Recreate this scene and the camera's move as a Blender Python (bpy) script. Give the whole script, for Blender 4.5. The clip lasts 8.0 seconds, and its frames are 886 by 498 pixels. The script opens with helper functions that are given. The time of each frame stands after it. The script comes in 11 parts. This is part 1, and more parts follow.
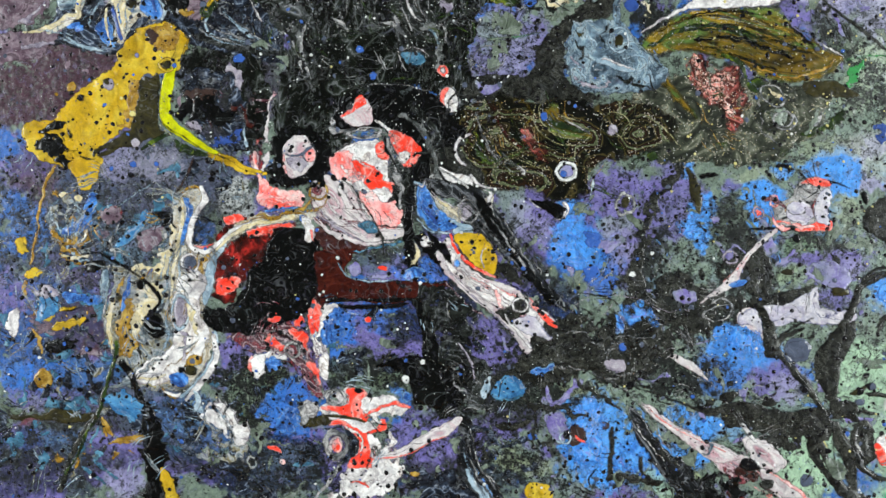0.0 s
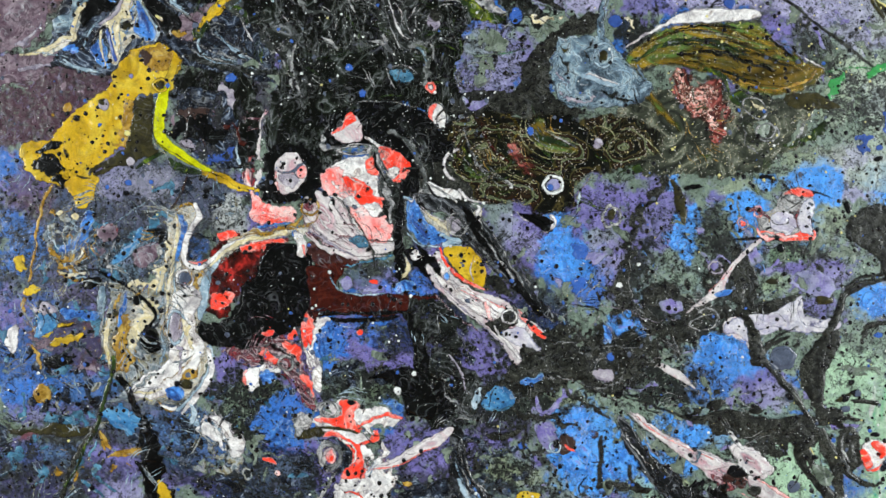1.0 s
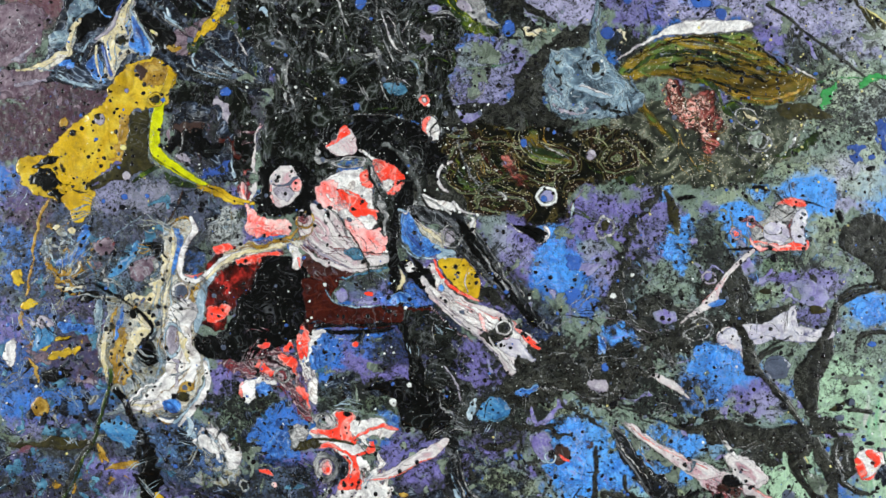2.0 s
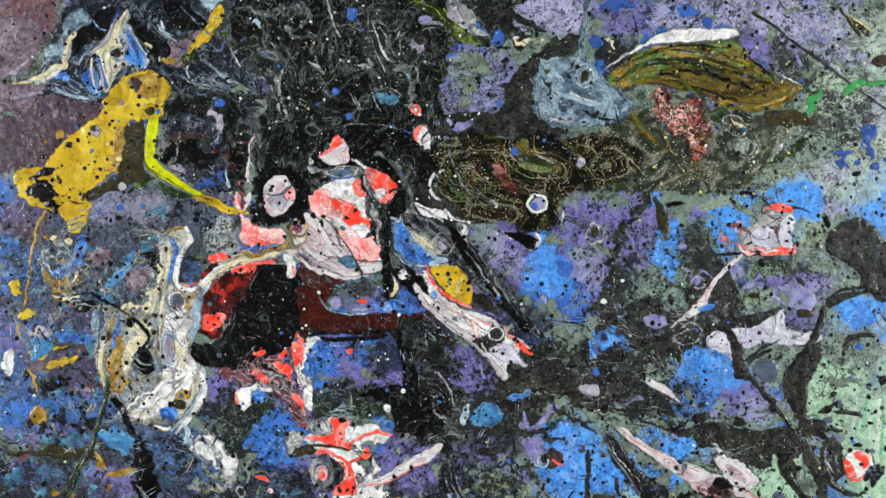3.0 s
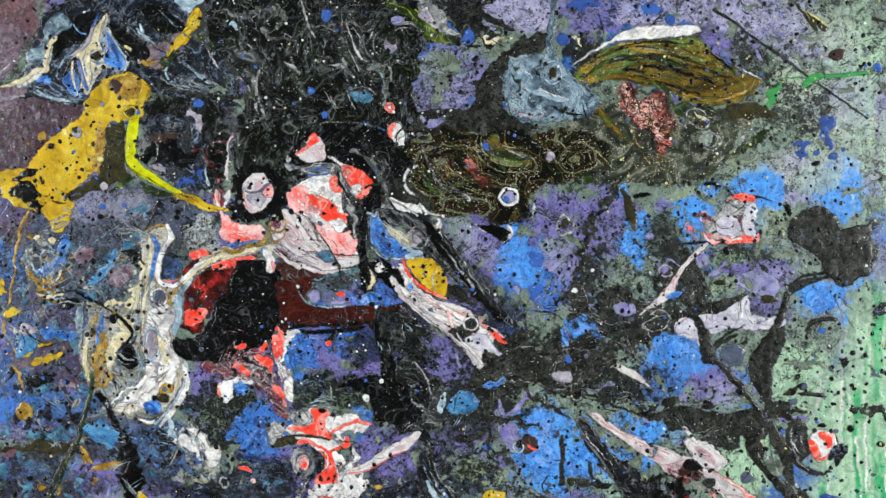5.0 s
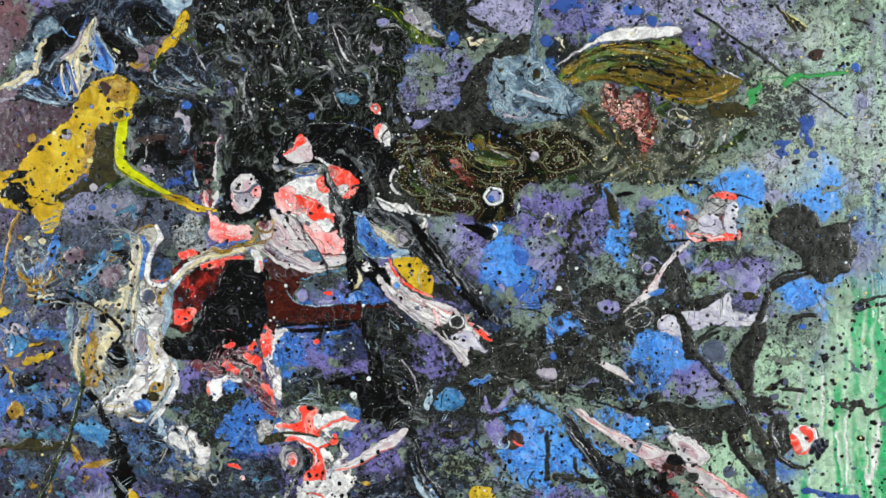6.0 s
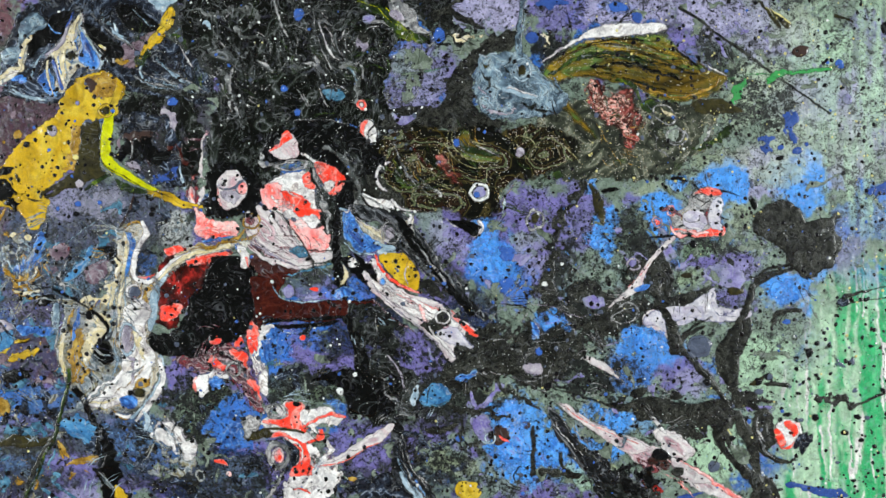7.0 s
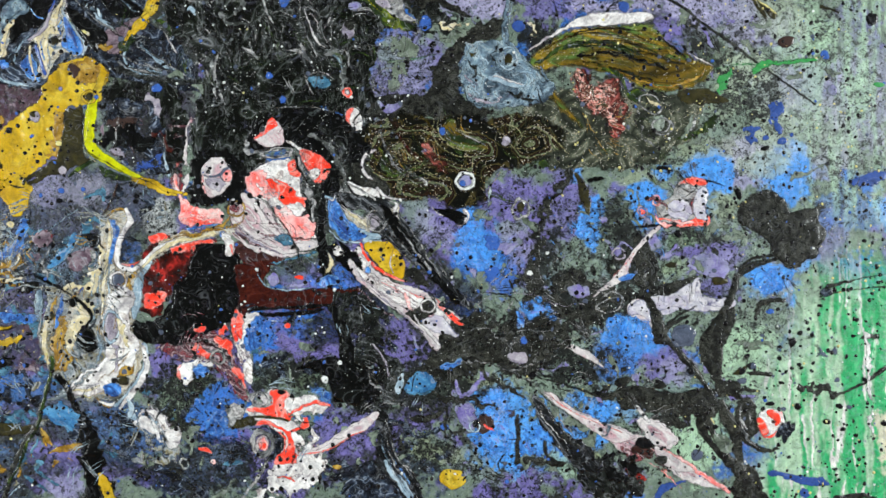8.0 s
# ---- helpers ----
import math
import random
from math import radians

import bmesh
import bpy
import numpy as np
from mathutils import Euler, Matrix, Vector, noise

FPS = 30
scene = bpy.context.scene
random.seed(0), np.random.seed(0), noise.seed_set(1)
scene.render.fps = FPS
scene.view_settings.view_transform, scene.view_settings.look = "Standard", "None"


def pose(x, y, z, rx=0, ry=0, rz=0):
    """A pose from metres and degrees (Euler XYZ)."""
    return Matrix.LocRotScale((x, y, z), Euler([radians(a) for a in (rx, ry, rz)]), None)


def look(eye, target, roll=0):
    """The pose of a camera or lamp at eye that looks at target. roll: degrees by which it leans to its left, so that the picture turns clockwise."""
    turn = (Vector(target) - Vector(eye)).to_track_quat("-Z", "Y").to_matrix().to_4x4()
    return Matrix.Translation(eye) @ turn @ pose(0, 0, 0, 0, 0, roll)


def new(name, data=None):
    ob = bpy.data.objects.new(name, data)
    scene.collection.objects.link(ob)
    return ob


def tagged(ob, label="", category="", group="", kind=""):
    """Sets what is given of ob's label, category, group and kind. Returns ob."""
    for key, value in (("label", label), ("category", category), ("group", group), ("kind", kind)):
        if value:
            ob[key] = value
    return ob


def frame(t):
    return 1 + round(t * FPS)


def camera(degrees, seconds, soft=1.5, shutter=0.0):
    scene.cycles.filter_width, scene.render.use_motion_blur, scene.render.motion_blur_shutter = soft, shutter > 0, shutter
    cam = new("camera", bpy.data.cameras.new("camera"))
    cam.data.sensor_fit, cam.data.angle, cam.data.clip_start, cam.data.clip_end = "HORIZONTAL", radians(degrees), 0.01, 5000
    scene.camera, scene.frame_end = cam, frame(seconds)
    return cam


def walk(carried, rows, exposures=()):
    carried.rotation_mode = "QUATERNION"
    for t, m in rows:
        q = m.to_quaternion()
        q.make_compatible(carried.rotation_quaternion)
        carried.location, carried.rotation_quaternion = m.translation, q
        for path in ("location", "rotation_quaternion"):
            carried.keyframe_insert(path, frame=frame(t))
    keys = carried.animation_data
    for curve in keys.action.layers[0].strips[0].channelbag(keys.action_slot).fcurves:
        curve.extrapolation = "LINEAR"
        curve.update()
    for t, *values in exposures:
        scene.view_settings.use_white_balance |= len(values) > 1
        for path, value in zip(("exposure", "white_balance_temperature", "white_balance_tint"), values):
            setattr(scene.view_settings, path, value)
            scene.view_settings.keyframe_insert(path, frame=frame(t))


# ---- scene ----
cam = camera(54.0, 8.0)
PATH = [
    (0.0, (-0.01648, -0.36329, 1.48868), (-0.02616, 1.63668, 1.48290), 2.098),
    (0.5, (-0.01296, -0.36753, 1.49015), (-0.02753, 1.63241, 1.49288), 1.772),
    (1.0, (-0.01017, -0.36983, 1.49207), (-0.03117, 1.63004, 1.49933), 1.470),
    (2.5, (-0.00510, -0.37332, 1.49836), (-0.03360, 1.62645, 1.50865), 0.951),
    (3.0, (-0.00371, -0.37639, 1.49861), (-0.02936, 1.62338, 1.51535), 0.669),
    (3.5, (-0.00232, -0.37941, 1.49789), (-0.02166, 1.62038, 1.51959), 0.353),
    (4.0, (0.00015, -0.38185, 1.49679), (-0.01589, 1.61797, 1.51880), 0.140),
    (4.5, (0.00104, -0.38472, 1.49437), (-0.00382, 1.61507, 1.52301), -0.003),
    (6.0, (0.00659, -0.39249, 1.49210), (0.01818, 1.60723, 1.52333), -0.494),
    (6.5, (0.00972, -0.39464, 1.49152), (0.02155, 1.60512, 1.52019), -0.591),
    (7.0, (0.01040, -0.39353, 1.49045), (0.03475, 1.60610, 1.52028), -0.578),
    (7.5, (0.01199, -0.39300, 1.49088), (0.04404, 1.60668, 1.50728), -0.458),
    (8.0, (0.01204, -0.39325, 1.48949), (0.06130, 1.60613, 1.49779), -0.343),
]
walk(cam, [(t, look(eye, target, roll)) for t, eye, target, roll in PATH])

# World, and two unseen fill lamps added to light the painting evenly
world = bpy.data.worlds.new("daylight")
scene.world = world
world.use_nodes = True
wn = world.node_tree.nodes
sky = wn.new("ShaderNodeTexSky")
sky.sky_type, sky.sun_disc = "NISHITA", False
sky.sun_elevation, sky.sun_rotation = radians(38), radians(160)
wn["Background"].inputs["Strength"].default_value = 0.12
world.node_tree.links.new(sky.outputs["Color"], wn["Background"].inputs["Color"])

sun = new("sun", bpy.data.lights.new("sun", "SUN"))
sun.data.energy, sun.data.angle, sun.data.color = 2.5, radians(0.5), (1.0, 0.95, 0.88)
sun.matrix_world = look((1, -5, 6), (0.4, 0, 1))
def fill_lamp(x, power):
    lamp = new("fill_light", bpy.data.lights.new("fill_light", "AREA"))
    lamp.data.shape, lamp.data.size, lamp.data.size_y = "RECTANGLE", 1.1, 1.4
    lamp.data.energy, lamp.data.color = power, (0.93, 1.0, 1.0)
    lamp.matrix_world = look((x, -1.95, 1.75), (0.0, -1.95 + (0.5 if x < 0 else 0.5), 1.6))

fill_lamp(-2.36, 86.0)
fill_lamp(2.36, 101.0)

# ---------------------------------------------------------------- paint colours (linear)
def lin(r, g, b):
    return tuple((c / 255 / 12.92) if c <= 10 else ((c / 255 + 0.055) / 1.055) ** 2.4 for c in (r, g, b))

PURPLE, LAVENDER, BLUE, SKYBLUE = lin(112, 104, 168), lin(150, 148, 184), lin(52, 112, 200), lin(74, 150, 235)
NAVY, SLATE, CHARCOAL, BLACK = lin(30, 40, 75), lin(98, 118, 136), lin(47, 50, 47), lin(14, 15, 14)
GREYGREEN, MOSS, MINT, GREEN = lin(124, 142, 128), lin(80, 92, 72), lin(166, 198, 168), lin(50, 166, 104)
MAROON, OXBLOOD, BROWN, WHITE = lin(78, 52, 64), lin(52, 16, 12), lin(84, 58, 40), lin(232, 228, 226)
CREAM, OCHRE, YELLOW, NEON = lin(214, 206, 184), lin(166, 128, 48), lin(196, 156, 30), lin(192, 194, 8)
RED, PINK, ROSE, PALEGREY = lin(250, 62, 40), lin(246, 140, 138), lin(150, 62, 74), lin(176, 178, 184)
CYAN, TEAL, OLIVE, BLUEGREY = lin(150, 190, 205), lin(60, 110, 140), lin(74, 70, 30), lin(92, 104, 130)

# ---------------------------------------------------------------- node materials
def new_material(name):
    m = bpy.data.materials.new(name)
    m.use_nodes = True
    return m, m.node_tree, m.node_tree.nodes["Principled BSDF"]

def add(tree, kind, **sets):
    n = tree.nodes.new(kind)
    for k, v in sets.items():
        n.inputs[k.replace("_", " ")].default_value = v
    return n

def arith(tree, op, a, b=None, clamp=False):
    n = tree.nodes.new("ShaderNodeMath")
    n.operation, n.use_clamp = op, clamp
    for i, v in enumerate((a, b)):
        if v is None:
            continue
        if isinstance(v, (int, float)):
            n.inputs[i].default_value = v
        else:
            tree.links.new(v, n.inputs[i])
    return n.outputs[0]

def noise_out(tree, vec, scale, detail=4.0, rough=0.55, dist=0.0):
    n = add(tree, "ShaderNodeTexNoise", Scale=scale, Detail=detail, Roughness=rough, Distortion=dist)
    tree.links.new(vec, n.inputs["Vector"])
    return n.outputs["Fac"]

def ramp(tree, fac, stops, mode="LINEAR"):
    n = tree.nodes.new("ShaderNodeValToRGB")
    n.color_ramp.interpolation = mode
    e = n.color_ramp.elements
    while len(e) < len(stops):
        e.new(0.5)
    for el, (p, c) in zip(e, stops):
        el.position, el.color = p, (*c, 1.0)
    tree.links.new(fac, n.inputs[0])
    return n.outputs[0]

def mixed(tree, fac, a, b):
    n = tree.nodes.new("ShaderNodeMix")
    n.data_type = "RGBA"
    for sock, v in ((n.inputs[0], fac), (n.inputs[6], a), (n.inputs[7], b)):
        if isinstance(v, tuple):
            sock.default_value = (*v, 1.0)
        elif isinstance(v, (int, float)):
            sock.default_value = v
        else:
            tree.links.new(v, sock)
    return n.outputs[2]

def relief(tree, bsdf, vec, strength=0.35, scale=900.0, depth=0.0004):
    fine = noise_out(tree, vec, scale, 5.0, 0.6, 0.4)
    broad = noise_out(tree, vec, scale * 0.18, 3.0, 0.5, 1.0)
    total = arith(tree, "ADD", fine, broad)
    b = add(tree, "ShaderNodeBump", Strength=strength, Distance=depth)
    tree.links.new(total, b.inputs["Height"])
    tree.links.new(b.outputs[0], bsdf.inputs["Normal"])

def feather(tree, bsdf, co, width):
    """Paint thins out to a translucent, broken border over its last fraction of a millimetre."""
    at = tree.nodes.new("ShaderNodeAttribute")
    at.attribute_name = "edge"
    torn = arith(tree, "MULTIPLY", arith(tree, "SUBTRACT", noise_out(tree, co, 700.0, 4.0, 0.7, 0.6), 0.5), 7.0)
    cover = arith(tree, "DIVIDE", arith(tree, "ADD", arith(tree, "ADD", at.outputs["Fac"], torn), 0.4), width, True)
    tree.links.new(cover, bsdf.inputs["Alpha"])

def glaze(tree, co, col, depth, scale=95.0):
    """Uneven film thickness: clouds and wisps of deeper and paler tone."""
    cloud = noise_out(tree, co, scale, 7.0, 0.62, 1.6)
    tone = ramp(tree, cloud, ((0.26, (1 - depth, 1 - depth, 1 - 0.92 * depth)), (0.48, (1.0, 1.0, 1.0)), (0.70, (1 + 0.35 * depth, 1 + 0.36 * depth, 1 + 0.4 * depth))))
    n = tree.nodes.new("ShaderNodeMix")
    n.data_type, n.blend_type = "RGBA", "MULTIPLY"
    n.inputs[0].default_value = 1.0
    tree.links.new(col, n.inputs[6])
    tree.links.new(tone, n.inputs[7])
    return n.outputs[2]

def marble(name, stops, scale=55.0, bands=3.0, swirl=2.2, rim=0.0, gloss=0.28, mode="LINEAR", bump=0.3, stretch=(1, 1, 1), turn=0, detail=0.65, specks=0.55, lip=None, lip_width=3.0, flecks=0.0, thin=2.6, deep=0.5, veil=0.5):
    """Poured paint: contour bands of a swirled noise, drawn towards the rim by the distance to the edge."""
    m, t, bsdf = new_material(name)
    co = t.nodes.new("ShaderNodeTexCoord").outputs["Object"]
    mp = t.nodes.new("ShaderNodeMapping")
    mp.vector_type = "TEXTURE"  # turned first, then stretched
    mp.inputs["Scale"].default_value, mp.inputs["Rotation"].default_value = [1 / k for k in stretch], (0, 0, radians(turn))
    t.links.new(co, mp.inputs["Vector"])
    vec = mp.outputs[0]
    fac = arith(t, "MULTIPLY", noise_out(t, vec, scale, 3.0, 0.5, swirl), bands)
    if rim:
        at = t.nodes.new("ShaderNodeAttribute")
        at.attribute_name = "edge"
        fac = arith(t, "ADD", fac, arith(t, "MULTIPLY", at.outputs["Fac"], rim))
    fac = arith(t, "PINGPONG", fac, 1.0)
    col = ramp(t, fac, stops, mode)
    fac2 = arith(t, "PINGPONG", arith(t, "MULTIPLY", noise_out(t, vec, scale * 3.3, 4.0, 0.6, swirl * 1.2), bands * 1.4), 1.0)
    patchy = arith(t, "MULTIPLY", arith(t, "SUBTRACT", noise_out(t, co, scale * 1.7, 4.0, 0.6, 0.8), 0.44), 7.0, True)
    col = mixed(t, arith(t, "MULTIPLY", patchy, detail), col, ramp(t, fac2, stops, mode))
    if lip:
        # a second colour that bled out along the border of the pour
        ed = t.nodes.new("ShaderNodeAttribute")
        ed.attribute_name = "edge"
        reach = arith(t, "MULTIPLY", arith(t, "SUBTRACT", noise_out(t, co, 110.0, 4.0, 0.6, 1.0), 0.32), lip_width * 5.0)
        bleed = arith(t, "MULTIPLY", arith(t, "SUBTRACT", reach, ed.outputs["Fac"]), 0.5, True)
        col = mixed(t, arith(t, "MULTIPLY", bleed, 0.85), col, lip)
    dirt = arith(t, "MULTIPLY", arith(t, "SUBTRACT", noise_out(t, co, 520.0, 6.0, 0.72, 0.9), 0.62), 10.0, True)
    col = mixed(t, arith(t, "MULTIPLY", dirt, specks), col, lin(48, 48, 50))
    # pale flecks: speckle of the paint, and small glints put into the colour
    if flecks:
        fl = arith(t, "MULTIPLY", arith(t, "SUBTRACT", noise_out(t, co, 700.0, 5.0, 0.75, 0.5), 0.63), 12.0, True)
        col = mixed(t, arith(t, "MULTIPLY", fl, flecks), col, lin(150, 152, 150))
    # contour veins; the pale ones also imitate glints along wet ridges
    line = arith(t, "PINGPONG", arith(t, "MULTIPLY", noise_out(t, co, 90.0, 2.0, 0.45, 1.8), 9.0), 1.0)
    where = arith(t, "MULTIPLY", arith(t, "SUBTRACT", noise_out(t, co, 75.0, 3.0, 0.6, 0.5), 0.47), 6.0, True)
    pale = arith(t, "MULTIPLY", arith(t, "MULTIPLY", arith(t, "SUBTRACT", line, 0.80), 6.0, True), where)
    col = mixed(t, arith(t, "MULTIPLY", pale, veil), col, lin(172, 176, 182))
    dark = arith(t, "MULTIPLY", arith(t, "MULTIPLY", arith(t, "SUBTRACT", 0.16, line), 7.0, True), where)
    col = mixed(t, arith(t, "MULTIPLY", dark, 0.28), col, lin(60, 56, 62))
    stray = arith(t, "MULTIPLY", arith(t, "SUBTRACT", noise_out(t, co, 190.0, 7.0, 0.72, 1.8), 0.56), 8.0, True)
    col = mixed(t, arith(t, "MULTIPLY", stray, min(0.34, 0.7 * veil)), col, ramp(t, noise_out(t, co, 60.0, 2.0), ((0.35, lin(60, 62, 60)), (0.5, lin(120, 118, 150)), (0.65, lin(140, 144, 140)))))
    col = glaze(t, co, col, deep)
    grain = noise_out(t, co, 1400.0, 3.0, 0.6)
    tone = ramp(t, grain, ((0.3, (0.84, 0.84, 0.84)), (0.7, (1.08, 1.08, 1.08))))
    mul = t.nodes.new("ShaderNodeMix")
    mul.data_type, mul.blend_type = "RGBA", "MULTIPLY"
    mul.inputs[0].default_value = 1.0
    t.links.new(col, mul.inputs[6])
    t.links.new(tone, mul.inputs[7])
    t.links.new(mul.outputs[2], bsdf.inputs["Base Color"])
    rr = noise_out(t, co, 260.0, 3.0)
    t.links.new(arith(t, "ADD", arith(t, "MULTIPLY", rr, 0.16), gloss - 0.19), bsdf.inputs["Roughness"])
    bsdf.inputs["Specular IOR Level"].default_value = 0.32
    relief(t, bsdf, co, bump * 0.7)
    if thin:
        feather(t, bsdf, co, thin)
    return m

def glitter(name, stops, flake, scale=60.0, bands=3.0, swirl=2.5, amount=0.82, turn=0, stretch=(1, 1, 1), rim=0.0):
    """Dark resin paint with metal flakes of about 0.5 mm."""
    m, t, bsdf = new_material(name)
    co = t.nodes.new("ShaderNodeTexCoord").outputs["Object"]
    mp = t.nodes.new("ShaderNodeMapping")
    mp.vector_type = "TEXTURE"  # turned first, then stretched
    mp.inputs["Scale"].default_value, mp.inputs["Rotation"].default_value = [1 / k for k in stretch], (0, 0, radians(turn))
    t.links.new(co, mp.inputs["Vector"])
    at = t.nodes.new("ShaderNodeAttribute")
    at.attribute_name = "edge"
    raw = arith(t, "ADD", arith(t, "MULTIPLY", noise_out(t, mp.outputs[0], scale, 1.4, 0.45, swirl), bands), arith(t, "MULTIPLY", at.outputs["Fac"], rim))
    fac = arith(t, "PINGPONG", raw, 1.0)
    col = ramp(t, fac, stops)
    fac2 = arith(t, "PINGPONG", arith(t, "MULTIPLY", noise_out(t, mp.outputs[0], scale * 3.0, 2.0, 0.5, swirl), bands), 1.0)
    patchy = arith(t, "MULTIPLY", arith(t, "SUBTRACT", noise_out(t, co, scale * 1.5, 4.0, 0.6, 0.8), 0.46), 7.0, True)
    col = mixed(t, arith(t, "MULTIPLY", patchy, 0.35), col, ramp(t, fac2, stops))
    vo = add(t, "ShaderNodeTexVoronoi", Scale=1900.0)
    t.links.new(co, vo.inputs["Vector"])
    sep = t.nodes.new("ShaderNodeSeparateColor")
    t.links.new(vo.outputs["Color"], sep.inputs[0])
    drift = arith(t, "MULTIPLY", arith(t, "SUBTRACT", noise_out(t, co, 120.0, 4.0, 0.6, 1.0), 0.55), 0.7)
    dens = arith(t, "ADD", arith(t, "ADD", sep.outputs[0], drift), arith(t, "MULTIPLY", arith(t, "SUBTRACT", fac, 0.5), 0.25))
    is_flake = arith(t, "MULTIPLY", arith(t, "GREATER_THAN", dens, amount), arith(t, "LESS_THAN", vo.outputs["Distance"], 0.42))
    # flakes whitened at random: their sparkle is put into the base colour
    bright = mixed(t, sep.outputs[1], flake, WHITE)
    t.links.new(mixed(t, is_flake, glaze(t, co, col, 0.6, 130.0), bright), bsdf.inputs["Base Color"])
    t.links.new(arith(t, "MULTIPLY", is_flake, 0.35), bsdf.inputs["Metallic"])
    bsdf.inputs["Roughness"].default_value = 0.18
    bsdf.inputs["Specular IOR Level"].default_value = 0.32
    relief(t, bsdf, co, 0.3, 1100.0)
    feather(t, bsdf, co, 6.0)
    return m

def flat_paint(name, colour, gloss=0.25, vary=0.25, thin=2.6):
    dark = tuple(c * (1 - vary) for c in colour)
    lite = tuple(min(1.0, c * (1 + vary * 0.5)) for c in colour)
    return marble(name, ((0.0, dark), (0.5, colour), (1.0, lite)), 90.0, 1.6, 1.0, 0.0, gloss, thin=thin, veil=0.15)

# ---------------------------------------------------------------- plan of the painting
# One unit of the painting's plan is a quarter of a millimetre; x runs to the right, y down, from the picture's plan corner.
U, CX, CY, STEP = 0.00025, 784.0, 441.0, 2.0
X0, X1, Y0, Y1 = -160.0, 1800.0, -100.0, 1020.0
NX, NY = int((X1 - X0) / STEP) + 1, int((Y1 - Y0) / STEP) + 1
GX, GY = np.meshgrid(X0 + STEP * np.arange(NX), Y0 + STEP * np.arange(NY))
rng = np.random.default_rng(7)

def lattice_noise(sx, sy, seed, x=None, y=None):
    """Smooth noise of -1..1 on the plan's grid or at x, y, with cells of sx by sy units."""
    x, y = (GX, GY) if x is None else (x, y)
    r = np.random.default_rng(seed)
    w, h = int((X1 - X0) / sx) + 4, int((Y1 - Y0) / sy) + 4
    lat = r.uniform(-1, 1, (h, w))
    u, v = np.clip((x - X0) / sx + 0.5, 0, w - 2), np.clip((y - Y0) / sy + 0.5, 0, h - 2)
    i, j = u.astype(int), v.astype(int)
    a, b = u - i, v - j
    a, b = a * a * (3 - 2 * a), b * b * (3 - 2 * b)
    return (lat[j, i] * (1 - a) + lat[j, i + 1] * a) * (1 - b) + (lat[j + 1, i] * (1 - a) + lat[j + 1, i + 1] * a) * b

def layered_noise(scale, octaves, seed, aspect=1.0, x=None, y=None):
    total, amp, norm = 0, 1.0, 0.0
    for k in range(octaves):
        total = total + amp * lattice_noise(scale, scale * aspect, seed + k, x, y)
        norm += amp
        scale, amp = scale / 2, amp * 0.55
    return total / norm * 1.6

WARP_X, WARP_Y = layered_noise(46, 4, 11), layered_noise(46, 4, 31)
FINE_X, FINE_Y = layered_noise(13, 3, 51), layered_noise(13, 3, 71)
GRAIN, CLOUD, BLOTCH = layered_noise(7, 2, 91), layered_noise(130, 5, 111), layered_noise(40, 4, 131)

def span(x0, x1, y0, y1):
    i0, i1 = max(0, int((x0 - X0) / STEP)), min(NX, int((x1 - X0) / STEP) + 2)
    j0, j1 = max(0, int((y0 - Y0) / STEP)), min(NY, int((y1 - Y0) / STEP) + 2)
    return slice(j0, j1), slice(i0, i1)

# ---------------------------------------------------------------- ground coat: colour and speckle over the canvas
TONE = np.zeros((NY, NX, 3))
SPECK = np.full((NY, NX), 0.35)
HEIGHT = 0.00012 * BLOTCH + 0.00006 * GRAIN + 0.0002

def soft(v):
    v = np.clip(v, 0, 1)
    return v * v * (3 - 2 * v)

def dab(colour, x, y, rx, ry=None, turn=0, strength=1.0, edge=0.35, grainy=0.35, speck=None):
    """A soft-edged dab of thin paint in the ground coat."""
    ry = ry or rx
    r = max(rx, ry) * 1.7
    s = span(x - r, x + r, y - r, y + r)
    dx = GX[s] + 14 * WARP_X[s] + 5 * FINE_X[s] - x
    dy = GY[s] + 14 * WARP_Y[s] + 5 * FINE_Y[s] - y
    c, n = math.cos(radians(turn)), math.sin(radians(turn))
    d = 1 - np.hypot((dx * c + dy * n) / rx, (dy * c - dx * n) / ry)
    m = soft((d + grainy * GRAIN[s] * 0.6 + 0.25 * BLOTCH[s]) / edge + 0.3) * strength
    TONE[s] = TONE[s] * (1 - m[..., None]) + np.array(colour) * m[..., None]
    if speck is not None:
        SPECK[s] = SPECK[s] * (1 - m) + speck * m

def mask_of(v, a, b):
    return soft((v - a) / (b - a))[..., None]

mixbase = np.array(GREYGREEN) * 0.75
TONE[:] = mixbase
TONE[:] = TONE + (np.array(PURPLE) * 0.9 - TONE) * mask_of(CLOUD + 0.3 * BLOTCH, 0.02, 0.25)
TONE[:] = TONE + (np.array(BLUE) * 0.8 - TONE) * mask_of(layered_noise(100, 5, 151) + 0.2 * GRAIN, 0.28, 0.45)
TONE[:] = TONE + (np.array(CHARCOAL) - TONE) * mask_of(layered_noise(80, 5, 171) + 0.3 * GRAIN, 0.2, 0.5)
SPECK[:] = 0.35 + 0.3 * layered_noise(90, 4, 191)

# left part
dab(MAROON, 30, 20, 75, 50, 10, speck=0.3)
dab(CHARCOAL, 230, 20, 120, 40, 0, 0.9)
dab(CHARCOAL, 370, 70, 80, 120, 0, 1.0)
dab(lin(60, 60, 70), 400, 230, 40, 70, 0, 0.9)
dab(MAROON, 70, 225, 130, 95, -30, speck=0.35)
dab(lin(64, 76, 104), 120, 470, 190, 130, 0, speck=0.6)
dab(lin(74, 80, 100), 250, 385, 150, 75, 10, speck=0.5)
dab(LAVENDER, 160, 365, 40, 26, 0, 0.7)
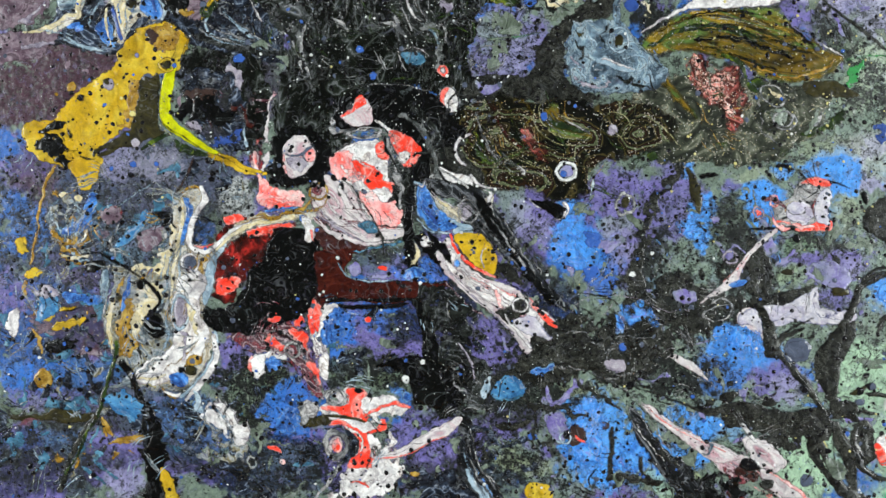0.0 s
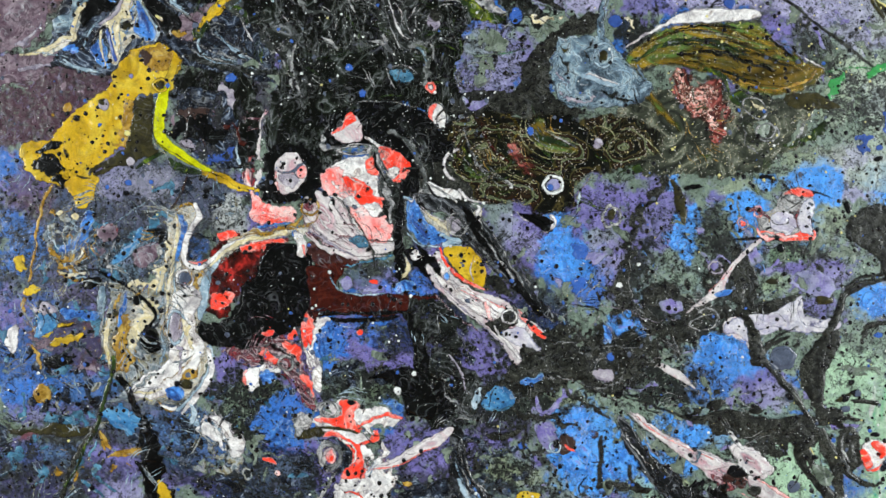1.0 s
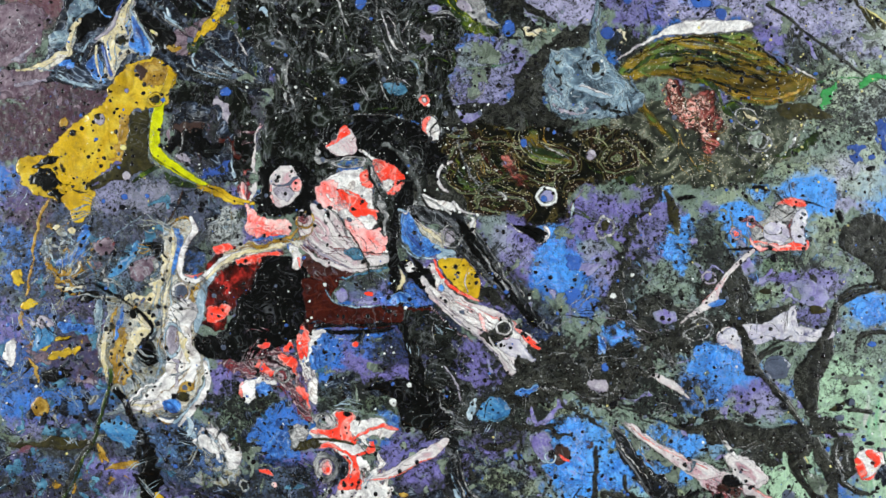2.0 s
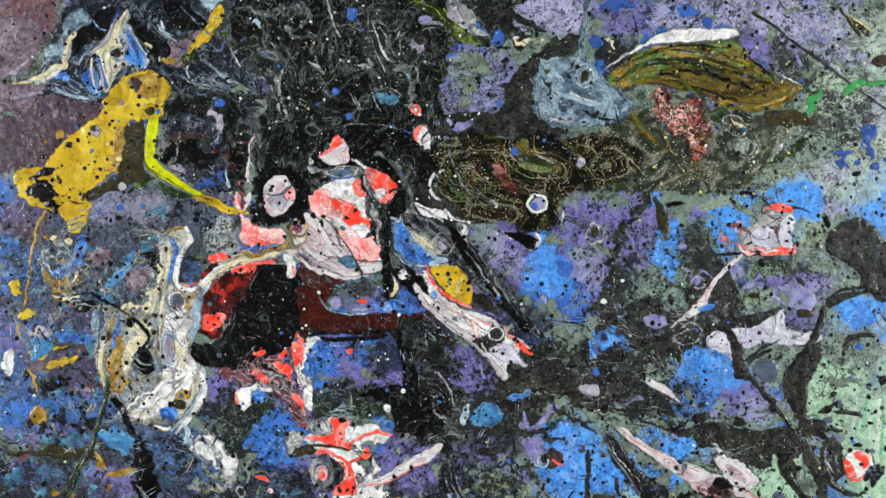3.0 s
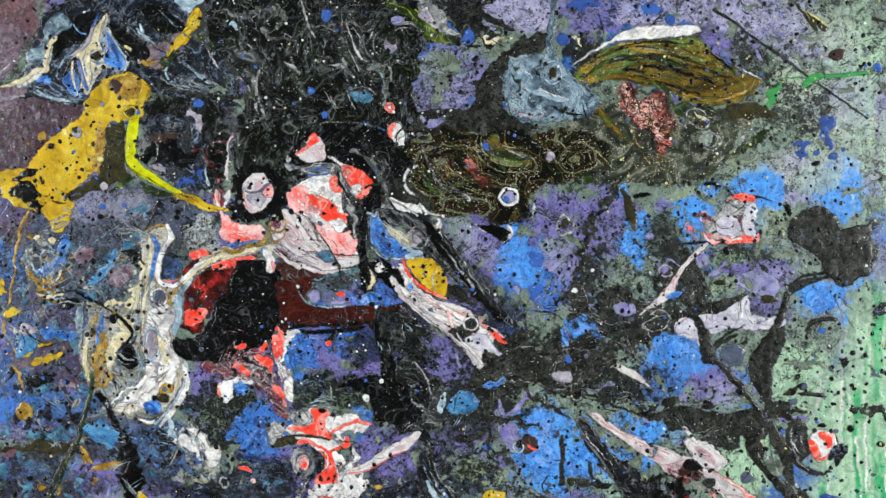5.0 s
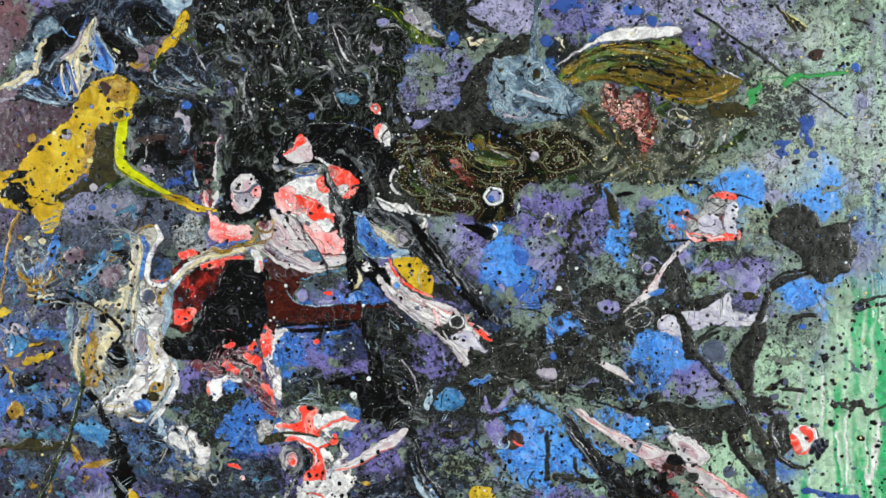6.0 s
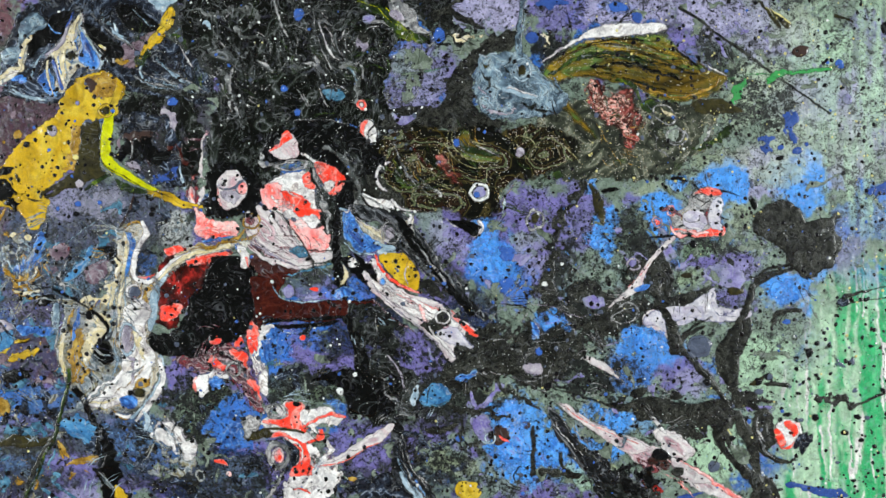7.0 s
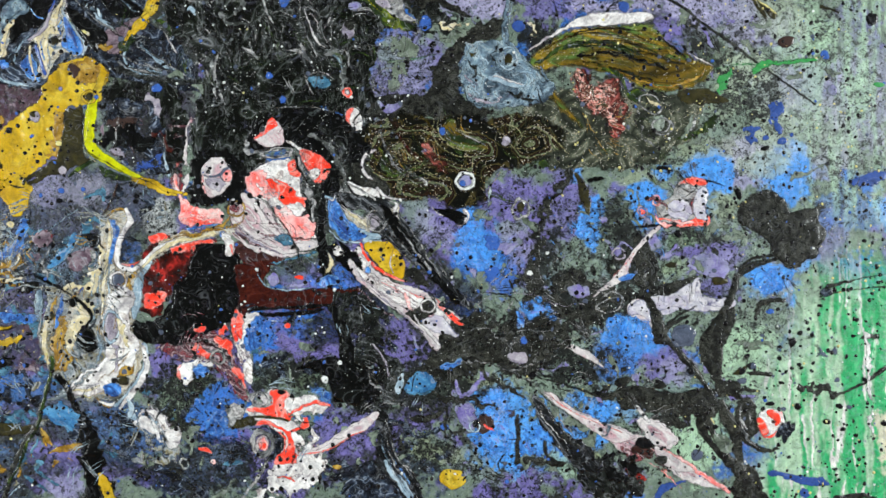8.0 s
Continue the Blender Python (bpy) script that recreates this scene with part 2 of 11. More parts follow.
dab(SLATE, 200, 500, 70, 40, -20, 0.8)
dab(BLUE, 8, 470, 42, 60, 0, 0.8)
dab(MAROON, 25, 400, 40, 50, 0, 0.8)
dab(lin(84, 72, 112), 30, 360, 40, 44, 0, 0.8)
dab(BLUE, 60, 590, 80, 40, 20, 0.8)
dab(PURPLE, 70, 545, 60, 26, 0, 0.6)
dab(MAROON, 110, 640, 66, 70, 0, 1.0, speck=0.3)
dab(BLUE, 20, 650, 40, 45, 0, 0.9)
dab(lin(58, 100, 158), 90, 725, 130, 36, 0, 0.85, speck=0.4)
dab(BLUE, 10, 720, 50, 50, 0, 0.8)
dab(PURPLE, 65, 765, 80, 24, 0, 0.7)
dab(MOSS, 70, 795, 110, 18, 4, 0.9)
dab(ROSE, 25, 800, 22, 9, 0, 0.7)
dab(lin(56, 92, 150), 70, 840, 90, 34, 0, 0.75, speck=0.7)
dab(BLUEGREY, 210, 770, 70, 50, 0, 0.7)
dab(NAVY, 60, 895, 120, 40, 0, 0.7)
dab(PURPLE, 175, 860, 60, 60, 0, 0.9, speck=0.4)
dab(LAVENDER, 190, 905, 40, 26, 0, 0.7)
dab(lin(62, 98, 146), 300, 800, 100, 55, 0, 0.85, speck=0.5)
dab(MOSS, 395, 740, 75, 60, 0, 1.0, speck=0.9)
dab(GREYGREEN, 385, 735, 50, 30, 0, 0.5, speck=0.9)
dab(BLUE, 470, 775, 45, 55, 15, 0.95, 0.3, speck=0.35)
dab(NAVY, 440, 870, 120, 60, 0, 0.85, speck=0.7)
dab(SLATE, 480, 860, 40, 30, 0, 0.5)
dab(PURPLE, 365, 690, 30, 22, 0, 0.7)
dab(lin(70, 66, 84), 330, 215, 90, 60, 0, 0.95, speck=0.7)
dab(MOSS, 300, 180, 80, 30, 0, 0.6, speck=0.8)
dab(BLUEGREY, 280, 215, 34, 32, 0, 0.5)
dab(CHARCOAL, 330, 290, 70, 40, 10, 0.7)
dab(BROWN, 320, 255, 60, 16, 8, 0.7)
dab(NAVY, 350, 318, 50, 20, 15, 0.8)
dab(PALEGREY, 370, 425, 34, 38, 0, 0.7, speck=0.5)
dab(CHARCOAL, 330, 460, 45, 40, 0, 0.5)

dab(lin(60, 66, 88), 60, 560, 80, 50, 0, 0.6, 0.5, 0.5, 0.6)
dab(lin(50, 54, 66), 150, 780, 120, 40, 0, 0.6, 0.5, 0.5, 0.7)
dab(lin(44, 46, 60), 60, 880, 110, 40, 0, 0.6, 0.5, 0.5, 0.7)
dab(lin(70, 72, 92), 200, 420, 80, 40, 0, 0.6, 0.5, 0.5, 0.6)
dab(lin(58, 56, 66), 340, 200, 70, 40, 0, 0.7, 0.5, 0.5, 0.7)
dab(lin(54, 50, 56), 330, 270, 70, 40, 0, 0.7, 0.5, 0.5, 0.7)
dab(lin(34, 28, 30), 320, 262, 62, 30, 8, 0.9, 0.4, 0.5, 0.7)
dab(lin(46, 44, 54), 335, 300, 60, 34, 10, 0.8, 0.4, 0.5, 0.7)
dab(lin(44, 46, 56), 300, 205, 60, 26, 0, 0.7, 0.4, 0.5, 0.7)
dab(lin(132, 132, 152), 232, 366, 46, 34, 0, 0.85, 0.4, 0.4, 0.4)
dab(lin(172, 176, 176), 370, 420, 26, 34, 0, 0.9, 0.4, 0.5, 0.6)
dab(lin(40, 44, 40), 1035, 92, 40, 36, 0, 0.85, 0.4, 0.6, 0.9)
# middle
dab(PURPLE, 575, 655, 70, 75, 0, 0.95, speck=0.35)
dab(BLUE, 535, 640, 36, 65, 0, 0.95, speck=0.3)
dab(BLUE, 620, 608, 60, 30, 0, 0.7, speck=0.5)
dab(NAVY, 660, 620, 55, 42, 0, 0.85, speck=0.6)
dab(PURPLE, 660, 662, 55, 16, 0, 0.9)
dab(MOSS, 570, 700, 70, 28, 0, 0.85, speck=0.85)
dab(MOSS, 630, 712, 40, 18, 0, 0.8, speck=0.8)
dab(BLUE, 655, 735, 26, 14, 40, 0.7)
dab(PURPLE, 640, 525, 60, 24, 0, 0.8)
dab(BLUE, 648, 530, 20, 14, 0, 0.6)
dab(SLATE, 590, 505, 50, 20, 0, 0.5)
dab(CHARCOAL, 590, 495, 60, 14, 0, 0.9)
dab(CHARCOAL, 630, 400, 40, 60, 0, 1.0)
dab(CHARCOAL, 720, 360, 60, 40, 0, 1.0)
dab(BLACK, 470, 385, 60, 24, 0, 1.0)
dab(NAVY, 680, 500, 36, 40, 0, 0.7)
dab(BLUE, 685, 535, 30, 22, 20, 0.7)
dab(NAVY, 730, 620, 60, 70, 30, 0.8, speck=0.5)
dab(PURPLE, 805, 650, 60, 36, 25, 0.85, speck=0.45)
dab(PURPLE, 690, 800, 80, 46, -15, 0.9, speck=0.5)
dab(CHARCOAL, 680, 870, 55, 40, 0, 0.7, speck=0.7)
dab(PURPLE, 810, 805, 70, 30, 5, 0.85, speck=0.7)
dab(NAVY, 840, 860, 60, 50, 0, 0.7, speck=0.7)
dab(GREYGREEN, 860, 840, 60, 36, 20, 0.9, speck=0.8)
dab(PURPLE, 895, 845, 34, 30, 0, 0.7)
dab(GREYGREEN, 935, 860, 60, 50, 0, 0.8, speck=0.7)
dab(CHARCOAL, 830, 770, 90, 20, 5, 0.7)

# right: lilac and grey-green ground with blue pools
dab(GREYGREEN, 1250, 620, 330, 320, 0, 0.9, 0.5, speck=0.55)
dab(GREYGREEN, 1500, 250, 250, 260, 0, 0.95, 0.5, speck=0.5)
dab(PURPLE, 860, 440, 80, 70, 30, 0.95, speck=0.45)
dab(PURPLE, 980, 450, 90, 110, 0, 0.95, speck=0.45)
dab(GREYGREEN, 820, 420, 24, 50, 0, 0.8)
dab(BLUE, 935, 480, 62, 60, 10, 0.95, 0.4, speck=0.4)
dab(SKYBLUE, 925, 430, 34, 36, 0, 0.85)
dab(BLUE, 985, 500, 34, 60, 0, 0.8)
dab(NAVY, 955, 470, 26, 26, 0, 0.4)
dab(GREYGREEN, 1005, 440, 36, 14, 0, 0.7)
dab(NAVY, 900, 570, 60, 30, 30, 0.75, speck=0.6)
dab(BLUE, 915, 600, 24, 16, 0, 0.6)
dab(CHARCOAL, 870, 530, 36, 22, 40, 0.7)
dab(SKYBLUE, 1040, 585, 32, 20, 20, 0.9, 0.3)
dab(lin(128, 124, 168), 810, 140, 75, 85, 0, 0.9, 0.5, 0.5, 0.6)
dab(GREYGREEN, 790, 120, 40, 30, 0, 0.6)
dab(LAVENDER, 930, 25, 90, 36, 0, 1.0, 0.3, speck=0.4)
dab(GREYGREEN, 880, 70, 50, 24, 0, 0.8, speck=0.7)
dab(PURPLE, 1060, 30, 70, 44, 0, 0.8, speck=0.5)
dab(LAVENDER, 1190, 20, 90, 46, 0, 0.9, speck=0.5)
dab(BLUE, 1170, 18, 26, 14, 0, 0.9)
dab(PURPLE, 1330, 45, 80, 70, 30, 0.9, speck=0.5)
dab(LAVENDER, 1340, 40, 50, 40, 0, 0.6)
dab(MOSS, 1350, 110, 70, 36, 40, 0.8, speck=0.85)
dab(LAVENDER, 1490, 85, 60, 40, 0, 0.85)
dab(LAVENDER, 1430, 70, 40, 50, 0, 0.7)
dab(MINT, 1540, 110, 50, 70, 0, 0.6)
dab(LAVENDER, 1540, 190, 70, 55, 0, 0.75, speck=0.3)
dab(GREYGREEN, 1430, 200, 60, 60, 0, 0.8, speck=0.8)
dab(LAVENDER, 1420, 330, 70, 50, 0, 0.85, speck=0.45)
dab(PURPLE, 1090, 400, 60, 60, 0, 0.8, speck=0.55)
dab(SKYBLUE, 1145, 420, 26, 50, 10, 0.95, 0.3, speck=0.35)
dab(SKYBLUE, 1100, 345, 14, 18, 0, 0.8)
dab(PURPLE, 1185, 365, 24, 20, 0, 0.8)
dab(CHARCOAL, 1190, 420, 40, 50, 0, 0.6, speck=0.9)
dab(SKYBLUE, 1248, 395, 46, 42, 20, 1.0, 0.28, 0.2, 0.3)
dab(SKYBLUE, 1362, 345, 46, 46, -50, 1.0, 0.25, 0.2, 0.25)
dab(SKYBLUE, 1350, 430, 24, 26, 0, 0.85)
dab(SKYBLUE, 1280, 335, 26, 16, 0, 0.8)
dab(SKYBLUE, 1505, 345, 60, 60, -25, 0.95, 0.35, 0.25, 0.3)
dab(GREYGREEN, 1410, 420, 50, 40, 0, 0.7)
dab(PURPLE, 1345, 500, 80, 40, -10, 1.0, 0.35, speck=0.5)
dab(GREYGREEN, 1275, 510, 34, 26, 0, 0.9, speck=0.6)
dab(PURPLE, 1290, 470, 40, 26, 0, 0.75)
dab(BLUE, 1262, 470, 18, 20, 0, 0.7)
dab(PURPLE, 1370, 570, 40, 36, 0, 0.85)
dab(MOSS, 1325, 455, 50, 20, 0, 0.7, speck=0.8)
dab(SKYBLUE, 1225, 640, 80, 44, 0, 0.95, 0.35, speck=0.5)
dab(BLUE, 1170, 690, 60, 40, 0, 0.85, speck=0.5)
dab(PURPLE, 1270, 680, 40, 40, 20, 0.9, speck=0.45)
dab(LAVENDER, 1300, 700, 30, 26, 0, 0.7)
dab(GREYGREEN, 1110, 690, 50, 46, 0, 0.8, speck=0.9)
dab(BLUE, 1330, 680, 20, 24, 0, 0.8)
dab(SKYBLUE, 1165, 770, 66, 26, 12, 0.95, 0.3, speck=0.45)
dab(SKYBLUE, 1130, 800, 30, 40, 0, 0.85, 0.3)
dab(SKYBLUE, 985, 810, 66, 70, 15, 1.0, 0.35, speck=0.4)
dab(SKYBLUE, 955, 745, 40, 40, 0, 0.9, 0.35)
dab(GREYGREEN, 960, 730, 30, 16, 0, 0.6)
dab(PURPLE, 975, 820, 26, 14, 0, 0.6)
dab(SKYBLUE, 1065, 820, 46, 44, 0, 1.0, 0.2, 0.2, 0.35)
dab(BLUE, 1070, 850, 40, 12, 0, 0.6)
dab(MINT, 1100, 865, 50, 30, 0, 0.6)
dab(MINT, 1330, 830, 60, 70, 0, 0.9, speck=0.35)
dab(MINT, 1370, 800, 40, 40, 0, 0.7)
dab(GREYGREEN, 1200, 800, 40, 30, 0, 0.6)
dab(SKYBLUE, 1478, 540, 54, 36, -10, 1.0, 0.25, 0.2, 0.3)
dab(SKYBLUE, 1545, 500, 30, 14, -30, 0.85)
dab(GREYGREEN, 1430, 620, 60, 60, 0, 0.8)
dab(MINT, 1420, 680, 60, 60, 0, 0.8, speck=0.4)
dab(PURPLE, 1570, 470, 60, 60, 0, 0.6)
dab(BLUE, 1610, 420, 70, 40, 0, 0.5)
dab(LAVENDER, 1640, 200, 60, 90, 0, 0.6)
dab(LAVENDER, 1580, 330, 40, 36, 0, 0.5)
dab(BLUE, 1640, 355, 46, 20, -15, 0.8)
dab(SKYBLUE, 1690, 410, 30, 40, 0, 0.8)

# charcoal veil under the net of runs, clear pools left open
dab(CHARCOAL, 970, 640, 170, 56, -6, 0.95, 0.4, 0.6, 0.8)
dab(CHARCOAL, 1130, 570, 110, 40, 0, 0.9, 0.4, 0.6, 0.8)
dab(CHARCOAL, 1050, 500, 30, 90, 8, 0.9, 0.4, 0.6, 0.7)
dab(CHARCOAL, 1225, 500, 50, 50, 0, 0.85, 0.4, 0.6, 0.8)
dab(CHARCOAL, 1110, 690, 70, 40, 10, 0.75, 0.4, 0.7, 0.9)
dab(CHARCOAL, 830, 720, 120, 50, 0, 0.85, 0.4, 0.6, 0.8)
dab(NAVY, 890, 580, 50, 26, 30, 0.8)
dab(SKYBLUE, 1048, 582, 34, 18, 15, 0.95, 0.3)
dab(SKYBLUE, 930, 470, 48, 44, 10, 0.8, 0.45, 0.3, 0.15)
dab(lin(92, 160, 232), 985, 800, 44, 46, 0, 0.7, 0.45, 0.3, 0.15)
dab(lin(92, 160, 232), 1066, 815, 36, 34, 0, 0.7, 0.4, 0.3, 0.15)
dab(lin(70, 130, 205), 1215, 645, 56, 32, 0, 0.8, 0.45, 0.3, 0.2)
dab(LAVENDER, 1010, 470, 30, 46, 0, 0.6, 0.5)
dab(LAVENDER, 850, 450, 46, 40, 30, 0.55, 0.5)
dab(LAVENDER, 1370, 500, 50, 24, 0, 0.5, 0.5)
dab(LAVENDER, 1310, 30, 60, 40, 20, 0.6, 0.5)
dab(LAVENDER, 1220, 20, 50, 26, 0, 0.6, 0.5)
dab(lin(176, 180, 186), 1440, 300, 60, 40, 0, 0.5, 0.5)
dab(lin(170, 176, 182), 1480, 190, 60, 60, 0, 0.5, 0.5)
dab(lin(172, 172, 192), 1370, 40, 120, 60, 15, 0.4, 0.6)
dab(lin(176, 184, 180), 1560, 260, 80, 70, 0, 0.4, 0.6)

dab(lin(118,78,84), 28, 38, 60, 60, 0, 0.8)
dab(GREYGREEN, 1283, 613, 40, 20, 0, 0.7)
dab(lin(60,100,160), 11, 468, 40, 40, 0, 0.7)
dab(BLUE, 53, 716, 60, 22, 5, 0.8)
dab(MAROON, 102, 647, 50, 26, 0, 0.8)
dab(lin(86,78,110), 102, 559, 40, 20, 0, 0.8)
dab(MINT, 1421, 652, 50, 45, 0, 0.6)
dab(lin(140,160,130), 1293, 514, 30, 22, 0, 0.8)
dab(lin(120,150,110), 1303, 464, 40, 14, 0, 0.6)
dab(lin(140,150,120), 858, 842, 50, 22, 10, 0.7)
dab(lin(150,160,130), 947, 713, 30, 14, 10, 0.7)
dab(lin(150,158,120), 1105, 840, 40, 20, 20, 0.7)
dab(MINT, 1312, 830, 50, 40, 0, 0.7)
dab(lin(66,42,54), 49, 238, 110, 70, -25, 0.75)
dab(lin(70,46,58), 28, 58, 50, 50, 0, 0.5)
dab(lin(172,186,166), 1422, 147, 60, 40, 0, 0.7)
dab(lin(166,180,160), 1501, 57, 50, 50, 0, 0.65)
dab(lin(160,176,156), 1471, 256, 50, 40, 0, 0.6)
dab(lin(150,164,140), 1382, 207, 50, 30, 20, 0.6)
dab(lin(160,178,156), 1461, 326, 50, 26, 0, 0.6)
dab(lin(172,168,205), 1313, 38, 50, 26, 20, 0.6)
dab(lin(168,164,204), 1185, 28, 80, 24, 0, 0.5)
dab(lin(158,158,184), 822, 147, 30, 40, 0, 0.35)
dab(lin(172,168,200), 946, 28, 60, 26, 0, 0.6)
dab(lin(150,160,130), 1353, 296, 60, 20, 0, 0.5)
dab(lin(146,158,132), 1224, 346, 50, 16, 0, 0.6)
dab(lin(146,158,132), 1377, 415, 26, 30, 0, 0.6)
dab(lin(40,44,60), 94, 865, 120, 30, 0, 0.6)
dab(lin(50,50,66), 84, 805, 100, 24, 0, 0.5)
dab(lin(34,38,46), 283, 844, 60, 40, 0, 0.7)
dab(lin(44,62,104), 53, 657, 90, 60, 0, 0.55)
dab(lin(40,42,50), 319, 248, 60, 60, 0, 0.7)

# brushed green field at the right border: upright bristle streaks
bent_x, bent_y = GX + 5 * WARP_X + 1.5 * FINE_X, GY + 60 * WARP_Y
streak = layered_noise(9, 2, 211, 14.0, bent_x, bent_y) * 0.7 + layered_noise(26, 3, 231, 7.0, bent_x, bent_y) * 0.6
field = soft((GX + 40 * WARP_X - (1415 + 0.30 * (760 - GY))) / 110) * soft((GY + 20 * WARP_Y - 455) / 130)
green_tone = np.array(MINT) + (np.array(GREEN) - np.array(MINT)) * mask_of(streak + np.clip((GX - 1560) / 300, -0.5, 0.3), -0.35, 0.45)
green_tone = green_tone + (np.array(WHITE) * 0.92 - green_tone) * mask_of(layered_noise(7, 2, 251, 14.0, bent_x, bent_y), 0.62, 0.95)
TONE[:] = TONE + (green_tone - TONE) * field[..., None]
SPECK[:] = SPECK * (1 - 0.8 * field)
HEIGHT += 0.00010 * streak * field
SPECK[:] = SPECK + 0.12 * (1 - field)
dab(MINT, 1480, 800, 50, 60, 0, 0.5, speck=0.2)
dab(CREAM, 1690, 830, 36, 60, 0, 0.9, speck=0.2)
upper = soft((GX - 1480) / 120) * soft((480 - GY) / 100)
TONE[:] = TONE + (np.array(MINT) * 0.95 - TONE) * (upper * soft(streak + 0.5))[..., None] * 0.8

# ---------------------------------------------------------------- the painting and its meshes
painting = new("abstract_painting")
painting.matrix_world = pose(0, 0, 1.5, 90, 0, 0)
tagged(painting, "colourful abstract poured acrylic painting with splatter on stretched canvas", "painting")

def grid_mesh(name, px, py, pz, quads, mat, edge=None, tone=None, speck=None):
    me = bpy.data.meshes.new(name)
    n, f = len(px), len(quads)
    co = np.empty((n, 3), np.float32)
    co[:, 0], co[:, 1], co[:, 2] = (px - CX) * U, (CY - py) * U, pz
    me.vertices.add(n)
    me.vertices.foreach_set("co", co.ravel())
    me.loops.add(4 * f)
    me.loops.foreach_set("vertex_index", quads.astype(np.int32).ravel())
    me.polygons.add(f)
    me.polygons.foreach_set("loop_start", np.arange(0, 4 * f, 4, dtype=np.int32))
    me.update(calc_edges=True)
    me.polygons.foreach_set("use_smooth", np.ones(f, bool))
    if edge is not None:
        me.attributes.new("edge", "FLOAT", "POINT").data.foreach_set("value", edge.astype(np.float32))
    if tone is not None:
        rgba = np.ones((n, 4), np.float32)
        rgba[:, :3] = tone
        me.attributes.new("tone", "FLOAT_COLOR", "POINT").data.foreach_set("color", rgba.ravel())
        me.attributes.new("speck", "FLOAT", "POINT").data.foreach_set("value", speck.astype(np.float32))
    me.materials.append(mat)
    ob = new(name, me)
    ob.parent = painting
    return ob

def thick_max(h):
    """The highest neighbour of each grid point, so that a new layer lies wholly over the old ones."""
    p = np.pad(h, 1, mode="edge")
    return np.maximum.reduce([p[a:a + h.shape[0], b:b + h.shape[1]] for a in range(3) for b in range(3)])

RIMS = []  # materials of the squeezed-out rims
HOST = []  # the pour on which small details lie

def lay(name, mat, s, dist, height, label="", ripple=0.4, hollow=0.0):
    """A paint layer where dist (units inside its edge) is positive: domed rim, riding on what lies below."""
    inside = dist > 0
    if not inside.any():
        return None
    cell = inside[:-1, :-1] | inside[1:, :-1] | inside[:-1, 1:] | inside[1:, 1:]
    used = np.zeros_like(inside)
    used[:-1, :-1] |= cell
    used[1:, :-1] |= cell
    used[:-1, 1:] |= cell
    used[1:, 1:] |= cell
    gy, gx = np.gradient(dist, STEP)
    g2 = np.maximum(gx * gx + gy * gy, 0.2)
    out = used & ~inside
    shift = np.where(out, np.clip(-dist, 0, STEP * 1.4), 0.0)
    px = GX[s] + shift * gx / np.sqrt(g2)
    py = GY[s] + shift * gy / np.sqrt(g2)
    below = HEIGHT[s]
    rise = 0.55 * height * (1 - np.exp(-np.maximum(dist, 0) / 3.5)) * (1 + ripple * 0.25 * BLOTCH[s] + ripple * 0.2 * GRAIN[s])
    rise = rise - 0.5 * hollow * height * soft((dist - 6) / 8)
    z = np.where(inside, thick_max(below) + 0.00003 + rise, below - 0.00006)
    HEIGHT[s] = np.where(inside, z, below)
    index = np.full(used.shape, -1)
    index[used] = np.arange(used.sum())
    j, i = np.nonzero(cell)
    quads = np.stack([index[j, i], index[j + 1, i], index[j + 1, i + 1], index[j, i + 1]], 1)
    ob = grid_mesh(name, px[used], py[used], z[used], quads, mat, edge=dist[used])
    if height <= 0.0002 and HOST:
        ob.parent = HOST[0]
    elif name.endswith("_pour"):
        HOST[:] = [ob]
    if label:
        tagged(ob, label)
    return ob

def rounded(points, closed, per=7):
    """Catmull-Rom points along the control points (x, y) or (x, y, w)."""
    p = np.array(points, float)
    p = np.vstack([p[-1:], p, p[:2]]) if closed else np.vstack([2 * p[:1] - p[1:2], p, 2 * p[-1:] - p[-2:-1]])
    u = np.linspace(0, 1, per, endpoint=False)[:, None]
    out = []
    for a, b, c, d in zip(p[:-3], p[1:-2], p[2:-1], p[3:]):
        out.append(0.5 * (2 * b + (c - a) * u + (2 * a - 5 * b + 4 * c - d) * u ** 2 + (3 * b - a - 3 * c + d) * u ** 3))
    out = np.vstack(out)
    return out if closed else np.vstack([out, p[-2:-1]])

def warped(s, rough):
    return (GX[s] + rough * (0.8 * WARP_X[s] + 0.7 * FINE_X[s]), GY[s] + rough * (0.8 * WARP_Y[s] + 0.7 * FINE_Y[s]))

